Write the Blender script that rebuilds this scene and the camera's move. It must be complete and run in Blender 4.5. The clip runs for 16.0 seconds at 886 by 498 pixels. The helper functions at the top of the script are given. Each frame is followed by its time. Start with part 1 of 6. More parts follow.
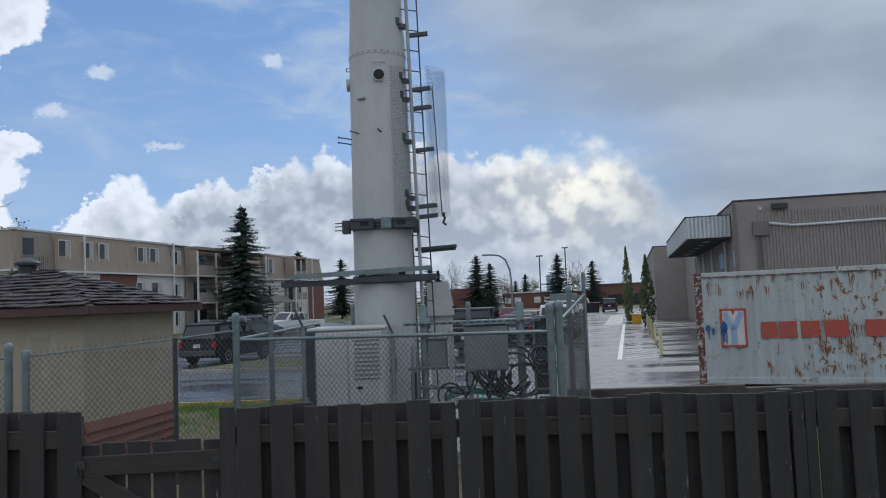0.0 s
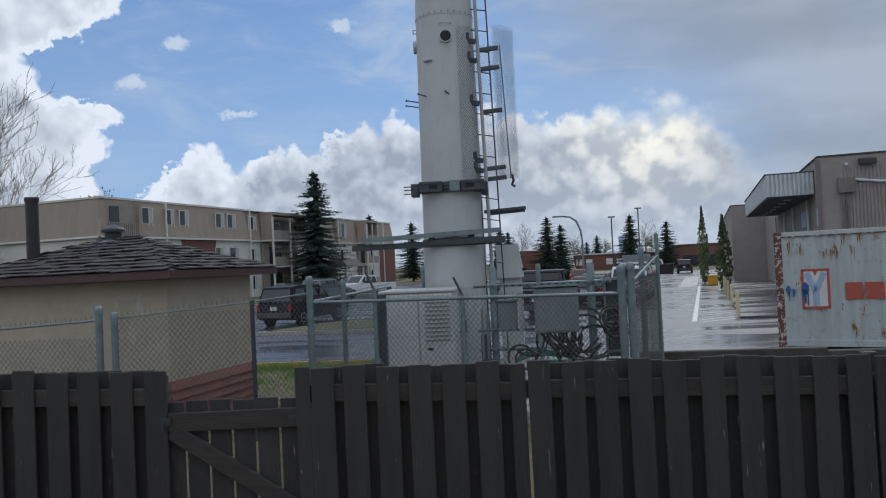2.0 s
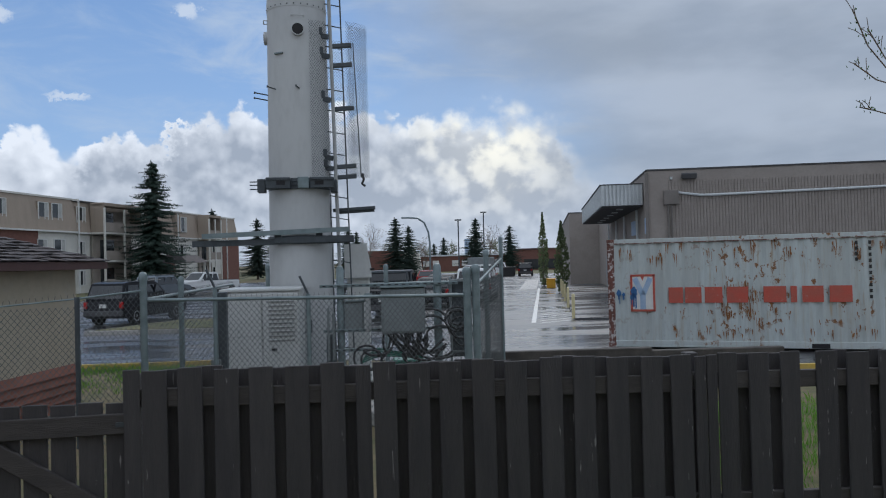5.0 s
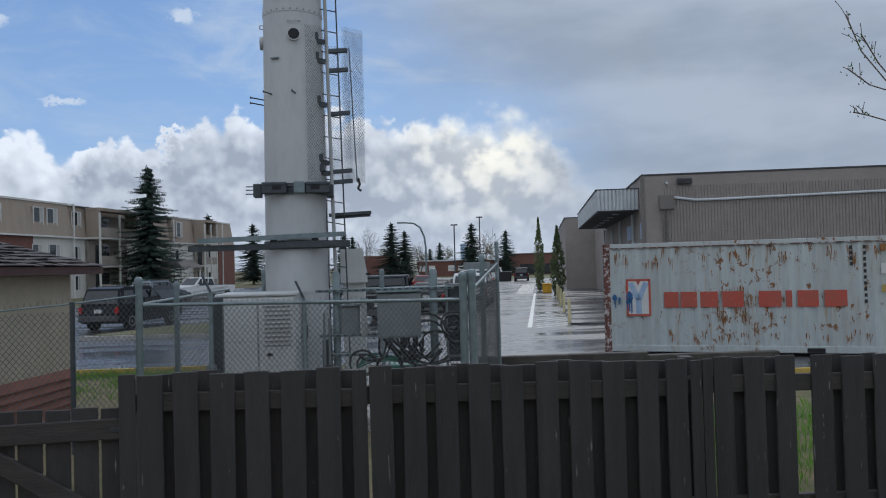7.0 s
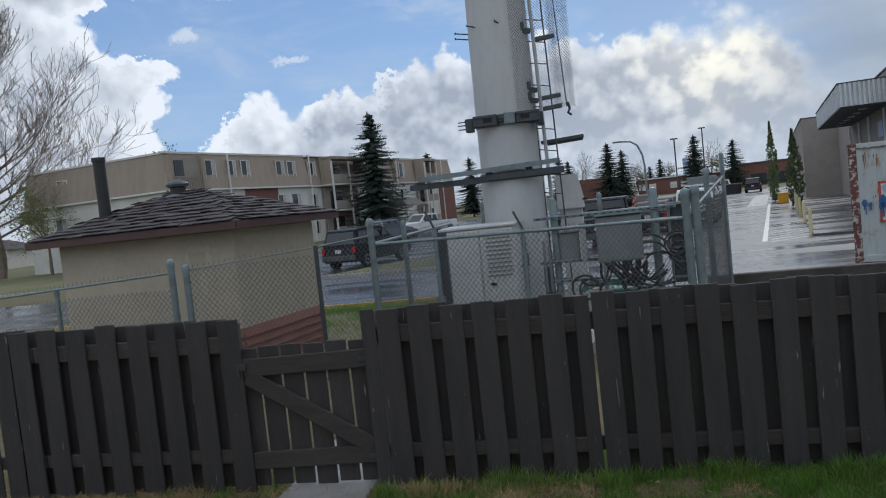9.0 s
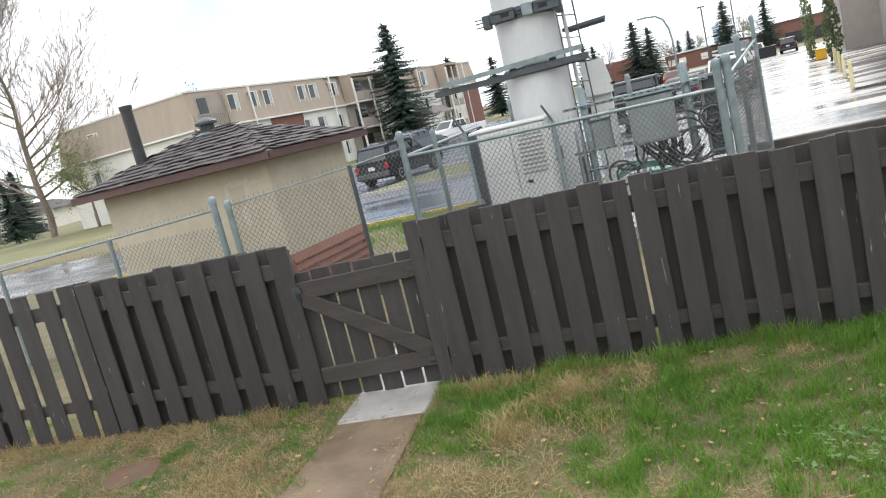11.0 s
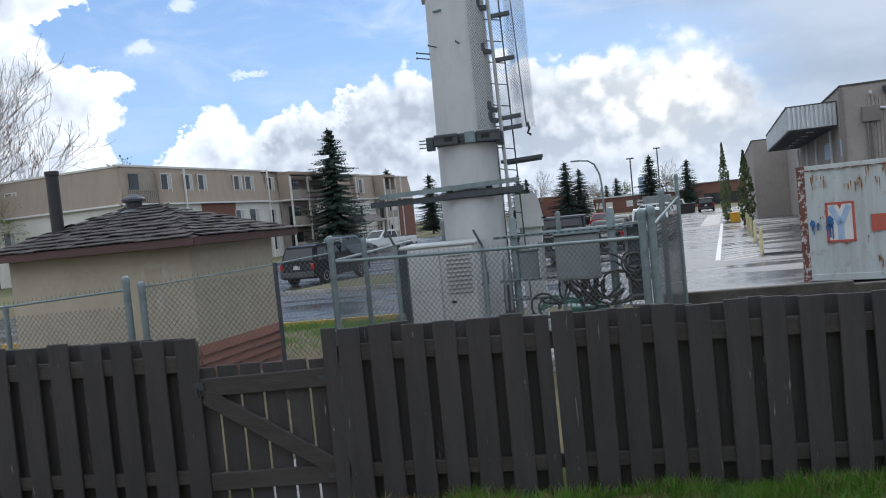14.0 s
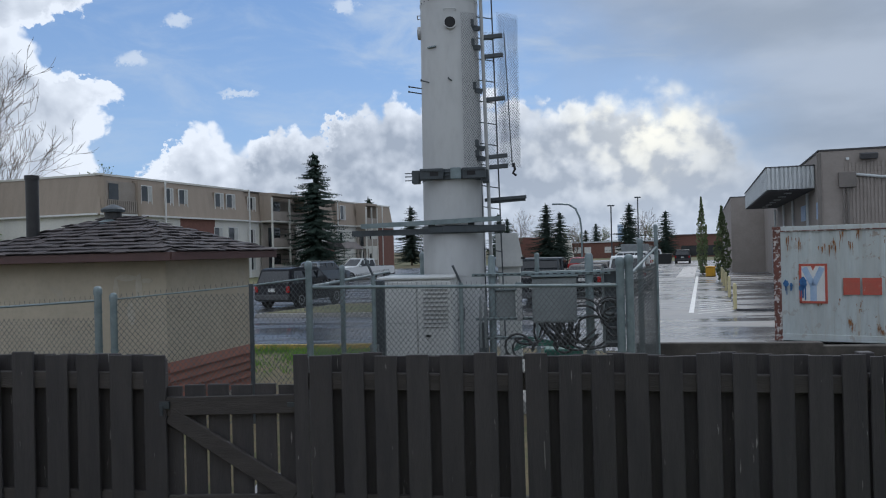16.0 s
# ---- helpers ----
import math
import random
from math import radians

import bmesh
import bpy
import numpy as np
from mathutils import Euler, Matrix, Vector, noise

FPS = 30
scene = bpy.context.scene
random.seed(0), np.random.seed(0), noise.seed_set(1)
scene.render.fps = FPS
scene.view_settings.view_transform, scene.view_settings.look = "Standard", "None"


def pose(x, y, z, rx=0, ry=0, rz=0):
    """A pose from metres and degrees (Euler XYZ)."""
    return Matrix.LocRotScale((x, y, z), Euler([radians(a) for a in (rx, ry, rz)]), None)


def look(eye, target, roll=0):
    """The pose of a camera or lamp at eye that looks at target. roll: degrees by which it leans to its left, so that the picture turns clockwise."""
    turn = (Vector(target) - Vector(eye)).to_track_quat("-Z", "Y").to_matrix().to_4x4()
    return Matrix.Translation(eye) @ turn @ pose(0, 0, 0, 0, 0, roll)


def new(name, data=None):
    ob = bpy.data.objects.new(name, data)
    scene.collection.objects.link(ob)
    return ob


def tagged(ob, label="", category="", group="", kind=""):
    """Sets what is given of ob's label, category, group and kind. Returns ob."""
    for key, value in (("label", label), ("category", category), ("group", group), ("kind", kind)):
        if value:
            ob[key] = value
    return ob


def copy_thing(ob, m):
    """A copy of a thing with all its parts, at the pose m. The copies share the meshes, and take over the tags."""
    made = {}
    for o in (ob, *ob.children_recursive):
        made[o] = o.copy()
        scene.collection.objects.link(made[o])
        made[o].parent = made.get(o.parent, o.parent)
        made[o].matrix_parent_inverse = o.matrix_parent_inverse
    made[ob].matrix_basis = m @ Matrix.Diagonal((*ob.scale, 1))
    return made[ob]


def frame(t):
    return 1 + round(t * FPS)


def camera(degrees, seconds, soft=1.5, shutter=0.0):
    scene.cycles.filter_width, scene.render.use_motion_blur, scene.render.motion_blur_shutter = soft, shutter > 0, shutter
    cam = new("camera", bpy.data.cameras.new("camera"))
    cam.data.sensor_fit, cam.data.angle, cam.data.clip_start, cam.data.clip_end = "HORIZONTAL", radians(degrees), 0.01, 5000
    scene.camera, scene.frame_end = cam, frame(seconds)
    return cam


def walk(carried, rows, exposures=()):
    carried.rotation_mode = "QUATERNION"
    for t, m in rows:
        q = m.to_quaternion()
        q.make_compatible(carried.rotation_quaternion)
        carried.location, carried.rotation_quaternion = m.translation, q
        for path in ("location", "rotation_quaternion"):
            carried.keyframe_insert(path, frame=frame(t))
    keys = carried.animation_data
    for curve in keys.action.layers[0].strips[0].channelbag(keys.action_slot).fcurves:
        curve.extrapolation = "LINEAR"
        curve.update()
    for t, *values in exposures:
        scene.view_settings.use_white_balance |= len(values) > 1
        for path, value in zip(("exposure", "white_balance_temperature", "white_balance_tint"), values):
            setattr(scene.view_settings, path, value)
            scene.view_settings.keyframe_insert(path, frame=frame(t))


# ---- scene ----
cam = camera(60.5, 16.0, soft=1.1)
PATH = [
    (0, (-0.021, 0.036, 2.233), (-0.025, 2.031, 2.369), -2.3),
    (0.5, (-0.018, 0.051, 2.226), (-0.129, 2.043, 2.358), -1.0),
    (1, (-0.019, 0.041, 2.237), (-0.178, 2.025, 2.437), -0.3),
    (1.5, (-0.011, 0.038, 2.232), (-0.199, 2.024, 2.376), -2.1),
    (2, (-0.007, 0.039, 2.23), (-0.199, 2.029, 2.276), -2.7),
    (2.5, (-0.004, 0.04, 2.232), (-0.2, 2.03, 2.266), -2.7),
    (3, (-0.003, 0.02, 2.234), (-0.128, 2.016, 2.286), -2.4),
    (3.5, (-0.007, 0.069, 2.234), (0.064, 2.066, 2.312), -1.6),
    (4, (-0.008, 0.1, 2.229), (0.15, 2.093, 2.295), -1.7),
    (4.5, (-0.009, 0.101, 2.232), (0.188, 2.091, 2.263), -1.5),
    (7, (-0.01, 0.094, 2.228), (0.206, 2.081, 2.272), -1.5),
    (7.5, (-0.004, 0.11, 2.232), (0.212, 2.097, 2.281), -1.8),
    (8, (-0.006, 0.088, 2.234), (0.127, 2.083, 2.283), -2.9),
    (8.5, (0.004, 0.095, 2.235), (-0.116, 2.091, 2.246), -4.9),
    (9, (0.012, 0.072, 2.24), (-0.351, 2.036, 2.129), -6.1),
    (9.5, (0.005, 0.016, 2.244), (-0.506, 1.935, 1.999), -7.8),
    (9.7, (0.01, 0.002, 2.246), (-0.532, 1.906, 1.965), -9.9),
    (11.8, (0.019, 0.0, 2.233), (-0.472, 1.908, 1.889), -14.0),
    (12, (0.015, 0.0, 2.238), (-0.48, 1.906, 1.891), -13.9),
    (12.5, (0.018, -0.008, 2.243), (-0.468, 1.903, 1.91), -13.7),
    (13, (0.018, 0.007, 2.244), (-0.366, 1.955, 2.005), -11.5),
    (13.5, (0.006, 0.038, 2.264), (-0.269, 2.015, 2.14), -7.5),
    (14, (0.0, 0.038, 2.263), (-0.253, 2.021, 2.184), -5.6),
    (14.5, (0.004, 0.034, 2.271), (-0.24, 2.017, 2.199), -5.2),
    (15, (-0.004, 0.032, 2.271), (-0.25, 2.016, 2.215), -3.2),
    (15.5, (-0.015, 0.023, 2.279), (-0.251, 2.009, 2.263), -1.3),
    (16, (-0.017, 0.026, 2.274), (-0.207, 2.017, 2.279), -1.4),
]
walk(cam, [(t, look(e, g, r)) for t, e, g, r in PATH],
     exposures=[(0, 0.0, 5950, 10), (0.6, -0.05, 5950, 10), (1.0, -0.2, 5950, 10), (1.5, -0.25, 5950, 10), (2.0, -0.05, 5950, 10), (7.0, 0.0, 5950, 10), (8.5, 0.0, 5950, 10), (9.0, 0.05, 6050, 10), (9.5, 0.5, 6400, 10), (9.7, 0.72, 6500, 10), (11.8, 1.8, 6850, 10),
                (12.5, 1.8, 6850, 10), (13.0, 1.7, 6700, 10), (13.5, 0.72, 6200, 10), (14.0, 0.5, 6100, 10), (14.5, 0.3, 6000, 10), (15.0, 0.2, 5950, 10), (16, 0.05, 5950, 10)])

# ---- world: broken spring cloud, sun behind the bank ahead ----
world = bpy.data.worlds.new("sky")
scene.world = world
world.use_nodes = True


class Nodes:
    """Small helper to write node trees."""

    def __init__(self, tree):
        self.t = tree

    def n(self, kind):
        return self.t.nodes.new(kind)

    def put(self, sock, v):
        if isinstance(v, bpy.types.NodeSocket):
            self.t.links.new(v, sock)
        elif v is not None:
            sock.default_value = v

    def m(self, op, a, b=None, c=None, clamp=False):
        nd = self.n("ShaderNodeMath")
        nd.operation, nd.use_clamp = op, clamp
        for i, v in enumerate((a, b, c)):
            self.put(nd.inputs[i], v)
        return nd.outputs[0]

    def step(self, x, lo, hi, a=0.0, b=1.0):
        nd = self.n("ShaderNodeMapRange")
        nd.interpolation_type = "SMOOTHSTEP"
        for i, v in enumerate((x, lo, hi, a, b)):
            self.put(nd.inputs[i], v)
        return nd.outputs[0]

    def mix(self, f, a, b, kind="MIX"):
        nd = self.n("ShaderNodeMix")
        nd.data_type, nd.blend_type = "RGBA", kind
        self.put(nd.inputs[0], f)
        for i, v in ((6, a), (7, b)):
            self.put(nd.inputs[i], (*v, 1) if isinstance(v, tuple) and len(v) == 3 else v)
        return nd.outputs[2]

    def noise(self, vec, scale, detail=6.0, rough=0.55, dist=0.0):
        nd = self.n("ShaderNodeTexNoise")
        self.put(nd.inputs["Vector"], vec)
        for k, v in (("Scale", scale), ("Detail", detail), ("Roughness", rough), ("Distortion", dist)):
            nd.inputs[k].default_value = v
        return nd.outputs[0]

    def ramp(self, f, stops):
        nd = self.n("ShaderNodeValToRGB")
        self.put(nd.inputs[0], f)
        el = nd.color_ramp.elements
        while len(el) < len(stops):
            el.new(0.5)
        for e, (p, c) in zip(el, stops):
            e.position, e.color = p, (*c, 1) if isinstance(c, tuple) else (c, c, c, 1)
        return nd.outputs[0]


SUN_AZ, SUN_EL = 16.0, 38.0     # degrees right of ahead, above the horizon
w = Nodes(world.node_tree)
world.node_tree.nodes.clear()
co = w.n("ShaderNodeTexCoord").outputs["Generated"]
sep = w.n("ShaderNodeSeparateXYZ")
w.put(sep.inputs[0], co)
az = w.m("MULTIPLY", w.m("ARCTAN2", sep.outputs[0], sep.outputs[1]), 57.2958)
el = w.m("MULTIPLY", w.m("ARCSINE", sep.outputs[2]), 57.2958)
sky = w.n("ShaderNodeTexSky")
sky.sky_type, sky.sun_disc = "NISHITA", False
sky.sun_elevation, sky.sun_rotation = radians(SUN_EL), radians(SUN_AZ)
big = w.noise(co, 5.0, 6.0, 0.55)
mid = w.noise(co, 15.0, 6.0, 0.60)
fine = w.noise(co, 46.0, 6.0, 0.62)


def billow(vec, scale):
    """Rounded cauliflower bumps."""
    nd = w.n("ShaderNodeTexVoronoi")
    nd.feature = "SMOOTH_F1"
    w.put(nd.inputs["Vector"], vec)
    nd.inputs["Scale"].default_value = scale
    nd.inputs["Smoothness"].default_value = 0.35
    nd.inputs["Detail"].default_value = 2.0
    return w.m("SUBTRACT", 0.55, nd.outputs["Distance"])


def centred(v, amount, mean=0.5):
    return w.m("MULTIPLY", w.m("SUBTRACT", v, mean), amount)


def curve(x, lo, hi, pts, top):
    """A curve through (x, value) pairs, scaled into a ramp."""
    return w.m("MULTIPLY", w.ramp(w.m("DIVIDE", w.m("SUBTRACT", x, lo), hi - lo), [((a - lo) / (hi - lo), v / top) for a, v in pts]), top)


heap = billow(co, 24.0)
wob = w.m("ADD", centred(mid, 3.6), w.m("ADD", centred(fine, 2.2), centred(heap, 2.2, 0.15)))
az_w = w.m("ADD", az, w.m("ADD", centred(mid, 5.0), centred(fine, 4.0)))
# cumulus bank ahead: height of its tops by azimuth
tops = curve(az_w, -60.0, 60.0, [(-60, 14), (-40, 9), (-29, 3.0), (-27.2, 6.6), (-25.3, 8.2), (-24.5, 9.9), (-23.2, 10.2), (-21.6, 9.7), (-19.6, 8.7), (-17.6, 9.7), (-14.0, 10.1),
                                 (-13.0, 11.6), (-11.5, 12.2), (-8.0, 11.9), (0.0, 12.1), (2.0, 11.5), (3.4, 11.0), (5.0, 11.6), (11.0, 12.2), (14.5, 11.5), (15.8, 9.0), (18.0, 7.0), (30.0, 6.0), (60.0, 9.0)], 25.0)
below = w.m("SUBTRACT", w.m("ADD", tops, wob), el)        # degrees under the top of the bank
soft = w.step(az, 2.0, 9.0, 0.45, 2.2)
bank = w.step(below, w.m("MULTIPLY", soft, -0.5), soft)
# towering cumulus to the left: its right-hand edge by elevation
el_w = w.m("ADD", el, w.m("ADD", centred(mid, 3.0), centred(fine, 2.5)))
flank = w.m("SUBTRACT", curve(el_w, 0.0, 30.0, [(0, 31), (6, 31), (7.3, 30.6), (8.2, 31.5), (9.2, 32.1), (10.3, 32.3), (11.3, 33.4), (12.0, 32.3), (12.5, 29.5), (13.0, 28.0), (15.0, 26.9), (15.6, 28.8), (16.3, 30.5), (17.2, 32.0), (19.0, 33.2), (22.0, 34.5), (30.0, 37.0)], 60.0), 60.0)
inside = w.m("ADD", w.m("SUBTRACT", flank, az), wob)
tower_cloud = w.step(inside, -0.25, 0.55)
# small detached puffs
puffs = 0.0
for pa, pe, sa, se in ((-24.4, 16.4, 1.0, 0.5), (-27.4, 13.6, 1.1, 0.42), (-20.2, 11.7, 1.5, 0.24), (-12.5, 17.8, 1.1, 0.5), (-11.5, 6.0, 1.1, 0.5)):
    qa = w.m("DIVIDE", w.m("SUBTRACT", w.m("ADD", az, centred(fine, 3.0)), pa), sa)
    qe = w.m("DIVIDE", w.m("SUBTRACT", w.m("ADD", el, centred(fine, 1.8)), pe), se)
    puffs = w.m("MAXIMUM", puffs, w.step(w.m("ADD", w.m("MULTIPLY", qa, qa), w.m("MULTIPLY", qe, qe)), 1.3, 0.15, 0.0, 0.85))
# soft grey sheet that fills the right and the upper sky
sheet_edge = w.m("ADD", w.m("ADD", w.m("MULTIPLY", az, 0.60), w.m("MULTIPLY", el, 0.50)), w.m("ADD", centred(big, 7.0), centred(mid, 2.5)))
sheet = w.m("MULTIPLY", w.step(sheet_edge, 5.0, 16.5), 0.95)
streak = w.n("ShaderNodeMapping")
w.put(streak.inputs[0], co)
streak.inputs["Scale"].default_value = (1.0, 1.0, 3.0)
wisp = w.m("MULTIPLY", w.step(w.noise(streak.outputs[0], 6.0, 9.0, 0.60, 0.5), 0.42, 0.72), w.step(az, -26.0, 2.0, 0.5, 0.95))
grad = w.mix(w.step(el, 3.0, 24.0), (0.36, 0.52, 0.73), (0.15, 0.30, 0.57))
blue = w.mix(0.25, grad, w.mix(1.0, sky.outputs[0], (0.035, 0.055, 0.085), "MULTIPLY"))
blue = w.mix(w.m("ADD", w.m("MULTIPLY", wisp, 0.80), 0.14), blue, (0.50, 0.58, 0.68))
# cloud light: bright silver rims, grey bellies, a warm glow in front of the sun
lift = w.n("ShaderNodeVectorMath")
lift.operation = "ADD"
w.put(lift.inputs[0], co)
lift.inputs[1].default_value = (0.010, 0.0, 0.018)
relief = w.m("ADD", w.m("MULTIPLY", w.m("SUBTRACT", w.noise(co, 15.0, 6.0, 0.58), w.noise(lift.outputs[0], 15.0, 6.0, 0.58)), 0.9),
             w.m("MULTIPLY", w.m("SUBTRACT", billow(co, 24.0), billow(lift.outputs[0], 24.0)), 0.6))
edge_in = w.m("MINIMUM", w.m("MAXIMUM", below, w.m("MULTIPLY", inside, 0.8)), 20.0)
rim = w.step(edge_in, 0.2, 2.2, 1.0, 0.0)
white_side = w.m("MULTIPLY", w.step(az_w, -18.5, -22.5), w.step(edge_in, 9.0, 1.0, 0.14, 0.52))
lit = w.m("ADD", w.m("ADD", w.m("MULTIPLY", rim, 0.62), white_side), w.m("ADD", relief, w.m("ADD", centred(mid, 0.55), 0.16)), clamp=True)
cloud = w.mix(lit, (0.37, 0.41, 0.47), (0.84, 0.86, 0.885))
# sunlit break: streaky warm mottling
band = w.n("ShaderNodeMapping")
w.put(band.inputs[0], co)
band.inputs["Scale"].default_value = (1.0, 1.0, 2.1)
mottle = w.step(w.m("ADD", w.m("MULTIPLY", w.noise(band.outputs[0], 11.0, 7.0, 0.60, 0.3), 0.75), w.m("MULTIPLY", relief, 0.5)), 0.28, 0.52)
dx = w.m("DIVIDE", w.m("SUBTRACT", az, 10.5), 6.5)
dy = w.m("DIVIDE", w.m("SUBTRACT", el, 9.3), 4.6)
glow = w.m("POWER", 2.718, w.m("MULTIPLY", w.m("ADD", w.m("MULTIPLY", dx, dx), w.m("MULTIPLY", dy, dy)), -1.0))
cloud = w.mix(w.m("MULTIPLY", glow, w.m("ADD", w.m("MULTIPLY", mottle, 0.72), 0.28)), cloud, (1.06, 1.0, 0.84))
grey = w.mix(w.step(w.noise(streak.outputs[0], 3.4, 7.0, 0.5), 0.35, 0.65), (0.32, 0.36, 0.415), (0.45, 0.49, 0.545))
col = w.mix(puffs, blue, (0.62, 0.68, 0.76))
side = w.m("MULTIPLY", sheet, w.m("SUBTRACT", 1.0, w.m("MULTIPLY", glow, 0.7)))
col = w.mix(w.m("MAXIMUM", bank, tower_cloud), w.mix(side, col, grey), w.mix(w.m("MULTIPLY", side, w.step(az, 9.0, 17.0)), cloud, grey))
low = w.step(el, 0.0, 6.0, 0.5, 0.0)
col = w.mix(low, col, (0.60, 0.65, 0.71))
# unseen high sky and clouds behind, set brightest to add light to the scene
high = w.step(el, 32.0, 60.0)
rear = w.step(sep.outputs[1], 0.1, -0.5)
col = w.mix(w.m("MULTIPLY", w.m("MAXIMUM", high, rear), w.step(el, 0.0, 20.0)), col, (0.74, 0.78, 0.84))
bg = w.n("ShaderNodeBackground")
w.put(bg.inputs[0], col)
bg.inputs[1].default_value = 1.0
w.t.links.new(bg.outputs[0], w.n("ShaderNodeOutputWorld").inputs[0])

sun = new("sun", bpy.data.lights.new("sun", "SUN"))
sun.data.energy, sun.data.angle, sun.data.color = 0.9, radians(14), (1.0, 0.95, 0.88)
sun.matrix_world = look((0, 0, 60), (-60 * math.tan(radians(90 - SUN_EL)) * math.sin(radians(SUN_AZ)), -60 * math.tan(radians(90 - SUN_EL)) * math.cos(radians(SUN_AZ)), 0))


# ---- materials ----
def material(name, a, b=None, scale=6.0, rough=0.7, metal=0.0, bump=0.0, bscale=60.0, vary=0.0, rust=None, rust_at=(0.58, 0.7), spec=0.5, stretch=(1, 1, 1), rough2=None, through_=0.0):
    """A surface of two blended tones, with fine relief, stains and a shift from piece to piece."""
    mat = bpy.data.materials.new(name)
    mat.use_nodes = True
    k = Nodes(mat.node_tree)
    out = mat.node_tree.nodes["Principled BSDF"]
    pos = k.n("ShaderNodeTexCoord").outputs["Object"]
    mp = k.n("ShaderNodeMapping")
    k.put(mp.inputs[0], pos)
    mp.inputs["Scale"].default_value = stretch
    vec = mp.outputs[0]
    if vary:
        shift = k.n("ShaderNodeVectorMath")
        shift.operation = "ADD"
        k.put(shift.inputs[0], vec)
        k.put(shift.inputs[1], k.m("MULTIPLY", k.n("ShaderNodeObjectInfo").outputs["Random"], 37.0))
        vec = shift.outputs[0]
    if b is None:
        b = tuple(c * 0.8 for c in a)
    f = k.step(k.noise(vec, scale, 6.0, 0.6), 0.32, 0.68)
    c = k.mix(f, a, b)
    c = k.mix(k.m("MULTIPLY", k.step(k.noise(vec, scale * 9, 4.0, 0.6), 0.4, 0.75), 0.35), c, tuple(v * 0.72 for v in a))
    if vary:
        r = k.n("ShaderNodeObjectInfo").outputs["Random"]
        g = k.n("ShaderNodeNewGeometry").outputs["Random Per Island"]
        s = k.m("ADD", k.m("MULTIPLY", k.m("ADD", r, g), vary), 1.0 - vary)
        mul = k.n("ShaderNodeVectorMath")
        mul.operation = "SCALE"
        k.put(mul.inputs[0], c)
        k.put(mul.inputs["Scale"], s)
        c = mul.outputs[0]
    if rust:
        r = k.step(k.noise(vec, scale * 2.3, 7.0, 0.65), *rust_at)
        c = k.mix(r, c, rust)
    k.put(out.inputs["Base Color"], c)
    if rough2 is None:
        out.inputs["Roughness"].default_value = rough
    else:
        k.put(out.inputs["Roughness"], k.step(k.noise(vec, scale * 0.7, 5.0, 0.6), 0.35, 0.65, rough, rough2))
    out.inputs["Metallic"].default_value = metal
    out.inputs["Specular IOR Level"].default_value = spec
    if bump:
        bp = k.n("ShaderNodeBump")
        bp.inputs["Strength"].default_value = bump
        bp.inputs["Distance"].default_value = 0.01
        k.put(bp.inputs["Height"], k.noise(vec, bscale, 5.0, 0.6))
        k.put(out.inputs["Normal"], bp.outputs[0])
    if through_:
        tl = k.n("ShaderNodeBsdfTranslucent")
        k.put(tl.inputs[0], c)
        mx = k.n("ShaderNodeMixShader")
        mx.inputs[0].default_value = through_
        k.t.links.new(out.outputs[0], mx.inputs[1])
        k.t.links.new(tl.outputs[0], mx.inputs[2])
        k.t.links.new(mx.outputs[0], mat.node_tree.nodes["Material Output"].inputs[0])
    return mat


def container_paint():
    """Cool white paint with chalky panels, brown streaks that run down and rusted scrapes."""
    mat = material("weathered_white_container_paint", (0.50, 0.55, 0.55), (0.43, 0.46, 0.45), 1.1, 0.55, bump=0.1, bscale=20, stretch=(1.6, 1, 0.30))
    k = Nodes(mat.node_tree)
    out = mat.node_tree.nodes["Principled BSDF"]
    base = out.inputs["Base Color"].links[0].from_socket
    pos = k.n("ShaderNodeTexCoord").outputs["Object"]

    def mapped(*sc):
        mp = k.n("ShaderNodeMapping")
        k.put(mp.inputs[0], pos)
        mp.inputs["Scale"].default_value = sc
        return mp.outputs[0]
    xyz = k.n("ShaderNodeSeparateXYZ")
    k.put(xyz.inputs[0], pos)
    area = k.step(k.m("ADD", xyz.outputs[0], k.m("MULTIPLY", k.noise(pos, 0.9, 3.0), 1.6)), 2.2, 3.6, 0.25, 1.0)
    runs = k.step(k.noise(mapped(7.0, 1.0, 0.55), 1.6, 5.0, 0.6), 0.50, 0.68)
    blot = k.step(k.noise(mapped(1.0, 1.0, 0.8), 1.3, 4.0, 0.55), 0.45, 0.62)
    c = k.mix(k.m("MULTIPLY", k.m("MULTIPLY", runs, area), k.m("ADD", k.m("MULTIPLY", blot, 0.55), 0.22)), base, (0.36, 0.27, 0.16))
    scrape = k.step(k.noise(mapped(1.0, 1.0, 0.75), 5.5, 7.0, 0.68), 0.555, 0.60)
    heavy = k.m("MULTIPLY", scrape, k.m("MULTIPLY", area, k.step(k.noise(pos, 1.3, 3.0), 0.44, 0.53)))
    c = k.mix(heavy, c, k.mix(k.noise(pos, 30.0), (0.15, 0.065, 0.03), (0.30, 0.15, 0.06)))
    k.put(out.inputs["Base Color"], c)
    k.put(out.inputs["Roughness"], k.m("ADD", k.m("MULTIPLY", heavy, 0.35), 0.52))
    return mat


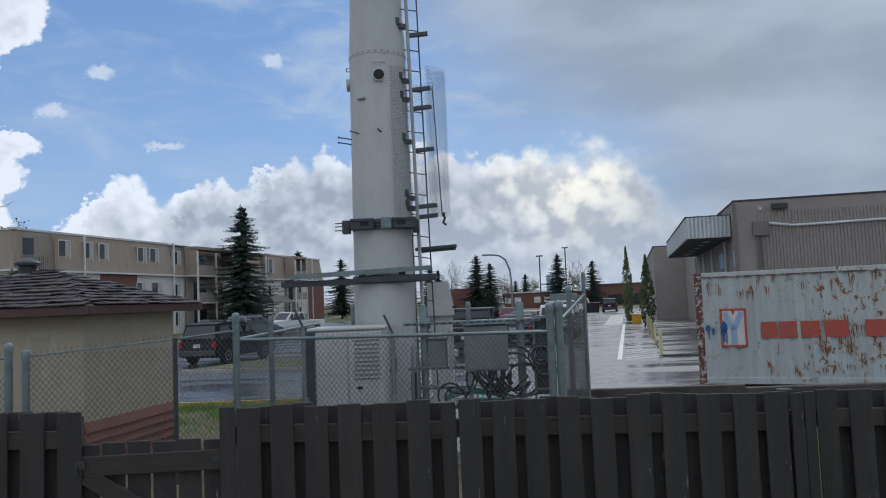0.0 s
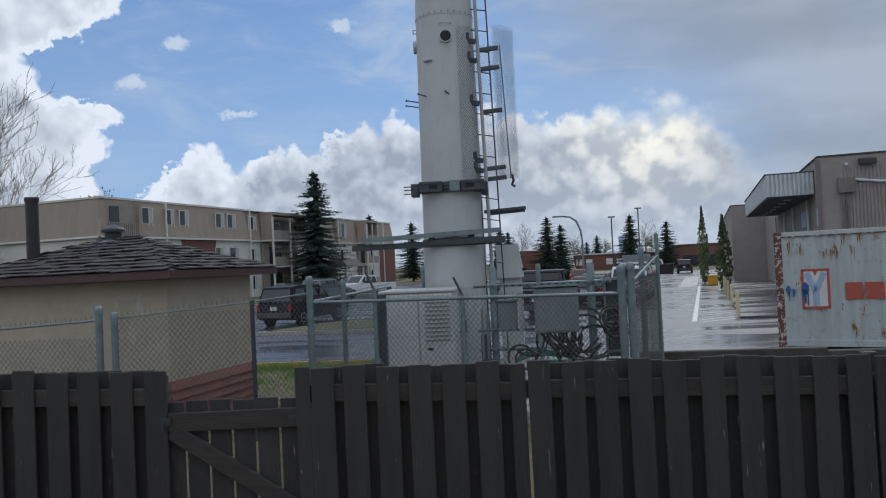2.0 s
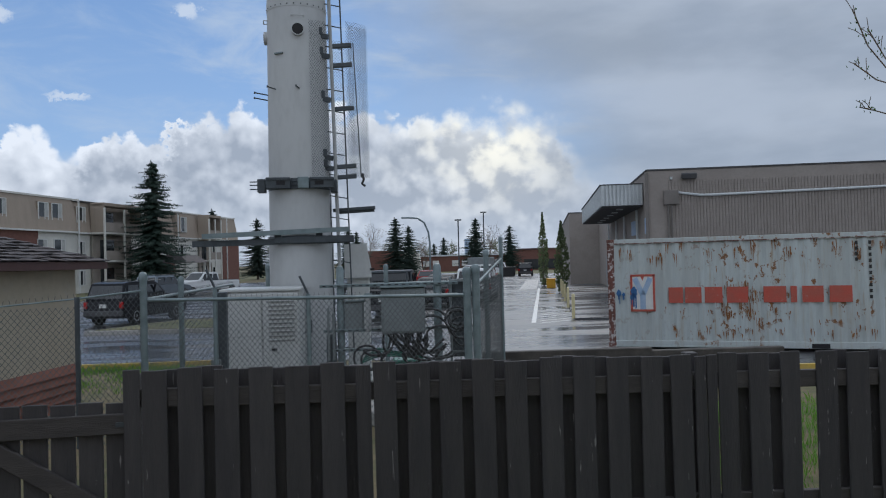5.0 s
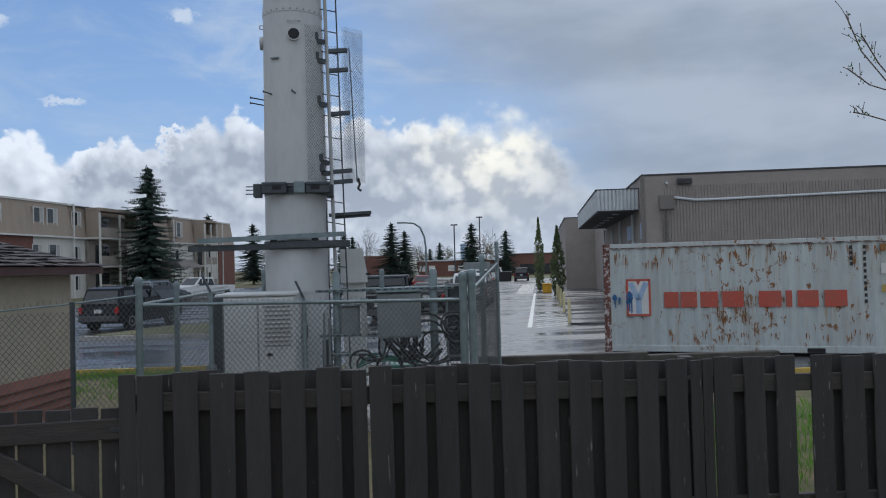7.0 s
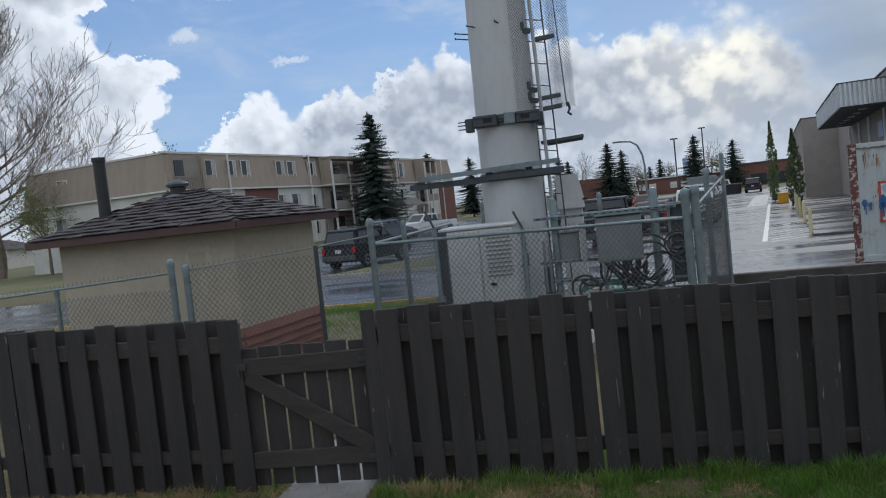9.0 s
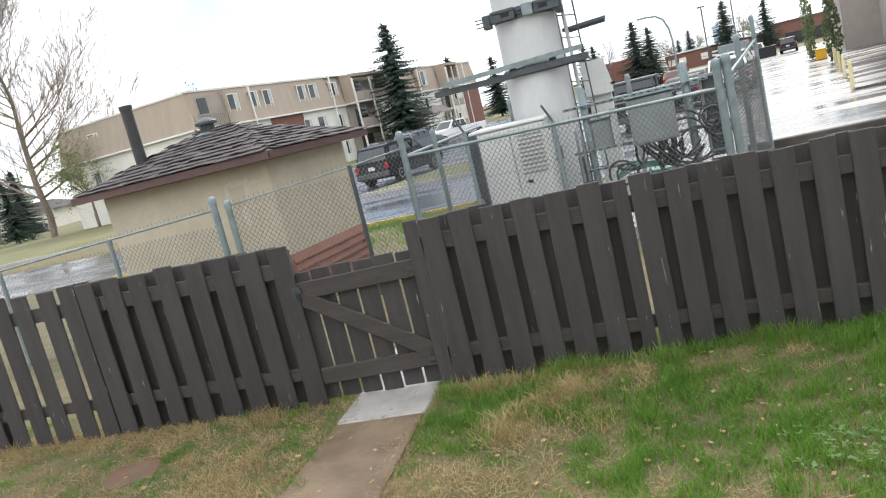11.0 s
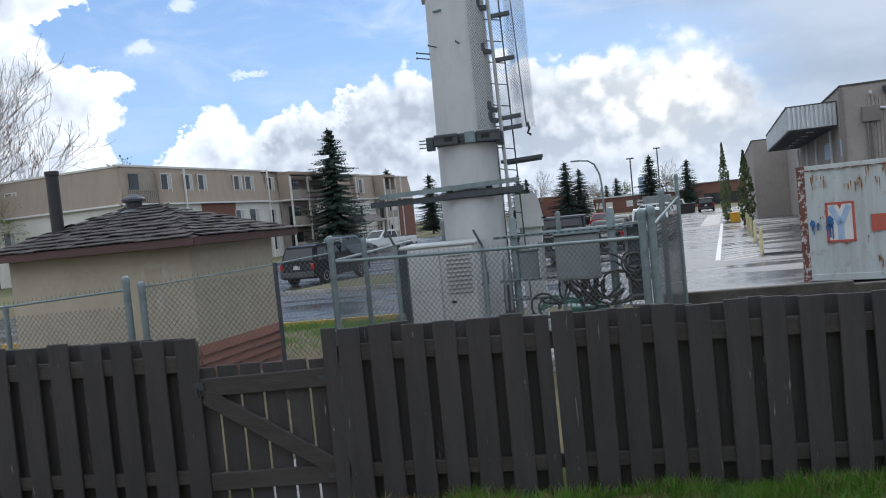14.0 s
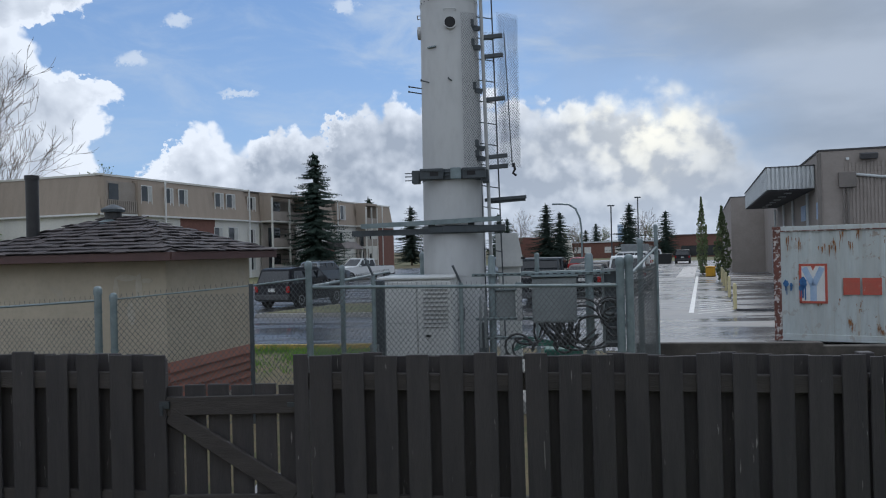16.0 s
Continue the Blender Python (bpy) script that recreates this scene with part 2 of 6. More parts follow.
M = dict(
    fence=material("stained_fence_wood", (0.046, 0.043, 0.046), (0.062, 0.057, 0.058), 4, 0.74, bump=0.5, bscale=34, vary=0.22, stretch=(4, 4, 0.5), rust=(0.26, 0.25, 0.24), rust_at=(0.665, 0.685)),
    rail=material("stained_rail_wood", (0.054, 0.048, 0.047), (0.074, 0.066, 0.062), 5, 0.75, bump=0.6, bscale=40, vary=0.2, stretch=(0.5, 4, 4), rust=(0.28, 0.22, 0.17), rust_at=(0.72, 0.75)),
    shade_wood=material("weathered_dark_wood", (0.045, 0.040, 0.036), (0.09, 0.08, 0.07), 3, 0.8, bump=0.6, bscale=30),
    soil=material("lawn_soil", (0.080, 0.082, 0.032), (0.155, 0.115, 0.062), 2.6, 0.95, bump=1.0, bscale=25),
    lawn=material("mown_lawn", (0.095, 0.11, 0.04), (0.155, 0.135, 0.065), 0.25, 0.9, bump=0.8, bscale=12),
    grass=material("grass_blades", (0.105, 0.25, 0.030), (0.17, 0.31, 0.05), 0.9, 0.55, vary=0.3, through_=0.45),
    straw=material("dry_grass_blades", (0.50, 0.39, 0.20), (0.36, 0.28, 0.14), 1.5, 0.8, vary=0.35, through_=0.3),
    weed=material("broad_weed_leaves", (0.10, 0.23, 0.045), (0.075, 0.17, 0.035), 8, 0.6, vary=0.3, through_=0.35),
    asphalt=material("wet_asphalt", (0.060, 0.061, 0.064), (0.10, 0.10, 0.105), 0.5, 0.12, bump=0.16, bscale=9, rough2=0.46, spec=0.6, stretch=(0.35, 1.5, 1)),
    walk_=material("soil_stained_concrete", (0.205, 0.148, 0.098), (0.125, 0.086, 0.055), 3.2, 0.35, bump=0.5, bscale=60, rough2=0.85, rust=(0.10, 0.065, 0.04), rust_at=(0.62, 0.72)),
    wet_conc=material("wet_pale_concrete", (0.40, 0.385, 0.37), (0.30, 0.28, 0.26), 3, 0.22, bump=0.2, bscale=40, rough2=0.6),
    conc=material("concrete", (0.42, 0.41, 0.39), (0.33, 0.32, 0.30), 2, 0.85, bump=0.4, bscale=60),
    yellow=material("worn_yellow_paint", (0.56, 0.38, 0.06), (0.36, 0.28, 0.11), 3, 0.6, bump=0.2, rust=(0.3, 0.28, 0.24), rust_at=(0.58, 0.66)),
    white_line=material("road_marking_paint", (0.75, 0.75, 0.72), (0.5, 0.5, 0.49), 4, 0.5),
    tower=material("pale_grey_tower_paint", (0.50, 0.51, 0.51), (0.42, 0.43, 0.44), 0.8, 0.55, bump=0.08, bscale=30, stretch=(1, 1, 0.35)),
    steel=material("galvanised_steel", (0.225, 0.275, 0.285), (0.16, 0.205, 0.215), 8, 0.5, 0.3, bump=0.1, bscale=120),
    dsteel=material("dark_galvanised_steel", (0.075, 0.088, 0.098), (0.05, 0.06, 0.068), 6, 0.5, 0.2, bump=0.1, bscale=80),
    wire=material("galvanised_fence_wire", (0.13, 0.14, 0.145), (0.09, 0.10, 0.105), 5, 0.6, 0.0),
    cabinet=material("light_grey_cabinet_paint", (0.56, 0.57, 0.56), (0.50, 0.51, 0.50), 2, 0.5, bump=0.05),
    cabinet_shade=material("grille_shade_and_grey_paint", (0.40, 0.41, 0.41), (0.33, 0.34, 0.34), 5, 0.6),
    box=material("grey_equipment_paint", (0.22, 0.245, 0.25), (0.18, 0.20, 0.205), 3, 0.5, bump=0.05),
    cable=material("black_cable_jacket", (0.016, 0.016, 0.018), (0.03, 0.03, 0.03), 10, 0.5),
    green_cable=material("green_cable_jacket", (0.02, 0.16, 0.11), (0.03, 0.12, 0.09), 10, 0.5),
    black=material("black_trim_and_hole_shade", (0.008, 0.008, 0.010), (0.012, 0.012, 0.014), 6, 0.7),
    stucco=material("beige_stucco", (0.485, 0.43, 0.335), (0.42, 0.372, 0.288), 1.1, 0.9, bump=0.6, bscale=90, rust=(0.40, 0.39, 0.36), rust_at=(0.56, 0.85)),
    hut_patch=material("pale_paint_smudge", (0.50, 0.47, 0.40), (0.45, 0.41, 0.32), 6, 0.85, bump=0.4, bscale=80),
    red_siding=material("red_brown_siding", (0.27, 0.105, 0.075), (0.21, 0.085, 0.062), 3, 0.7, bump=0.2, vary=0.12),
    fascia=material("maroon_fascia_paint", (0.105, 0.055, 0.050), (0.08, 0.042, 0.040), 3, 0.6, bump=0.1),
    shingle=material("brown_asphalt_shingle", (0.078, 0.064, 0.064), (0.042, 0.038, 0.042), 4, 0.72, bump=0.7, bscale=120, vary=0.32, rough2=0.85),
    cont=container_paint(),
    cont_red=material("faded_red_container_lettering", (0.50, 0.085, 0.055), (0.40, 0.10, 0.07), 3, 0.6, rust=(0.42, 0.33, 0.28), rust_at=(0.60, 0.72)),
    cont_rust=material("rusted_corner_steel", (0.17, 0.065, 0.05), (0.10, 0.045, 0.035), 4, 0.8, bump=0.4, rust=(0.5, 0.47, 0.45), rust_at=(0.50, 0.58)),
    rust=material("rust_bloom", (0.21, 0.085, 0.03), (0.33, 0.16, 0.055), 9, 0.9, bump=0.4),
    navy=material("faded_blue_paint", (0.02, 0.09, 0.26), (0.05, 0.16, 0.34), 8, 0.6),
    paleblue=material("pale_blue_paint", (0.30, 0.42, 0.60), (0.40, 0.50, 0.64), 5, 0.6),
    block=material("taupe_painted_block", (0.325, 0.29, 0.262), (0.285, 0.252, 0.228), 0.9, 0.85, bump=0.3, bscale=30, vary=0.05),
    block_dark=material("mortar_shadow_block", (0.20, 0.18, 0.165), (0.17, 0.155, 0.14), 1.5, 0.9),
    metal_white=material("white_ribbed_metal", (0.62, 0.65, 0.66), (0.54, 0.57, 0.58), 1.5, 0.5, bump=0.05),
    soffit=material("soffit_shade_and_dark_trim", (0.06, 0.06, 0.065), (0.08, 0.08, 0.08), 2, 0.8),
    tan=material("tan_mansard_siding", (0.34, 0.28, 0.225), (0.30, 0.25, 0.20), 0.7, 0.85, bump=0.2, bscale=10, stretch=(3, 3, 0.3)),
    white=material("white_stucco", (0.67, 0.655, 0.60), (0.58, 0.57, 0.53), 0.7, 0.9, bump=0.3, bscale=20),
    paver=material("soil_stained_brick_paver", (0.17, 0.088, 0.058), (0.115, 0.07, 0.048), 5, 0.8, bump=0.6, bscale=40, rust=(0.13, 0.11, 0.06), rust_at=(0.52, 0.66)),
    # brick red is muted: distance haze put into the colour
    brick=material("hazed_red_brown_brick", (0.20, 0.095, 0.075), (0.16, 0.078, 0.062), 3, 0.9, bump=0.3, bscale=14),
    recess=material("balcony_grey_and_recess_shade", (0.33, 0.29, 0.25), (0.28, 0.245, 0.21), 1, 0.85),
    frame=material("white_window_frame", (0.70, 0.70, 0.68), (0.62, 0.62, 0.6), 2, 0.5),
    glass=material("dark_window_glass", (0.025, 0.032, 0.036), (0.045, 0.05, 0.055), 0.6, 0.06, spec=0.7),
    curtain=material("pale_curtain", (0.5, 0.5, 0.48), (0.42, 0.42, 0.4), 3, 0.9),
    bark=material("grey_brown_bark", (0.21, 0.165, 0.13), (0.13, 0.105, 0.085), 4, 0.95, bump=0.6, bscale=30, stretch=(3, 3, 0.5)),
    needles=material("spruce_needles", (0.014, 0.032, 0.024), (0.028, 0.050, 0.034), 1.2, 0.8, vary=0.4, through_=0.15),
    leaves=material("fresh_spring_leaves", (0.20, 0.27, 0.06), (0.15, 0.21, 0.05), 0.8, 0.65, vary=0.3, through_=0.5),
    far_leaves=material("distant_spring_foliage", (0.11, 0.155, 0.065), (0.155, 0.18, 0.09), 0.3, 0.8, vary=0.3, through_=0.4),
    suv=material("dark_charcoal_car_paint", (0.008, 0.009, 0.013), (0.011, 0.012, 0.016), 2, 0.42, 0.0, spec=0.2),
    silver=material("grey_car_paint", (0.22, 0.25, 0.28), (0.2, 0.23, 0.26), 2, 0.25, 0.5),
    carwhite=material("white_car_paint", (0.72, 0.73, 0.73), (0.66, 0.67, 0.67), 2, 0.25),
    carred=material("red_car_paint", (0.28, 0.02, 0.02), (0.24, 0.02, 0.02), 2, 0.22),
    carglass=material("tinted_car_glass", (0.012, 0.015, 0.018), (0.02, 0.024, 0.028), 1, 0.05, spec=0.7),
    tyre=material("tyre_rubber", (0.012, 0.012, 0.012), (0.02, 0.02, 0.02), 8, 0.85),
    rim=material("alloy_rim", (0.4, 0.41, 0.42), (0.3, 0.31, 0.32), 6, 0.35, 0.8),
    taillight=material("red_lamp_lens", (0.42, 0.012, 0.012), (0.32, 0.01, 0.01), 6, 0.15),
    headlight=material("clear_lamp_lens", (0.6, 0.62, 0.64), (0.5, 0.52, 0.54), 6, 0.1),
    plate=material("number_plate", (0.65, 0.65, 0.62), (0.55, 0.55, 0.55), 30, 0.5),
    bollard=material("pale_yellow_bollard_paint", (0.62, 0.54, 0.30), (0.52, 0.46, 0.27), 3, 0.6, rust=(0.3, 0.27, 0.2), rust_at=(0.62, 0.75)),
    bin=material("yellow_plastic_bin", (0.72, 0.38, 0.02), (0.62, 0.33, 0.03), 3, 0.5),
    planter=material("black_planter", (0.02, 0.02, 0.022), (0.03, 0.03, 0.03), 5, 0.5),
    aged=material("pale_house_siding", (0.6, 0.58, 0.53), (0.52, 0.5, 0.46), 1, 0.85),
)


# ---- mesh helpers ----
def box(bm, c, s, rz=0.0, bevel=0.0, taper=None, rx=0.0, ry=0.0):
    """A box of size s centred at c, turned about z, its edges rounded; taper shrinks the top."""
    m = pose(c[0], c[1], c[2], rx, ry, rz)
    vs = []
    for z in (-0.5, 0.5):
        k = taper if (taper and z > 0) else (1, 1)
        for x, y in ((-0.5, -0.5), (0.5, -0.5), (0.5, 0.5), (-0.5, 0.5)):
            vs.append(bm.verts.new(m @ Vector((x * s[0] * k[0], y * s[1] * k[1], z * s[2]))))
    fs = [bm.faces.new([vs[i] for i in q]) for q in ((3, 2, 1, 0), (4, 5, 6, 7), (0, 1, 5, 4), (1, 2, 6, 5), (2, 3, 7, 6), (3, 0, 4, 7))]
    if bevel:
        es = {e for f in fs for e in f.edges}
        bmesh.ops.bevel(bm, geom=list(es), offset=bevel, segments=1, affect="EDGES")
    return vs


def tube(bm, pts, r, n=8, cap=True, r2=None):
    """A round bar along pts."""
    pts = [Vector(p) for p in pts]
    rings = []
    for i, p in enumerate(pts):
        d = (pts[min(i + 1, len(pts) - 1)] - pts[max(i - 1, 0)]).normalized()
        a = d.cross(Vector((0, 0, 1)) if abs(d.z) < 0.9 else Vector((1, 0, 0))).normalized()
        b = d.cross(a)
        rr = r if r2 is None else r + (r2 - r) * i / (len(pts) - 1)
        rings.append([bm.verts.new(p + rr * (a * math.cos(2 * math.pi * j / n) + b * math.sin(2 * math.pi * j / n))) for j in range(n)])
    for u, v in zip(rings, rings[1:]):
        for j in range(n):
            bm.faces.new((u[j], u[(j + 1) % n], v[(j + 1) % n], v[j]))
    if cap:
        bm.faces.new(rings[0][::-1]), bm.faces.new(rings[-1])


def lathe(bm, prof, n=24, c=(0, 0)):
    """Turn a profile of (radius, z) about the vertical through c."""
    rings = [[bm.verts.new((c[0] + r * math.cos(2 * math.pi * j / n), c[1] + r * math.sin(2 * math.pi * j / n), z)) for j in range(n)] for r, z in prof]
    for u, v in zip(rings, rings[1:]):
        for j in range(n):
            bm.faces.new((u[j], u[(j + 1) % n], v[(j + 1) % n], v[j]))
    bm.faces.new(rings[0][::-1]), bm.faces.new(rings[-1])


def prism(bm, poly, depth, m=None):
    """A polygon in x, z pushed along y by depth, placed by m."""
    m = m or Matrix()
    a = [bm.verts.new(m @ Vector((x, 0, z))) for x, z in poly]
    b = [bm.verts.new(m @ Vector((x, depth, z))) for x, z in poly]
    bm.faces.new(a), bm.faces.new(b[::-1])
    for i in range(len(a)):
        j = (i + 1) % len(a)
        bm.faces.new((a[j], a[i], b[i], b[j]))


def part(name, bm, mat, parent=None, label="", smooth=False):
    me = bpy.data.meshes.new(name)
    bmesh.ops.recalc_face_normals(bm, faces=bm.faces)
    bm.to_mesh(me)
    bm.free()
    me.materials.append(mat)
    if smooth:
        me.shade_smooth()
        me.set_sharp_from_angle(angle=radians(40))
    ob = new(name, me)
    ob.parent = parent
    if label:
        tagged(ob, label)
    return ob


def boxes(name, mat, parent, *specs, label=""):
    bm = bmesh.new()
    for s in specs:
        box(bm, *s[:2], **(s[2] if len(s) > 2 else {}))
    return part(name, bm, mat, parent, label)


def raw(name, verts, faces, mat, parent=None):
    me = bpy.data.meshes.new(name)
    me.from_pydata(verts, [], faces)
    me.materials.append(mat)
    ob = new(name, me)
    ob.parent = parent
    return ob


def thing(name, label, category, loc=(0, 0, 0), rz=0.0, group="", kind=""):
    ob = new(name)
    ob.matrix_basis = pose(*loc, 0, 0, rz)
    ob.empty_display_size = 0.2
    return tagged(ob, label, category, group, kind)


def lot(u, v):
    """A place on the parking lot, whose lines run 13.5 degrees off the view."""
    return (0.972 * u + 0.233 * v, -0.233 * u + 0.972 * v)


LOT = -13.5


def ground_z(x, y):
    t = min(max((y - 6.0) / 7.0, 0), 1)
    return 0.38 * (1 - t * t * (3 - 2 * t))


# ---- ground ----
def make_ground():
    xs = [-2500, -600, -200, -80, -40, -20] + [-12 + 0.5 * i for i in range(49)] + [20, 40, 80, 200, 600, 2500]
    ys = [-2500, -300, -40, -10, -4] + [0.5 * i for i in range(0, 33)] + [20, 30, 50, 80, 150, 400, 1000, 3000]
    vs = [(x, y, ground_z(x, y) + (0.02 * noise.noise(Vector((x, y, 0))) if 0 < y < 14 and abs(x) < 14 else 0)) for y in ys for x in xs]
    n = len(xs)
    fs = [(j * n + i, j * n + i + 1, (j + 1) * n + i + 1, (j + 1) * n + i) for j in range(len(ys) - 1) for i in range(n - 1)]
    tagged(raw("ground", vs, fs, M["soil"]), "patchy spring lawn with bare soil and thatch", "ground", kind="structure")


make_ground()


def slab(name, poly, z0, z1, mat, label, category, kind="structure"):
    bm = bmesh.new()
    a = [bm.verts.new((x, y, z0)) for x, y in poly]
    b = [bm.verts.new((x, y, z1)) for x, y in poly]
    bm.faces.new(a[::-1]), bm.faces.new(b)
    for i in range(len(a)):
        j = (i + 1) % len(a)
        bm.faces.new((a[i], a[j], b[j], b[i]))
    return tagged(part(name, bm, mat), label, category, kind=kind)


slab("parking_lot", [(-3.0, 18.8), (8.6, 14.2), (40, 12), (60, 110), (-2, 112), (-12.5, 60), (-12.5, 27.0)], -0.1, 0.012, M["asphalt"], "rain-wet grey asphalt parking lot with puddles", "parking lot")
slab("road", [(-90, 20.5), (-3.0, 18.8), (-12.5, 27.0), (-90, 32)], -0.1, 0.008, M["asphalt"], "wet asphalt lane beside a lawn", "road")
slab("parking_lot", [(-12.5, 27.0), (-12.5, 60), (-2, 112), (-17, 100), (-21, 62), (-16, 34)], -0.1, 0.016, M["asphalt"], "wet asphalt bays in front of the apartments", "parking lot")
slab("lawn", [(-90, 32.2), (-16.3, 34.4), (-21.2, 62), (-17.2, 100), (-17.2, 140), (-140, 140), (-140, 32.2)], -0.1, 0.03, M["lawn"], "mown spring lawn round the apartments", "lawn")
slab("lawn", [(-10, 112.5), (60, 110.5), (90, 200), (-40, 200)], -0.1, 0.02, M["lawn"], "lawn beyond the far end of the lot", "lawn")
# raised walk under the canopy
slab("pavement", [lot(1.0, 27.4), lot(5.0, 27.4), lot(5.0, 62), lot(1.0, 62)], -0.05, 0.09, M["asphalt"], "damp dark pavement beside the store wall", "pavement")
# grass island
isl = [(-9.5, 26.9), (-1.2, 26.2), (-0.8, 27.6), (-6.0, 31.6), (-7.4, 31.6)]
tagged(slab("kerb", isl, -0.05, 0.15, M["conc"], "concrete kerb round a grass island", "kerb"), kind="structure")
cx, cy = sum(p[0] for p in isl) / 5, sum(p[1] for p in isl) / 5
slab("lawn", [(cx + (x - cx) * 0.94, cy + (y - cy) * 0.9) for x, y in isl], 0.10, 0.17, M["lawn"], "grass island in the parking lot", "lawn")
slab("kerb", [(-14, 18.0), (-2.6, 17.55), (-2.6, 17.67), (-14, 18.12)], 0, 0.13, M["yellow"], "yellow painted concrete kerb", "kerb")
slab("kerb", [(-90, 32), (-16, 34.0), (-16, 34.2), (-90, 32.2)], 0, 0.14, M["conc"], "pale concrete kerb along the lane", "kerb")
slab("kerb", [(6.5, 13.36), (12.6, 13.1), (12.6, 13.0), (6.5, 13.26)], 0, 0.19, M["yellow"], "yellow painted concrete kerb beside the container", "kerb")
# markings
slab("road_marking", [lot(-0.54, 26.6), lot(-0.38, 26.6), lot(-0.42, 57), lot(-0.58, 57)], 0.0, 0.018, M["white_line"], "white painted parking line", "road marking")
for k in range(10):
    v0 = 26.6 + k * 0.95
    slab("road_marking", [lot(-0.24, v0 - 0.3), lot(-0.24, v0 - 0.18), lot(0.95, v0 + 1.1), lot(0.95, v0 + 0.98)], 0.0, 0.017, M["white_line"], "white painted hatching line", "road marking")

slab("pavement", [lot(-1.9, 55.6), lot(-0.64, 55.2), lot(-0.7, 80), lot(-1.96, 80.6)], 0.0, 0.024, M["wet_conc"], "pale wet concrete strip in the lot", "pavement")

# garden path of concrete slabs through the gate
for k, (y0, y1) in enumerate(((1.0, 2.1), (2.12, 3.18), (3.2, 4.52), (4.535, 5.5), (5.515, 6.4))):
    # slabs near the gate are paler: glare on wet concrete put into the colour
    tagged(boxes("pavement", M["walk_"] if k < 3 else M["wet_conc"], None, ((-1.86, (y0 + y1) / 2, 0.355), (0.64, y1 - y0, 0.09), dict(bevel=0.008))), "soil-stained concrete garden path slab" if k < 3 else "wet concrete slab under the gate, its glare painted pale", "path", kind="structure")
tagged(boxes("paver", M["paver"], None, ((-3.58, 4.2, 0.364), (0.36, 0.36, 0.05), dict(rz=20, bevel=0.006))), "square brown paver sunk in the lawn", "paver")


# ---- timber fence ----
board_mesh = {}


def board(parent, x, y, z0, z1, wd, name="board", lean=0.0):
    key = round(wd, 3)
    if key not in board_mesh:
        bm = bmesh.new()
        box(bm, (0, 0, 0.5), (wd, 0.019, 1.0), bevel=0.003)
        me = bpy.data.meshes.new("board")
        bm.to_mesh(me), bm.free()
        me.materials.append(M["fence"])
        board_mesh[key] = me
    ob = new(name, board_mesh[key])
    ob.parent = parent
    ob.matrix_basis = pose(x, y, z0, 0, lean, 0) @ Matrix.Diagonal((1, 1, z1 - z0, 1))
    return ob


FY = 5.0


def fence_top(x):
    return 1.605 - 0.012 * (x + 1.44) if x > -1.6 else 1.615 - 0.018 * (x + 2.4)


def fence_panel(x0, x1, fronts, backs, label):
    f = thing("timber_fence", label, "fence", ((x0 + x1) / 2, FY, 0), group="garden fence panels")
    rnd = random.Random(int(x0 * 100) + 900)
    ox = (x0 + x1) / 2
    for z, h in ((1.405, 0.115), (0.60, 0.095)):
        b = boxes("rail", M["rail"], f, ((0, 0.034, z + fence_top(ox) - 1.59), (x1 - x0, 0.046, h), dict(ry=1.1, bevel=0.004)))
    for x, wd in fronts:
        board(f, x - ox, 0, 0.36 + rnd.uniform(-0.02, 0.02), fence_top(x) + rnd.uniform(-0.012, 0.012), wd, lean=rnd.uniform(-0.4, 0.4))
    for x, wd in backs:
        board(f, x - ox, 0.069, 0.37 + rnd.uniform(-0.02, 0.03), fence_top(x) + rnd.uniform(-0.02, 0.008), wd, lean=rnd.uniform(-0.4, 0.4))
    return f


def alternating(xs, wd=0.145):
    return [(x, wd) for x in xs]


R1 = [-1.325, -1.11, -0.895, -0.674, -0.456, -0.233]
R2 = [0.105, 0.31, 0.525, 0.743, 0.958, 1.186, 1.407, 1.636, 1.864, 2.078]
fence_panel(-1.46, -0.07, [(-1.462, 0.10)] + alternating(R1, 0.15), alternating([(a + b) / 2 for a, b in zip(R1, R1[1:])], 0.16) + [(-0.125, 0.09)], "dark-stained board fence panel with boards on both sides")
fence_panel(-0.03, 2.16, [(-0.035, 0.095)] + alternating(R2), alternating([(a + b) / 2 for a, b in zip(R2, R2[1:])], 0.16), "dark-stained board fence panel above the lawn")
fence_panel(2.17, 4.4, [(2.21, 0.075), (2.288, 0.07), (2.40, 0.13), (2.62, 0.14), (2.838, 0.135), (3.10, 0.15), (3.33, 0.16), (3.56, 0.15), (3.79, 0.15), (4.02, 0.15), (4.25, 0.15)],
            [(2.555, 0.12), (2.775, 0.085), (3.25, 0.09), (3.50, 0.09), (3.72, 0.15), (3.95, 0.15)], "dark-stained board fence panel with open gaps")
L1 = [-2.49, -2.733, -2.972, -3.197, -3.442, -3.686, -3.93]
L2 = [-4.15, -4.32, -4.52, -4.77, -4.98, -5.2, -5.42, -5.64, -5.86]
fence_panel(-4.06, -2.42, alternating(L1, 0.155), alternating([(a + b) / 2 - 0.02 for a, b in zip(L1, L1[1:])], 0.2), "dark-stained board fence panel beside the gate")
fence_panel(-6.0, -4.07, alternating(L2, 0.155), alternating([-4.05, -4.23, -5.32, -5.55], 0.17), "dark-stained board fence panel with missing back boards")
for x in (-1.50, -2.53, -0.08, 2.20, -4.07):
    p = tagged(boxes("fence_post", M["fence"], None, ((x, FY + 0.15, 0.85), (0.089, 0.089, 1.42), dict(bevel=0.006))), "dark-stained square timber fence post", "post", "fence posts")

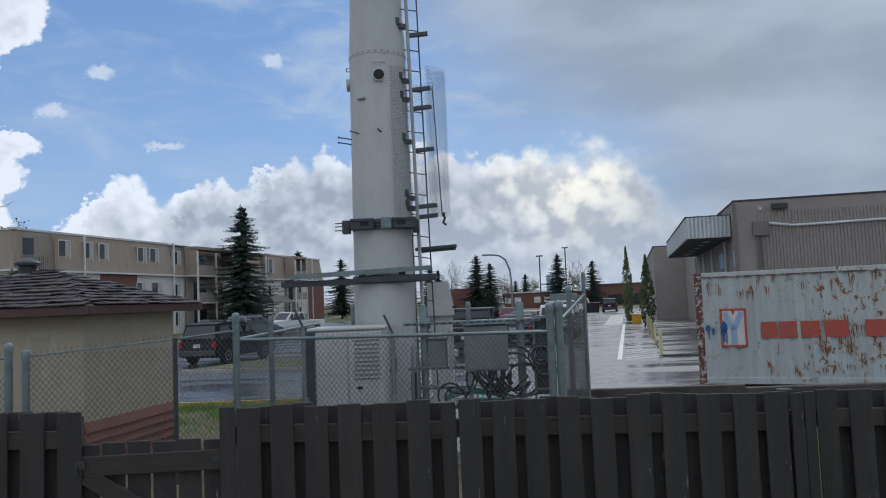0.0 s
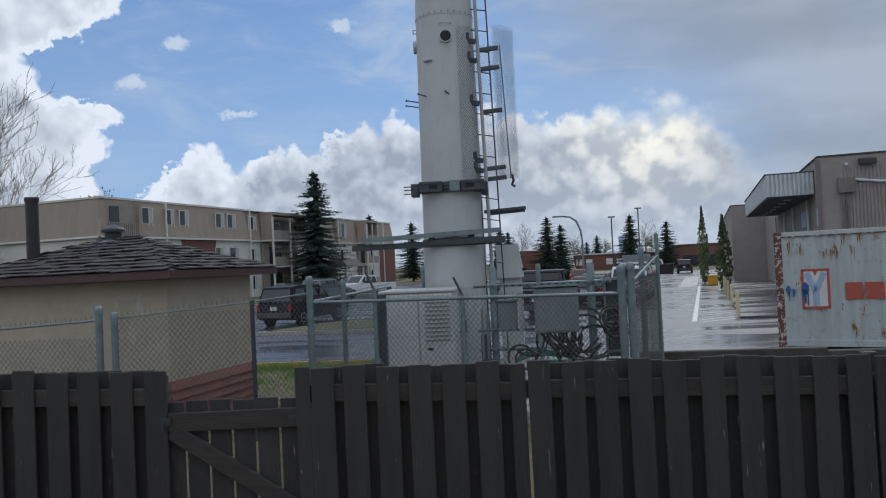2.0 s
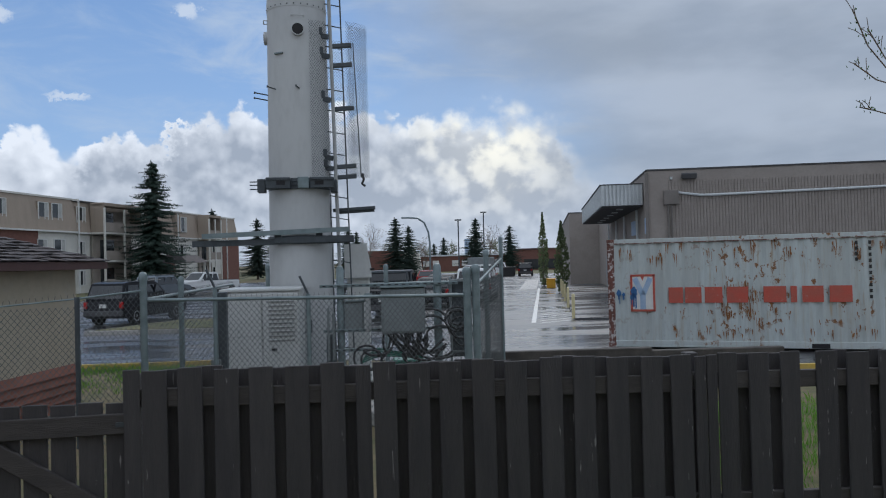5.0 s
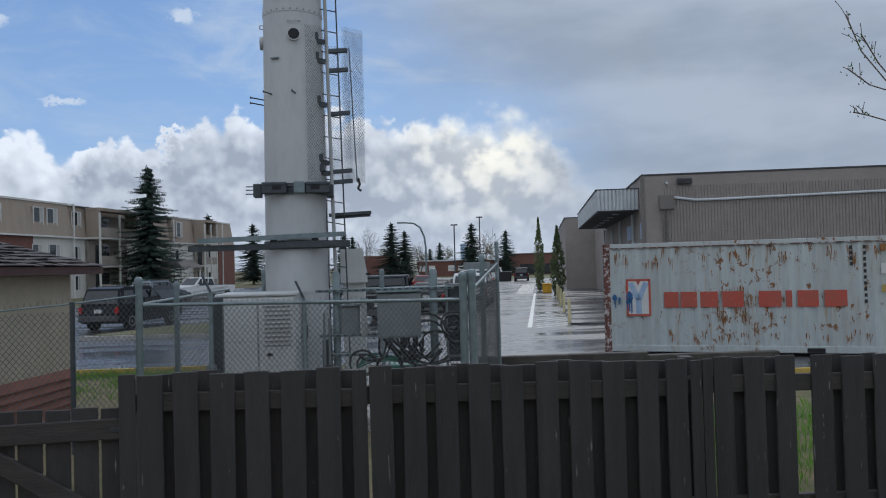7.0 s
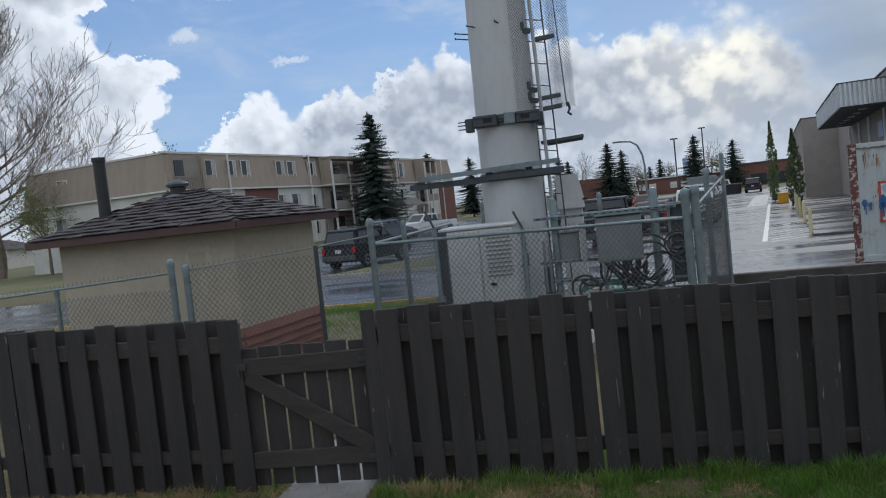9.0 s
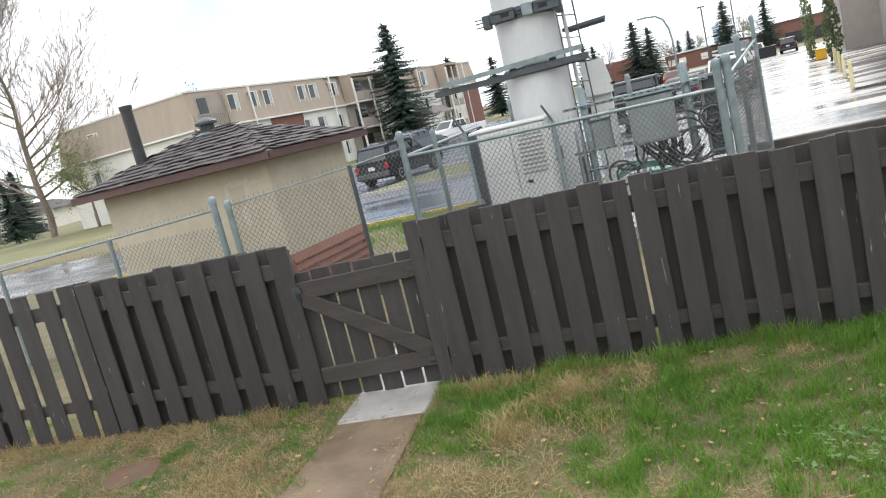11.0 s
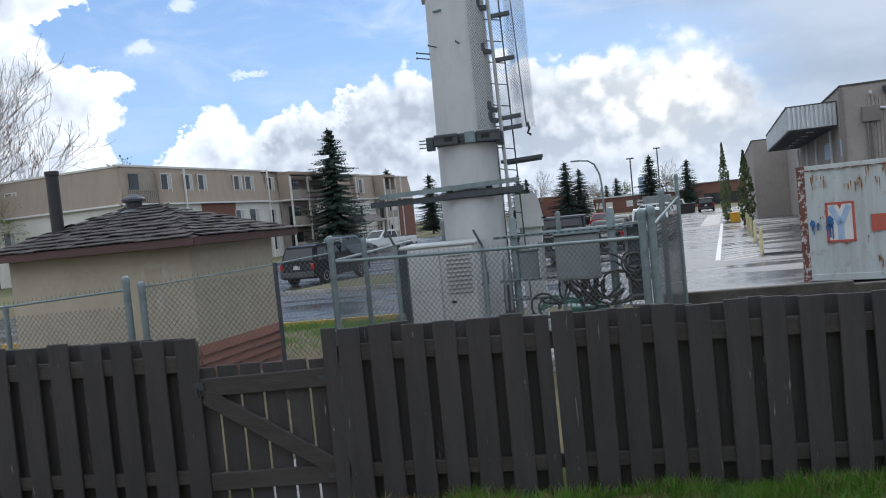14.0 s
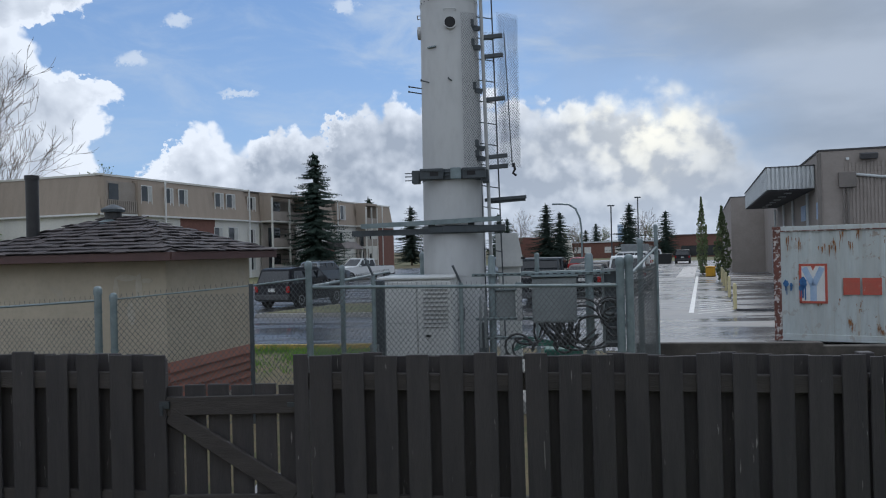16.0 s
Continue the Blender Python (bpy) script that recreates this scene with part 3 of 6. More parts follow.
# gate
gate = thing("garden_gate", "closed dark-stained board gate with a diagonal brace", "gate", (-1.98, FY + 0.02, 0))
rnd = random.Random(5)
for i in range(6):
    x = -0.41 + i * 0.165
    board(gate, x, 0.028, 0.40 + rnd.uniform(-0.015, 0.015), 1.385 + 0.004 * i + rnd.uniform(-0.012, 0.012), 0.145, "picket")
boxes("rail", M["rail"], gate, ((0.0, 0, 1.265), (0.98, 0.038, 0.125), dict(bevel=0.004, ry=-1)), label="gate top rail with peeling stain")
boxes("rail", M["rail"], gate, ((0.02, 0, 0.60), (0.90, 0.038, 0.12), dict(bevel=0.004, ry=-1)))
boxes("brace", M["rail"], gate, ((0.02, -0.004, 0.93), (1.02, 0.036, 0.115), dict(ry=32, bevel=0.004)))
boxes("latch", M["dsteel"], gate, ((-0.44, -0.025, 1.27), (0.07, 0.02, 0.05)), ((-0.46, -0.03, 1.235), (0.02, 0.02, 0.07)), label="rusty steel latch")
for z in (1.27, 0.6):
    boxes("hinge", M["dsteel"], gate, ((0.47, -0.024, z), (0.11, 0.008, 0.03)))

# timber edging behind the fence
tm = thing("timber_edging", "weathered dark timber edging along the lot", "timber edging")
boxes("sleeper", M["shade_wood"], tm, ((3.75, 14.15, 0.25), (3.2, 0.18, 0.5), dict(rz=-3, bevel=0.015)))
boxes("sleeper", M["shade_wood"], tm, ((6.6, 14.0, 0.22), (2.6, 0.18, 0.44), dict(rz=-3, bevel=0.015)))


# ---- chain-link fencing ----
def chain_mesh(parent, p, q, z0, z1, zq=None, gap=0.062):
    """A sheet of diamond wire from p to q, between z0 and z1 (z1 may change to zq)."""
    zq = z1 if zq is None else zq
    p, q = Vector((*p, 0)), Vector((*q, 0))
    length = (q - p).length
    d = (q - p) / length
    nrm = Vector((-d.y, d.x, 0)) * 0.0016
    vs, fs = [], []
    slope, wd = 1.25, 0.0029
    h = max(z1, zq) - z0
    for sgn in (1, -1):
        a = -h / slope if sgn > 0 else 0.0
        while a < (length if sgn > 0 else length + h / slope):
            s0, s1, za, zb = a, a + sgn * h / slope, 0.0, h
            pts = []
            for s, z in ((s0, za), (s1, zb)):
                pts.append([s, z])
            (sa, za), (sb, zb) = pts
            if sa > sb:
                sa, za, sb, zb = sb, zb, sa, za
            lo, hi = max(sa, 0), min(sb, length)
            if hi - lo > 0.01:
                f = lambda s: za + (zb - za) * (s - sa) / (sb - sa)
                A, B = p + d * lo + Vector((0, 0, z0 + f(lo))), p + d * hi + Vector((0, 0, z0 + f(hi)))
                off = (d * sgn * -slope + Vector((0, 0, 1))).normalized() * wd
                k = len(vs)
                vs += [A - off, A + off, A + nrm * sgn * 2, B - off, B + off, B + nrm * sgn * 2]
                fs += [(k, k + 1, k + 4, k + 3), (k + 1, k + 2, k + 5, k + 4), (k + 2, k, k + 3, k + 5)]
            a += gap
    ob = raw("wire_mesh", vs, fs, M["wire"], parent)
    return tagged(ob, kind="stuff")


def rail_bar(parent, a, b, r=0.021, name="top_rail"):
    bm = bmesh.new()
    tube(bm, [a, b], r, 8)
    return part(name, bm, M["steel"], parent, smooth=True)


def link_post(loc, top, r, group="chain-link posts", label="galvanised steel fence post with a domed cap"):
    z0 = ground_z(*loc) - 0.1
    p = thing("chain_link_post", label, "post", (*loc, z0), group=group)
    bm = bmesh.new()
    lathe(bm, [(r, 0), (r, top - z0 - 0.07)], 12)
    part("pole", bm, M["steel"], p, smooth=True)
    bm = bmesh.new()
    h = top - z0
    lathe(bm, [(r * 1.18, h - 0.10), (r * 1.18, h - 0.05), (r * 1.0, h - 0.02), (r * 0.6, h - 0.003), (r * 0.15, h)], 12)
    part("cap", bm, M["steel"], p, smooth=True)
    for z in (h - 0.32, h * 0.6, h * 0.35):
        bm = bmesh.new()
        lathe(bm, [(r * 1.1, z), (r * 1.1, z + 0.025)], 12)
        part("tension_band", bm, M["steel"], p)
    return p


def link_fence(name, a, b, z0, za, zb, label, gap=0.062, bar=0.021):
    f = thing(name, label, "fence", group="chain-link fences")
    rail_bar(f, (*a, za), (*b, zb), bar)
    chain_mesh(f, a, b, z0, min(za, zb) + 0.02, gap=gap)
    # twisted barbs along the top
    n = int((Vector(b) - Vector(a)).length / 0.062)
    bm = bmesh.new()
    for i in range(n):
        t = (i + 0.5) / n
        x, y, z = a[0] + (b[0] - a[0]) * t, a[1] + (b[1] - a[1]) * t, za + (zb - za) * t
        box(bm, (x, y, z + 0.035), (0.004, 0.004, 0.05), ry=12 if i % 2 else -12)
    tagged(part("wire_edging", bm, M["wire"], f), kind="stuff")
    return f


link_fence("chain_link_fence", (-9.6, 8.5), (-4.9, 8.5), 0.25, 1.57, 1.79, "galvanised chain-link fence in front of a hut", bar=0.014)
link_fence("chain_link_fence", (-4.72, 8.5), (-3.23, 9.0), 0.25, 1.80, 1.91, "galvanised chain-link fence with a thin top wire", bar=0.009)
link_fence("chain_link_fence", (-3.23, 9.0), (-2.64, 9.5), 0.2, 1.91, 1.97, "galvanised chain-link fence beside grass", bar=0.012)
link_fence("chain_link_fence", (-2.60, 9.5), (1.26, 9.5), 0.2, 1.85, 1.80, "galvanised chain-link fence round a tower compound")
link_fence("chain_link_fence", (-2.62, 9.55), (-2.30, 13.6), 0.15, 1.86, 1.92, "galvanised chain-link fence on the side of a tower compound")
link_fence("chain_link_fence", (-2.30, 13.6), (2.5, 14.0), 0.05, 1.85, 1.85, "galvanised chain-link fence behind a tower")
link_fence("chain_link_fence", (1.40, 9.55), (2.50, 14.0), 0.1, 1.95, 2.25, "tall galvanised chain-link gate leaf beside the lot", 0.08)
for loc, top, r in (((-4.90, 8.5), 1.96, 0.042), ((-4.71, 8.5), 1.88, 0.040), ((-2.65, 9.5), 2.19, 0.044), ((-2.33, 10.0), 2.12, 0.034), ((1.25, 9.5), 2.15, 0.05), ((1.36, 9.5), 2.18, 0.05),
                    ((-1.69, 13.6), 2.26, 0.045), ((0.36, 13.8), 2.2, 0.04), ((2.2, 13.9), 2.42, 0.05), ((2.5, 14.0), 2.66, 0.036), ((-6.5, 8.52), 1.74, 0.03), ((-8.3, 8.52), 1.66, 0.03)):
    link_post(loc, top, r)
for loc, top in (((-3.23, 9.0), 1.93), ((-1.82, 9.52), 1.98), ((-0.71, 9.52), 1.87)):
    p = thing("chain_link_post", "slim steel line post of a chain-link fence", "post", (*loc, ground_z(*loc) - 0.05), group="chain-link posts")
    bm = bmesh.new()
    lathe(bm, [(0.028, 0), (0.028, top - ground_z(*loc) + 0.05)], 10)
    part("pole", bm, M["dsteel"] if loc[0] < -3 else M["steel"], p, smooth=True)
    if loc[0] > -2:
        h = top - ground_z(*loc) + 0.05
        bm = bmesh.new()
        tube(bm, [(0, 0, h), (-0.10, 0, h + 0.22)], 0.016, 6)
        part("barbed_wire_arm", bm, M["dsteel"], p)


# ---- hut ----
def make_hut():
    h = thing("utility_hut", "small beige stucco hut with a hipped brown shingle roof", "hut", (-4.54, 9.5, 0), -11)
    W, D = 3.09, 2.05
    boxes("wall", M["stucco"], h, ((-W / 2, D / 2, 1.56), (W, D, 1.36), dict(bevel=0.01)), label="stained beige stucco wall")
    # lapped siding boards round the foot
    for i in range(5):
        z = 0.90 - 0.12 * i
        boxes("siding_board", M["red_siding"], h, ((0.012, D / 2, z - 0.06), (0.03, D + 0.03, 0.13), dict(ry=-17)))
        boxes("siding_board", M["red_siding"], h, ((-W / 2, -0.012, z - 0.06), (W + 0.03, 0.03, 0.13), dict(rx=-17)))
    boxes("footing", M["conc"], h, ((-W / 2, D / 2, 0.15), (W - 0.04, D - 0.04, 0.4)))
    o, zb, zt, zr = 0.30, 2.24, 2.345, 2.86
    xl, xr, yn, yf = -W - o, o, -o, D + o
    bm = bmesh.new()
    box(bm, ((xl + xr) / 2, yn, (zb + zt) / 2), (xr - xl, 0.03, zt - zb))
    box(bm, (xr, (yn + yf) / 2, (zb + zt) / 2), (0.03, yf - yn, zt - zb))
    box(bm, (xl, (yn + yf) / 2, (zb + zt) / 2), (0.03, yf - yn, zt - zb))
    box(bm, ((xl + xr) / 2, yf, (zb + zt) / 2), (xr - xl, 0.03, zt - zb))
    box(bm, ((xl + xr) / 2, (yn + yf) / 2, zb + 0.03), (xr - xl - 0.04, yf - yn - 0.04, 0.02))
    part("fascia", bm, M["fascia"], h, "maroon painted fascia board")
    r0, r1, ry = Vector((-W / 2 - 0.38, D / 2, zr)), Vector((-W / 2 + 0.38, D / 2, zr)), D / 2
    A, B, C, E = Vector((xl, yn, zt)), Vector((xr, yn, zt)), Vector((xr, yf, zt)), Vector((xl, yf, zt))
    bm = bmesh.new()
    v = [bm.verts.new(p) for p in (A, B, C, E, r0, r1)]
    for q in ((0, 1, 5, 4), (1, 2, 5), (2, 3, 4, 5), (3, 0, 4), (3, 2, 1, 0)):
        bm.faces.new([v[i] for i in q])
    roof = part("roof", bm, M["shingle"], h, "worn brown shingle roof with curled tabs")
    # shingle tabs
    rnd = random.Random(3)
    me = []
    for wd in (0.16, 0.2, 0.24):
        bm = bmesh.new()
        box(bm, (0, 0, 0.006), (wd, 0.175, 0.013), bevel=0.002)
        m = bpy.data.meshes.new("shingle")
        bm.to_mesh(m), bm.free()
        m.materials.append(M["shingle"])
        me.append((wd, m))
    for p0, p1, q1, q0, keep in ((A, B, r1, r0, 230), (B, C, r1, r1, 120), (E, A, r0, r0, 60)):
        along = (p1 - p0).normalized()
        up = (q0 - p0) - along * (q0 - p0).dot(along)
        slope = up.length
        up.normalize()
        nrm = along.cross(up)
        rows = int(slope / 0.135) + 1
        for j in range(rows):
            t = (j * 0.135 + 0.05) / slope
            if t >= 0.99:
                break
            lo, hi = p0.lerp(q0, t), p1.lerp(q1, t)
            s, end = rnd.uniform(0, 0.12), (hi - lo).length
            while s < end:
                wd, m = rnd.choice(me)
                if s + wd * 0.5 > end:
                    break
                c = lo + along * (s + wd / 2) + nrm * (0.008 + rnd.uniform(0, 0.012))
                ob = new("shingle", m)
                ob.parent = roof
                rot = Matrix((along, up, nrm)).transposed().to_4x4()
                ob.matrix_basis = Matrix.Translation(c) @ rot @ pose(0, 0, 0, -5 - rnd.uniform(0, 7), rnd.uniform(-3, 3), rnd.uniform(-2, 2))
                s += wd + 0.004
    # hip caps
    for a, b in ((r0, r1),):
        n = max(int((b - a).length / 0.16), 1)
        for i in range(n):
            c = a.lerp(b, (i + 0.5) / n)
            d = (b - a).normalized()
            boxes("hip_cap", M["shingle"], roof, ((c.x, c.y, c.z + 0.022), (0.19, 0.12, 0.013), dict(rz=math.degrees(math.atan2(d.y, d.x)), ry=-math.degrees(math.asin(d.z)) - 3 - rnd.uniform(0, 5))))
    # roof vent
    vent = part("roof_vent", (bm := bmesh.new(), lathe(bm, [(0.12, 2.80), (0.12, 2.99)], 14, (-1.65, 1.02)))[0], M["planter"], h, "dark metal roof vent with a cap")
    bm = bmesh.new()
    lathe(bm, [(0.17, 2.97), (0.175, 3.005), (0.15, 3.03), (0.03, 3.085)], 14, (-1.65, 1.02))
    part("cap", bm, M["dsteel"], vent)
    bm = bmesh.new()
    lathe(bm, [(0.24, 2.79), (0.2, 2.83), (0.12, 2.86)], 14, (-1.65, 1.02))
    part("flashing", bm, M["steel"], vent)
    bm = bmesh.new()
    lathe(bm, [(0.088, 2.50), (0.088, 3.44), (0.10, 3.44), (0.10, 3.50), (0.088, 3.5)], 14, (-2.5, 0.38))
    part("chimney_pipe", bm, M["planter"], h, "dark metal chimney pipe", True)
    # faint painted door panel on the front
    rnd = random.Random(17)
    for px, pz, ww, hh in ((-0.42, 1.85, 0.10, 0.5), (-0.62, 2.02, 0.34, 0.08), (-0.78, 1.8, 0.09, 0.44), (-0.55, 1.55, 0.12, 0.3), (-0.30, 1.98, 0.16, 0.07)):
        bm = bmesh.new()
        ring = [(px + ww / 2 * rnd.uniform(0.8, 1.2) * math.cos(q * 0.5236), pz + hh / 2 * rnd.uniform(0.8, 1.2) * math.sin(q * 0.5236)) for q in range(12)]
        prism(bm, ring, 0.01, pose(0, -0.005, 0))
        part("patch", bm, M["hut_patch"], h, "pale grey paint smudge on the stucco")


make_hut()


# ---- communications tower ----
def make_tower():
    cx, cy = -0.975, 12.0
    t = thing("communications_tower", "pale grey steel tower column with a ladder and service ports", "tower", (cx, cy, 0))
    bm = bmesh.new()
    lathe(bm, [(0.495, 0.0), (0.49, 2.62)], 40)
    part("lower_section", bm, M["tower"], t, smooth=True)
    bm = bmesh.new()
    lathe(bm, [(0.478, 2.6), (0.474, 3.5), (0.462, 4.8), (0.452, 5.9), (0.450, 6.13)], 40)
    part("middle_section", bm, M["tower"], t, smooth=True)
    bm = bmesh.new()
    lathe(bm, [(0.456, 6.11), (0.456, 6.17), (0.425, 6.75), (0.415, 7.2), (0.40, 9.5), (0.37, 13.0)], 40)
    part("upper_section", bm, M["tower"], t, "bolted upper section of the column", smooth=True)
    for j in range(28):
        a = 2 * math.pi * j / 28
        bm = bmesh.new()
        box(bm, (0.452 * math.cos(a), 0.452 * math.sin(a), 6.14), (0.02, 0.02, 0.02), rz=math.degrees(a), bevel=0.004)
        part("bolt", bm, M["dsteel"], t)
    bm = bmesh.new()
    lathe(bm, [(0.498, 1.88), (0.498, 1.90)], 40)
    part("weld_seam", bm, M["tower"], t)
    # service ports
    def port(ang, z, r):
        d = Vector((math.sin(ang), -math.cos(ang), 0))
        bm = bmesh.new()
        tube(bm, [d * 0.40 + Vector((0, 0, z)), d * 0.50 + Vector((0, 0, z))], r, 20)
        p = part("service_port", bm, M["tower"], t, smooth=True)
        bm = bmesh.new()
        # solid black disc paints the shade inside the port
        tube(bm, [d * 0.46 + Vector((0, 0, z)), d * 0.503 + Vector((0, 0, z))], r * 0.84, 20)
        part("opening", bm, M["black"], p, "black disc painting the dark inside of the port")
    port(radians(6), 5.745, 0.098)
    port(radians(-88), 5.73, 0.10)
    for ang, z in ((6, 5.95), (-84, 5.97)):
        d, s = Vector((math.sin(radians(ang)), -math.cos(radians(ang)), 0)), Vector((math.cos(radians(ang)), math.sin(radians(ang)), 0))
        bm = bmesh.new()
        tube(bm, [d * 0.44 - s * 0.09 + Vector((0, 0, z)), d * 0.50 - s * 0.09 + Vector((0, 0, z)), d * 0.50 + s * 0.09 + Vector((0, 0, z)), d * 0.44 + s * 0.09 + Vector((0, 0, z))], 0.008, 6)
        part("grab_handle", bm, M["tower"], t)
    bm = bmesh.new()
    box(bm, (-0.24, -0.40, 5.40), (0.14, 0.05, 0.02), rz=-28)
    part("bracket", bm, M["steel"], t)
    for x, z, dx in ((-0.44, 4.83, -0.20), (-0.45, 4.76, -0.20), (-0.30, 4.87, -0.12), (0.06, 4.86, -0.05)):
        y = -math.sqrt(max(0.455 ** 2 - x * x, 0))
        bm = bmesh.new()
        tube(bm, [(x, y, z), (x + dx, y - 0.05, z + 0.03)], 0.010, 6)
        box(bm, (x + dx, y - 0.05, z + 0.03), (0.02, 0.02, 0.03))
        part("cable_standoff", bm, M["dsteel"], t)
    # ladder on the right flank
    lad = thing("tower_ladder", "dark steel climbing ladder with a safety rail on the tower", "ladder", (cx, cy, 0))
    def lx(z):
        return 0.47 - (z - 0.6) * 0.018
    for off in (0.0, 0.275):
        bm = bmesh.new()
        tube(bm, [(lx(0.3) + 0.03 + off, -0.12, 0.3), (lx(11) + 0.03 + off, -0.12, 11.0)], 0.013, 6)
        part("stile", bm, M["dsteel"], lad)
    z = 0.6
    while z < 10.9:
        bm = bmesh.new()
        tube(bm, [(lx(z) + 0.03, -0.12, z + 0.04), (lx(z) + 0.305, -0.12, z - 0.01)], 0.009, 6)
        part("rung", bm, M["dsteel"], lad)
        z += 0.33
    bm = bmesh.new()
    tube(bm, [(lx(0.4) + 0.14, -0.20, 0.4), (lx(11) + 0.14, -0.20, 11.0)], 0.028, 10)
    part("conduit", bm, M["cabinet_shade"], lad, "pale grey conduit clipped to the ladder", True)
    for z in (5.72, 5.42, 4.75, 3.86, 3.70, 6.6, 7.4):
        boxes("ladder_bracket", M["dsteel"], lad, ((lx(z) - 0.02, -0.22, z), (0.27, 0.06, 0.075), dict(ry=10, bevel=0.006)), ((lx(z) - 0.01, -0.24, z + 0.06), (0.07, 0.08, 0.12), dict(bevel=0.01)), ((lx(z) + 0.31, -0.17, z - 0.14), (0.30, 0.06, 0.065), dict(ry=-4, bevel=0.006)))
    # expanded metal guards, one wrapped on the column and one beyond the ladder
    def guard(p, q, z0, z1, curve):
        vs, fs = [], []
        n = int((z1 - z0) / 0.05)
        cols = 4
        for sgn in (0, 1):
            for j in range(cols * 2):
                s0 = j / (cols * 2)
                for i in range(n):
                    a, b = s0 + ((i + sgn) % 2) / (cols * 2), s0 + ((i + 1 + sgn) % 2) / (cols * 2)
                    za, zb = z0 + i * 0.05, z0 + (i + 1) * 0.05
                    k = len(vs)
                    for s, zz in ((a, za), (b, zb)):
                        x, y = p[0] + (q[0] - p[0]) * s, p[1] + (q[1] - p[1]) * s - curve * math.sin(s * 3.14)
                        vs += [(x - 0.002, y, zz), (x + 0.002, y, zz)]
                    fs.append((k, k + 1, k + 3, k + 2))
        tagged(raw("guard_mesh", vs, fs, M["dsteel"], lad), kind="stuff")
    guard((0.21, -0.44), (0.50, -0.28), 3.55, 5.92, 0.03)
    guard((0.75, -0.20), (1.08, 0.05), 3.55, 5.95, 0.04)
    guard((0.78, -0.14), (1.06, 0.10), 3.57, 5.93, -0.03)
    guard((0.52, -0.05), (0.86, 0.10), 3.55, 5.7, 0.02)
    boxes("guard_strap", M["dsteel"], lad, ((0.90, -0.10, 4.6), (0.016, 0.01, 2.1), dict(ry=-2.2)))
    bm = bmesh.new()
    tube(bm, [(0.96, -0.05, 3.62), (0.98, -0.08, 3.52), (0.95, -0.08, 3.46), (1.0, -0.08, 3.42)], 0.02, 5)
    part("loose_wire", bm, M["cable"], lad)
    # clamp collar at 3.4 m
    col = thing("clamp_collar", "dark galvanised antenna clamp collar bolted round the tower", "clamp collar", (cx, cy, 0))
    for s in (-1, 1):
        boxes("clamp_plate", M["dsteel"], col, ((0.04 + s * 0.32, -0.52, 3.44), (0.36, 0.06, 0.17), dict(bevel=0.008)), ((0.04 + s * 0.32, -0.555, 3.50), (0.33, 0.03, 0.03)), ((0.04 + s * 0.32, -0.555, 3.38), (0.33, 0.03, 0.03)))
        # slot darkness painted as a thin black block
        boxes("slot", M["black"], col, ((0.04 + s * 0.28, -0.552, 3.44), (0.13, 0.006, 0.06)))
    boxes("clamp_block", M["steel"], col, ((0.09, -0.56, 3.44), (0.16, 0.07, 0.17), dict(bevel=0.01)))
    boxes("clamp_block", M["dsteel"], col, ((-0.53, -0.40, 3.41), (0.12, 0.16, 0.20), dict(bevel=0.01)), label="end clamp")
    boxes("clamp_block", M["dsteel"], col, ((0.53, -0.30, 3.40), (0.10, 0.3, 0.19), dict(bevel=0.01)), label="end clamp")
    for z in (3.47, 3.42, 3.36):
        bm = bmesh.new()
        tube(bm, [(-0.70, -0.44, z), (0.0, -0.50, z)], 0.009, 6)
        part("threaded_rod", bm, M["dsteel"], col)
    bm = bmesh.new()
    lathe(bm, [(0.482, 3.36), (0.482, 3.52)], 40)
    part("collar_band", bm, M["dsteel"], col)
    # cross beams at 2.6 m
    pl = thing("platform_beam", "dark galvanised steel cross beams clamped to the tower", "platform beam", (cx, cy, 0))
    boxes("beam", M["steel"], pl, ((-0.315, -0.56, 2.735), (2.12, 0.10, 0.012), dict(ry=-1.8)), ((-0.315, -0.605, 2.705), (2.12, 0.012, 0.07), dict(ry=-1.8)), label="long galvanised channel beam")
    boxes("beam", M["dsteel"], pl, ((-0.40, -0.46, 2.60), (2.26, 0.12, 0.012), dict(ry=-0.4)), ((-0.40, -0.52, 2.575), (2.26, 0.014, 0.085), dict(ry=-0.4)), ((-0.40, -0.40, 2.575), (2.26, 0.014, 0.085), dict(ry=-0.4)), label="dark lower channel beam")
    boxes("beam", M["dsteel"], pl, ((0.34, -0.52, 2.60), (0.95, 0.1, 0.10), dict(bevel=0.006)))
    boxes("beam", M["dsteel"], pl, ((-0.1, -0.53, 2.60), (0.5, 0.06, 0.08)))
    boxes("beam", M["dsteel"], pl, ((0.82, 0.1, 3.08), (0.66, 0.12, 0.05), dict(ry=-3, bevel=0.004)), ((0.86, 0.1, 3.045), (0.55, 0.03, 0.05), dict(ry=-3)), label="short outrigger beam")
    for s in (-1, 1):
        boxes("clamp_plate", M["dsteel"], pl, ((s * 0.3, -0.50, 2.63), (0.1, 0.05, 0.16)))
    bm = bmesh.new()
    lathe(bm, [(0.502, 2.55), (0.502, 2.66)], 40)
    part("collar_band", bm, M["dsteel"], pl)


make_tower()


# ---- compound equipment ----
def tube_part(name, pts, r, mat, parent, n=8, label=""):
    bm = bmesh.new()
    tube(bm, pts, r, n)
    return part(name, bm, mat, parent, label, True)


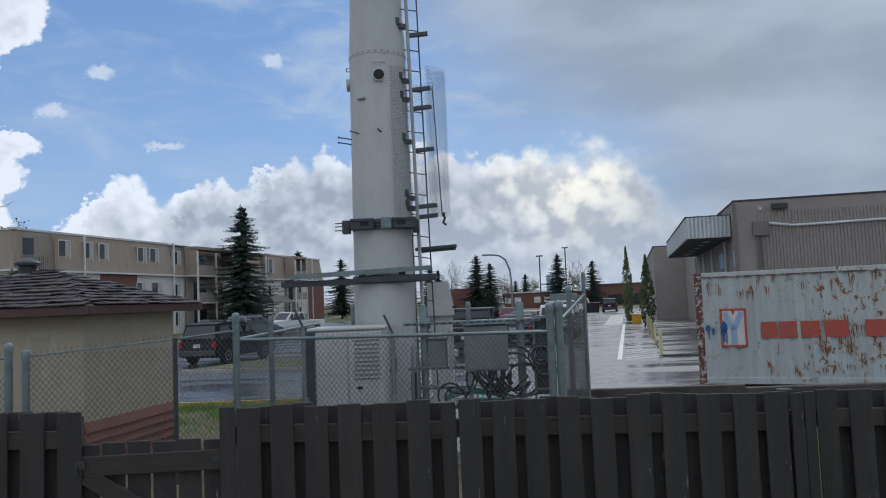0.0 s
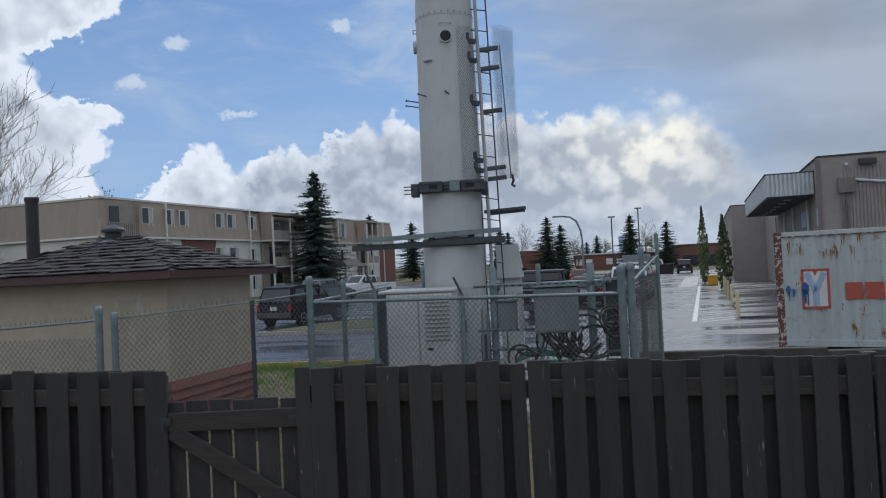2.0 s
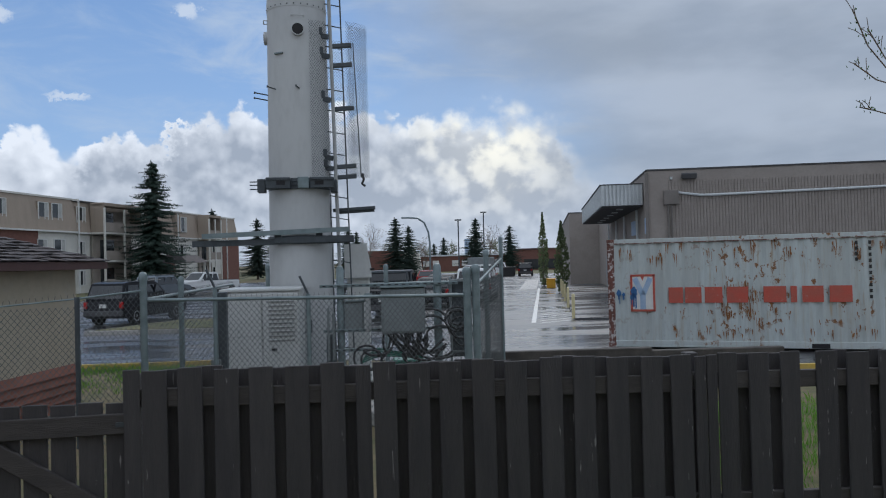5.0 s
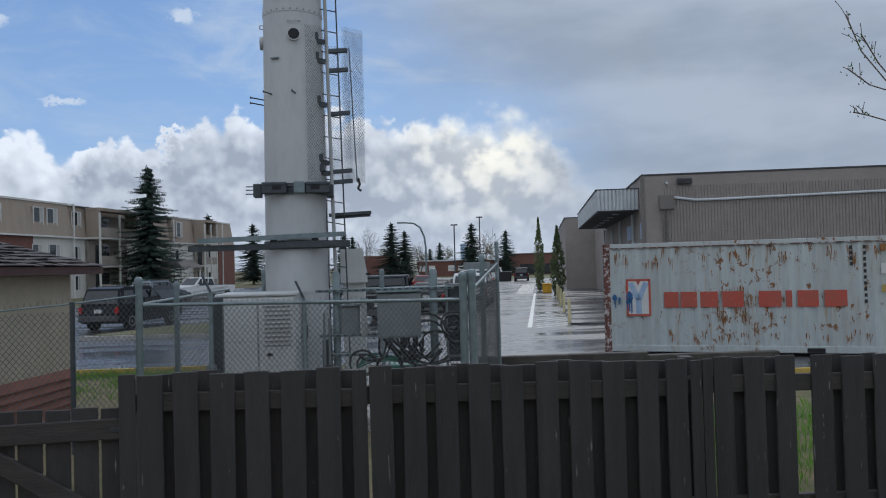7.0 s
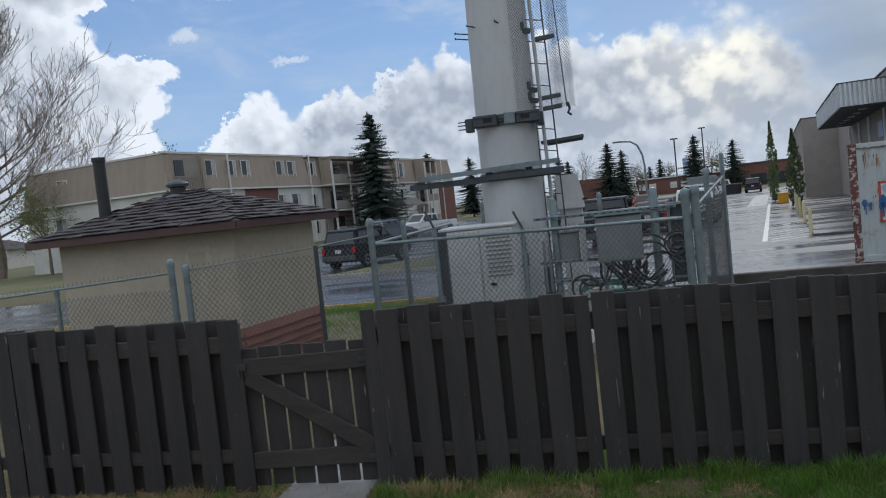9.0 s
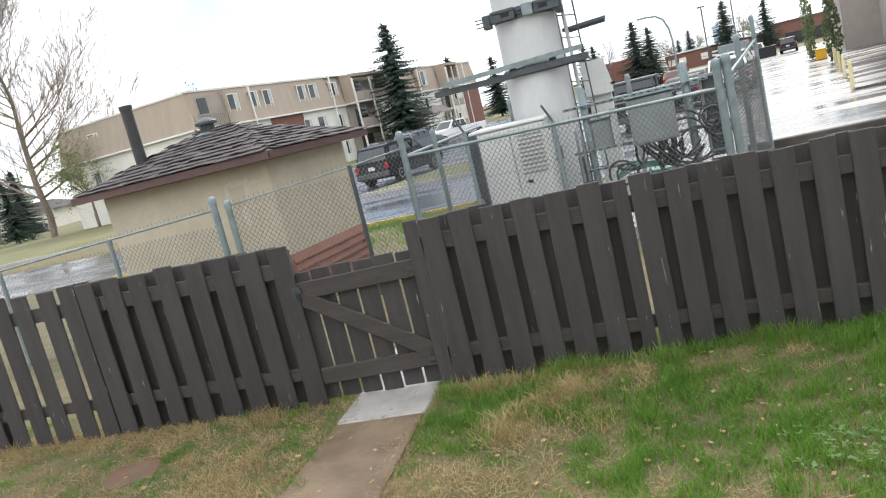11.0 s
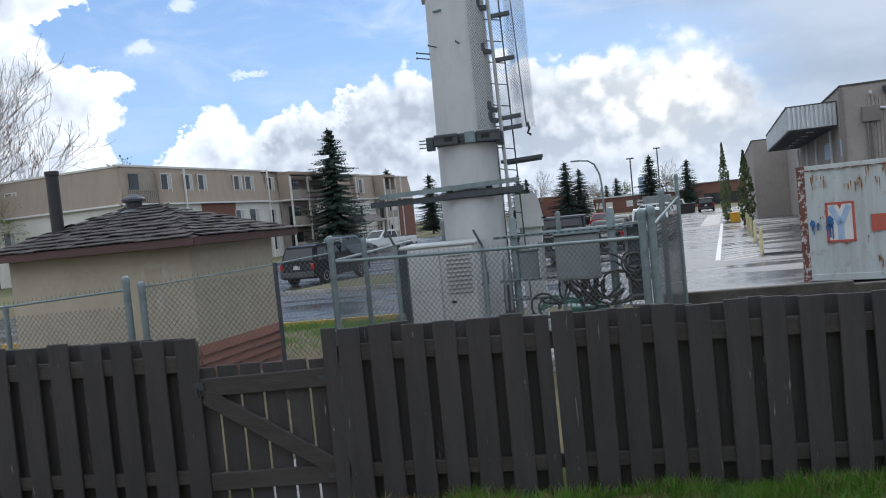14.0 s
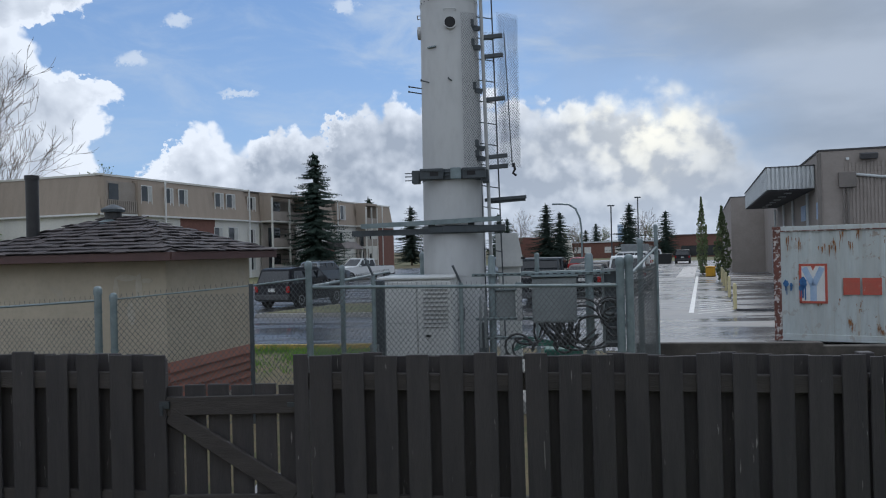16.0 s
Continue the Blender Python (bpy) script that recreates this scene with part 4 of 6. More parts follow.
def make_compound():
    slab("pavement", [(-2.5, 9.8), (1.3, 9.8), (2.3, 13.8), (-2.2, 13.5)], -0.05, 0.32, M["conc"], "gravel and concrete pad of the tower compound", "pad")
    c = thing("equipment_cabinet", "light grey outdoor equipment cabinet with louvred doors", "cabinet", (-1.40, 10.5, 0.3))
    boxes("body", M["cabinet"], c, ((-0.02, 0.5, 0.79), (1.02, 0.95, 1.58), dict(rz=0, bevel=0.015)))
    boxes("lid", M["cabinet"], c, ((-0.02, 0.5, 1.60), (1.08, 1.0, 0.04), dict(bevel=0.01)))
    d = boxes("door", M["cabinet"], c, ((0.24, 0.015, 0.80), (0.46, 0.03, 1.5), dict(bevel=0.006)), label="louvred cabinet door")
    for z0, n in ((0.12, 8), (0.92, 10)):
        for i in range(n):
            # louvre shade is painted: a darker copy of the cabinet grey
            boxes("louvre", M["cabinet_shade"], d, ((0.26, -0.006, z0 + i * 0.058), (0.34, 0.016, 0.026), dict(rx=25)))
    boxes("handle", M["black"], d, ((0.16, -0.01, 0.80), (0.07, 0.03, 0.03)), label="small black handle")
    boxes("door", M["cabinet"], c, ((-0.26, 0.015, 0.80), (0.50, 0.03, 1.5), dict(bevel=0.006)))
    # door seam and vent in the same shaded copy of the cabinet colour
    boxes("seam", M["cabinet_shade"], c, ((-0.26, -0.002, 0.98), (0.5, 0.006, 0.01)))
    boxes("side_vent", M["cabinet_shade"], c, ((0.56, 0.4, 0.35), (0.06, 0.2, 0.3), dict(bevel=0.01)), label="grey side vent hood")
    boxes("bracket", M["dsteel"], c, ((0.60, 0.2, 1.0), (0.10, 0.05, 0.03)), ((0.64, 0.2, 1.08), (0.02, 0.03, 0.18)))
    # behind: pale shelter box with sloped hood
    b = thing("electrical_shelter", "pale grey equipment box with a sloping hood", "equipment box", (-0.12, 12.3, 0))
    boxes("body", M["cabinet"], b, ((0.0, 0.2, 1.15), (0.36, 0.5, 1.75), dict(bevel=0.02)))
    bm = bmesh.new()
    prism(bm, [(-0.19, 2.0), (0.23, 2.0), (0.23, 2.15), (0.16, 2.53), (-0.19, 2.53)], 0.6, pose(-0.02, -0.15, 0))
    part("hood", bm, M["cabinet"], b, "sloping pale hood")
    boxes("label_plate", M["black"], b, ((0.22, -0.16, 2.13), (0.07, 0.01, 0.03)))
    # rack
    r = thing("equipment_rack", "galvanised strut rack with grey equipment boxes", "equipment rack", (0.0, 10.8, 0))
    for x, s in ((-0.36, 0.052), (1.0, 0.058)):
        bm = bmesh.new()
        lathe(bm, [(s, 0.2), (s, 2.15), (s * 0.7, 2.19), (s * 0.2, 2.2)], 14, (x, 0))
        part("post", bm, M["steel"], r, smooth=True)
    for z, x0, x1 in ((1.92, -0.64, 1.28), (1.76, -0.64, 1.28), (1.30, -0.60, 1.25), (1.03, -0.58, 0.2), (0.75, -0.45, 1.2)):
        st = boxes("strut", M["steel"], r, (((x0 + x1) / 2, -0.07, z), (x1 - x0, 0.04, 0.041), dict(bevel=0.004)))
        for i in range(int((x1 - x0) / 0.1)):
            # black plates paint the dark of the strut slots
            boxes("slot", M["black"], st, ((x0 + 0.06 + i * 0.1, -0.092, z), (0.045, 0.004, 0.014)))
    for lab, cc, ss, mt in (("grey steel junction box", (-0.17, 0.02, 1.49), (0.27, 0.14, 0.40), "box"), ("large grey enclosure with a sloping lid", (0.50, -0.18, 1.56), (0.60, 0.2, 0.62), "box"),
                            ("pale meter box", (0.02, -0.14, 1.53), (0.08, 0.10, 0.50), "cabinet_shade")):
        e = boxes("enclosure", M[mt], r, (cc, ss, dict(bevel=0.012)), label=lab)
        boxes("lid", M["steel"], e, ((cc[0], cc[1] - 0.01, cc[2] + ss[2] / 2 + 0.012), (ss[0] + 0.03, ss[1] + 0.05, 0.025), dict(rx=-6, bevel=0.004)))
        boxes("front_panel", M[mt], e, ((cc[0], cc[1] - ss[1] / 2 - 0.004, cc[2]), (ss[0] - 0.05, 0.012, ss[2] - 0.06), dict(bevel=0.003)))
    boxes("enclosure", M["dsteel"], r, ((1.31, 0.1, 1.42), (0.20, 0.16, 1.1), dict(bevel=0.01)), label="tall dark radio unit")
    for x in (1.185, 1.435):
        boxes("cable_ladder", M["box"], r, ((x, 0.0, 1.40), (0.03, 0.06, 1.2), dict(bevel=0.004)))
    for k in range(6):
        boxes("cable_ladder_rung", M["box"], r, ((1.31, -0.02, 0.95 + k * 0.2), (0.25, 0.03, 0.03)))
    for x, z0, z1 in ((-0.53, 0.9, 1.62), (-0.46, 0.9, 1.55)):
        boxes("cable_ladder", M["box"], r, ((x, -0.1, (z0 + z1) / 2), (0.035, 0.05, z1 - z0), dict(bevel=0.004)))
    boxes("enclosure", M["dsteel"], r, ((-0.50, -0.02, 0.95), (0.12, 0.14, 0.6), dict(bevel=0.01)), label="dark cable riser")
    boxes("transformer_box", M["green_cable"], thing("transformer", "low green transformer box behind the rack", "transformer", (0.55, 11.4, 0.3)), ((0.1, 0, 0.26), (0.55, 0.4, 0.48), dict(bevel=0.02)))
    riser = thing("cable_riser", "dark steel cable riser beside the cabinet", "cable riser", (-1.80, 9.78, 0.25))
    boxes("riser_body", M["dsteel"], riser, ((0, 0, 0.83), (0.15, 0.12, 1.66), dict(bevel=0.008)))
    boxes("riser_box", M["box"], riser, ((-0.06, -0.02, 0.42), (0.12, 0.14, 0.84), dict(bevel=0.01)), label="grey lower riser box")
    # cable loops
    cb = thing("cable_bundle", "tangle of looped black cables below the equipment boxes", "cables", (0, 10.6, 0))
    rnd = random.Random(8)
    for i in range(16):
        x0, x1 = rnd.uniform(0.25, 0.75), rnd.uniform(-0.2, 1.25)
        y = rnd.uniform(-0.12, 0.1)
        zb = rnd.uniform(0.75, 1.0)
        pts = []
        for k in range(11):
            s = k / 10
            pts.append((x0 + (x1 - x0) * s + 0.04 * math.sin(7 * s + i), y + 0.05 * math.sin(4 * s), 1.26 * (1 - s) ** 2 + 2 * zb * 0.8 * s * (1 - s) + (0.95 + 0.02 * i) * s * s))
        tube_part("cable", pts, 0.018, M["cable"], cb, 6)
    for cx_, cz, rr in ((0.86, 1.28, 0.30), (0.88, 1.22, 0.26), (1.25, 1.42, 0.17), (1.25, 1.42, 0.13), (1.24, 1.44, 0.10), (-0.02, 0.93, 0.17), (0.05, 0.9, 0.14), (1.0, 1.12, 0.22), (1.3, 1.30, 0.15), (1.33, 1.18, 0.13), (0.62, 0.98, 0.15)):
        tube_part("cable", [(cx_ + rr * math.cos(a / 18 * 2 * math.pi), 0.02 * math.sin(a), cz + rr * math.sin(a / 18 * 2 * math.pi)) for a in range(17)], 0.017, M["cable"], cb, 6)
    for i in range(4):
        tube_part("cable", [(-0.1 + 0.02 * i, 0.02 * i, 0.86 + 0.03 * i), (0.15, 0.02 * i, 0.95 + 0.03 * i), (0.4, 0.0, 0.94 + 0.02 * i), (0.7 + 0.05 * i, 0, 0.9)], 0.012, M["green_cable"], cb, 6, "green ground cable")


make_compound()


# ---- shipping container ----
def make_container():
    L, W, H = 6.36, 2.44, 2.55
    ang = math.degrees(math.atan2(-0.413, 0.911))
    c = thing("shipping_container", "rust-streaked white steel shipping container with faded red markings", "shipping container", (5.73, 17.7, 0.08), ang)
    # corrugated side: x along, y away
    prof, x = [], 0.16
    per, dep = 0.278, 0.036
    while x + per < L - 0.16:
        prof += [(x, 0.012), (x + 0.072, 0.012), (x + 0.14, 0.012 + dep), (x + 0.21, 0.012 + dep)]
        x += per
    prof.append((L - 0.16, 0.012))
    vs, fs = [], []
    for px, py in prof:
        vs += [(px, py, 0.16), (px, py, H - 0.10)]
    for i in range(len(prof) - 1):
        fs.append((2 * i, 2 * i + 2, 2 * i + 3, 2 * i + 1))
    raw("side_panel", vs, fs, M["cont"], c)
    boxes("body", M["cont"], c, ((L / 2, W / 2 + 0.06, H / 2), (L - 0.08, W - 0.1, H - 0.08)))
    boxes("top_rail", M["cont"], c, ((L / 2, 0.03, H - 0.05), (L, 0.06, 0.10), dict(bevel=0.008)))
    boxes("rail_flange", M["cont_rust"], c, ((L / 2, 0.0, H - 0.105), (L - 0.2, 0.02, 0.022)), label="rust-speckled rail flange")
    boxes("bottom_rail", M["cont"], c, ((L / 2, 0.03, 0.09), (L, 0.06, 0.15), dict(bevel=0.008)))
    for px in (4.55,):
        # no real hole: a black plate paints the pocket's shade
        boxes("forklift_pocket", M["black"], c, ((px, -0.002, 0.075), (0.36, 0.01, 0.10)))
    for px in (0.08, L - 0.08):
        boxes("corner_post", M["cont_rust"], c, ((px, 0.07, H / 2), (0.16, 0.15, H - 0.24), dict(bevel=0.01)), label="rusty red corner post")
        for z in (0.06, H - 0.06):
            boxes("corner_casting", M["cont_rust"], c, ((px, 0.07, z), (0.178, 0.165, 0.12), dict(bevel=0.012)))
    # logo panel: red frame, pale field, simple forked shape
    boxes("logo_panel", M["frame"], c, ((0.80, 0.006, 1.28), (0.52, 0.008, 0.84)))
    bm = bmesh.new()
    for cc, ss in (((0.80, 0.0, 1.69), (0.56, 0.01, 0.05)), ((0.80, 0.0, 0.87), (0.56, 0.01, 0.05)), ((0.545, 0.0, 1.28), (0.05, 0.01, 0.86)), ((1.055, 0.0, 1.28), (0.05, 0.01, 0.86))):
        box(bm, cc, ss)
    part("logo_frame", bm, M["cont_red"], c, "red painted square frame")
    bm = bmesh.new()
    box(bm, (0.80, -0.002, 1.07), (0.13, 0.008, 0.34))
    box(bm, (0.71, -0.002, 1.43), (0.12, 0.008, 0.44), ry=-24)
    box(bm, (0.89, -0.002, 1.43), (0.12, 0.008, 0.44), ry=24)
    part("logo_mark", bm, M["paleblue"], c, "pale blue forked painted mark")
    bm = bmesh.new()
    prism(bm, [(0.755, 1.665), (0.845, 1.665), (0.80, 1.56)], 0.006, pose(0, -0.004, 0))
    part("logo_accent", bm, M["cont_red"], c)
    # sprayed blobs with drips
    rnd = random.Random(31)
    for px, pz, rr in ((0.60, 1.30, 0.085), (0.57, 1.20, 0.06), (0.25, 1.28, 0.055), (0.36, 1.25, 0.032)):
        bm = bmesh.new()
        ring = [(px + rr * rnd.uniform(0.75, 1.15) * math.cos(q * 0.4488), pz + 1.5 * rr * rnd.uniform(0.8, 1.15) * math.sin(q * 0.4488)) for q in range(14)]
        prism(bm, ring, 0.005, pose(0, -0.006, 0))
        for _ in range(3):
            dx_, ln = rnd.uniform(-0.6, 0.6) * rr, rr * rnd.uniform(1.8, 3.6)
            box(bm, (px + dx_, -0.004, pz - rr - ln / 2), (0.018, 0.004, ln))
        part("paint_smear", bm, M["navy"], c, "smear of blue sprayed paint")
    # wordmark as plain leaning blocks
    for k, (x0, x1) in enumerate(((1.32, 1.62), (1.64, 1.98), (2.02, 2.38), (2.44, 2.86), (3.12, 3.56), (3.62, 3.74), (3.82, 4.22), (4.30, 4.72))):
        xm, wd = 1.37 + ((x0 + x1) / 2 - 1.32) * 1.13, (x1 - x0) * 1.06
        boxes("painted_block", M["cont_red"], c, ((xm, 0.0, 1.22), (wd, 0.008, 0.36)), label="faded red painted block")
    # small markings as bars
    for px, z0, n, st in ((5.56, 2.32, 10, 0.13), (5.30, 2.32, 4, 0.12)):
        for i in range(n):
            boxes("marking_bar", M["planter"], c, ((px, 0.0, z0 - i * st), (0.055, 0.008, 0.075)))
    boxes("sticker", M["yellow"], c, ((5.93, 0.002, 1.42), (0.12, 0.006, 0.16)))
    boxes("sticker", M["frame"], c, ((5.93, 0.002, 1.85), (0.12, 0.006, 0.22)))
    boxes("vent_cover", M["rust"], c, ((5.91, -0.01, 2.30), (0.10, 0.04, 0.16), dict(bevel=0.01)))
    # rust streaks: thin ragged tongues that run down from dents
    rnd = random.Random(21)
    bm = bmesh.new()
    clusters = [(rnd.uniform(0.3, L - 0.3), H - rnd.uniform(0.12, 0.5), 5, 0.10, 0.30) for _ in range(20)] + [(rnd.gauss(3.0, 0.35), rnd.uniform(0.45, 1.5), 8, 0.10, 0.28) for _ in range(14)]
    clusters += [(rnd.uniform(1.2, 5.8), rnd.uniform(0.3, 0.5), 6, 0.09, 0.16) for _ in range(16)] + [(rnd.gauss(2.6, 0.55), rnd.gauss(0.82, 0.05), 7, 0.10, 0.08) for _ in range(12)] + [(rnd.uniform(0.4, 5.8), rnd.uniform(0.6, 2.3), 3, 0.05, 0.10) for _ in range(22)]
    for cx_, cz_, n, sx, ln in clusters:
        for _ in range(n):
            px, pz = cx_ + rnd.gauss(0, sx * 0.5), cz_ + rnd.gauss(0, 0.05)
            if not 0.22 < px < L - 0.22:
                continue
            w_, h_ = rnd.uniform(0.003, 0.013), ln * rnd.uniform(0.2, 1.1)
            j_ = lambda: rnd.uniform(-0.006, 0.006)
            pts = [(px - w_, pz + j_()), (px - w_ * 0.3, pz + 0.015 + j_()), (px + w_, pz + j_()), (px + w_ * 0.8 + j_() * 0.4, pz - h_ * 0.45), (px + w_ * 0.15, pz - h_), (px - w_ * 0.7 + j_() * 0.4, pz - h_ * 0.5)]
            bm.faces.new([bm.verts.new((x_, 0.0095, min(max(z_, 0.17), H - 0.11))) for x_, z_ in pts])
    r_ = part("rust", bm, M["rust"], c, "brown rust streaks running down the side")
    tagged(r_, kind="stuff")


make_container()


# ---- store building ----
def make_store():
    b = thing("store_building", "long taupe block store with a white ribbed canopy", "store", (12.27, 32.0, 0), LOT)
    # local x runs right along the front, y runs away along the side
    H = 6.0
    boxes("wall", M["block"], b, ((13, 15, H / 2 - 0.04), (26, 30, H - 0.08)), label="taupe painted block wall")
    boxes("wall", M["block"], b, ((13.6, 46, H / 2 - 0.04), (32, 32, H - 0.08)), label="taupe wall of the rear wing")
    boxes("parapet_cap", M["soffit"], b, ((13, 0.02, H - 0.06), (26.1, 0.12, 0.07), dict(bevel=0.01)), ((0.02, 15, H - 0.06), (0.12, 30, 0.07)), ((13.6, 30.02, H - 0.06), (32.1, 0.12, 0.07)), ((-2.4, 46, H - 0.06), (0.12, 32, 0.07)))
    vs, fs = [], []
    rnd = random.Random(2)
    bw, bh = 0.13, 0.2
    for j in range(27):
        for i in range(112):
            x0, z0 = 0.9 + i * bw, 0.02 + j * bh
            d = -0.016 - rnd.uniform(0, 0.012)
            k = len(vs)
            g = 0.016
            vs += [(x0, -0.001, z0), (x0 + bw - g, -0.001, z0), (x0 + bw - g, -0.001, z0 + bh - 0.005), (x0, -0.001, z0 + bh - 0.005),
                   (x0 + 0.02, d - 0.012, z0 + 0.003), (x0 + bw - g - 0.02, d - 0.012, z0 + 0.003), (x0 + bw - g - 0.02, d - 0.012, z0 + bh - 0.008), (x0 + 0.02, d - 0.012, z0 + bh - 0.008)]
            fs += [(k + 4, k + 5, k + 6, k + 7), (k, k + 1, k + 5, k + 4), (k + 1, k + 2, k + 6, k + 5), (k + 2, k + 3, k + 7, k + 6), (k + 3, k, k + 4, k + 7)]
    tagged(raw("blockwork", vs, fs, M["block"], b), kind="stuff")
    # conduit, box, floodlight
    boxes("junction_box", M["block_dark"], b, ((0.98, -0.13, 4.72), (0.62, 0.16, 0.62), dict(bevel=0.02)), label="taupe painted junction box")
    bm = bmesh.new()
    tube(bm, [(1.3, -0.10, 4.92), (2.2, -0.10, 4.78), (3.0, -0.10, 4.78), (14.5, -0.10, 4.95)], 0.055, 8)
    part("conduit", bm, M["metal_white"], b, "pale wall conduit", True)
    bm = bmesh.new()
    for x in (0.85, 1.0):
        tube(bm, [(x, -0.10, 4.4), (x, -0.10, 0.2)], 0.04, 8)
    part("downpipe", bm, M["block_dark"], b)
    boxes("floodlight", M["soffit"], b, ((1.75, -0.16, 5.62), (0.62, 0.26, 0.24), dict(rx=12, bevel=0.03)), label="dark wall floodlight")
    boxes("camera_mount", M["metal_white"], b, ((1.0, -0.12, 5.55), (0.1, 0.16, 0.1)))
    boxes("graffiti_patch", M["paleblue"], b, ((0.012 - 0.02, 0.7, 3.55), (0.02, 0.7, 0.7), dict(bevel=0.004)), label="patch of pale paint")
    boxes("corner_strip", M["block_dark"], b, ((-0.02, -0.02, H / 2), (0.14, 0.14, H - 0.3), dict(bevel=0.01)))
    # canopy on the side wall
    cn = part("canopy", (bm := bmesh.new(), box(bm, (-0.95, 10.0, 5.0), (1.86, 17.4, 0.94)))[0], M["metal_white"], b, "white ribbed metal canopy")
    # the shade under the canopy is put into this near-black colour
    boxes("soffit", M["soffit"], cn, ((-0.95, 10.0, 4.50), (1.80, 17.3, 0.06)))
    for i in range(11):
        boxes("rib", M["metal_white"], cn, ((-1.80 + i * 0.17, 1.26, 5.0), (0.085, 0.09, 0.92)))
    for i in range(30):
        boxes("rib", M["metal_white"], cn, ((-1.89, 1.6 + i * 0.58, 5.0), (0.03, 0.2, 0.9)))
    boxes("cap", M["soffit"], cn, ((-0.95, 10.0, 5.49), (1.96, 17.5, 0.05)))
    for i in range(6):
        boxes("downlight", M["metal_white"], cn, ((-0.9, 3 + i * 2.6, 4.46), (0.3, 0.3, 0.04)))
    # doors and pipes under the canopy
    for y, wd in ((6, 2.0), (11, 1.0), (16, 2.4), (22, 1.0)):
        d = boxes("door", M["box"], b, ((-0.04, y, 1.15), (0.08, wd, 2.2), dict(bevel=0.01)), label="grey steel service door")
        boxes("handle", M["steel"], d, ((-0.1, y - wd / 2 + 0.12, 1.05), (0.05, 0.1, 0.03)))
    for y in (3.0, 8.8, 13.5, 19):
        bm = bmesh.new()
        tube(bm, [(-0.12, y, 0.1), (-0.12, y, 4.4)], 0.06, 8)
        part("downpipe", bm, M["metal_white"], b, smooth=True)
    boxes("wall_sign", M["paleblue"], b, ((-0.05, 5.0, 3.6), (0.05, 1.6, 0.7)), label="small pale wall sign")


make_store()

bol = thing("bollard", "pale yellow painted steel bollard on the pavement edge", "bollard", (*lot(0.95, 27.8), 0), group="bollards along the pavement")
bm = bmesh.new()
lathe(bm, [(0.062, 0), (0.062, 0.86), (0.05, 0.91), (0.02, 0.93)], 12)
part("post", bm, M["bollard"], bol, smooth=True)
bm = bmesh.new()
lathe(bm, [(0.11, 0), (0.11, 0.04)], 12)
part("base", bm, M["conc"], bol)
for v in (34.0, 38.8, 43.3, 47.4):
    copy_thing(bol, pose(*lot(0.95, v), 0))
yb = thing("storage_bin", "yellow plastic grit bin on the pavement", "bin", (13.65, 55.2, 0.0), LOT)
boxes("body", M["bin"], yb, ((0, 0, 0.34), (0.66, 0.55, 0.62), dict(bevel=0.03)))
boxes("lid", M["bin"], yb, ((0, 0, 0.69), (0.72, 0.61, 0.08), dict(bevel=0.03)))


# ---- apartments ----
def window(parent, m, wd, h, mat="frame", sashes=2):
    """A window in the plane y = 0 of m, looking towards -y."""
    bm = bmesh.new()
    for cc, ss in (((0, 0, h / 2), (wd, 0.10, 0.07)), ((0, 0, -h / 2), (wd, 0.10, 0.07)), ((-wd / 2, 0, 0), (0.07, 0.10, h)), ((wd / 2, 0, 0), (0.07, 0.10, h)), ((wd * 0.14, 0, 0), (0.06, 0.09, h))):
        box(bm, cc, ss)
    f = part("window", bm, M[mat], parent)
    f.matrix_basis = m
    boxes("pane", M["glass"], f, ((-wd * 0.18, 0.0, 0), (wd * 0.64 - 0.06, 0.02, h - 0.08)))
    boxes("pane", M["curtain"] if sashes == 2 else M["glass"], f, ((wd * 0.32, 0.0, 0), (wd * 0.36 - 0.06, 0.02, h - 0.08)))
    return f


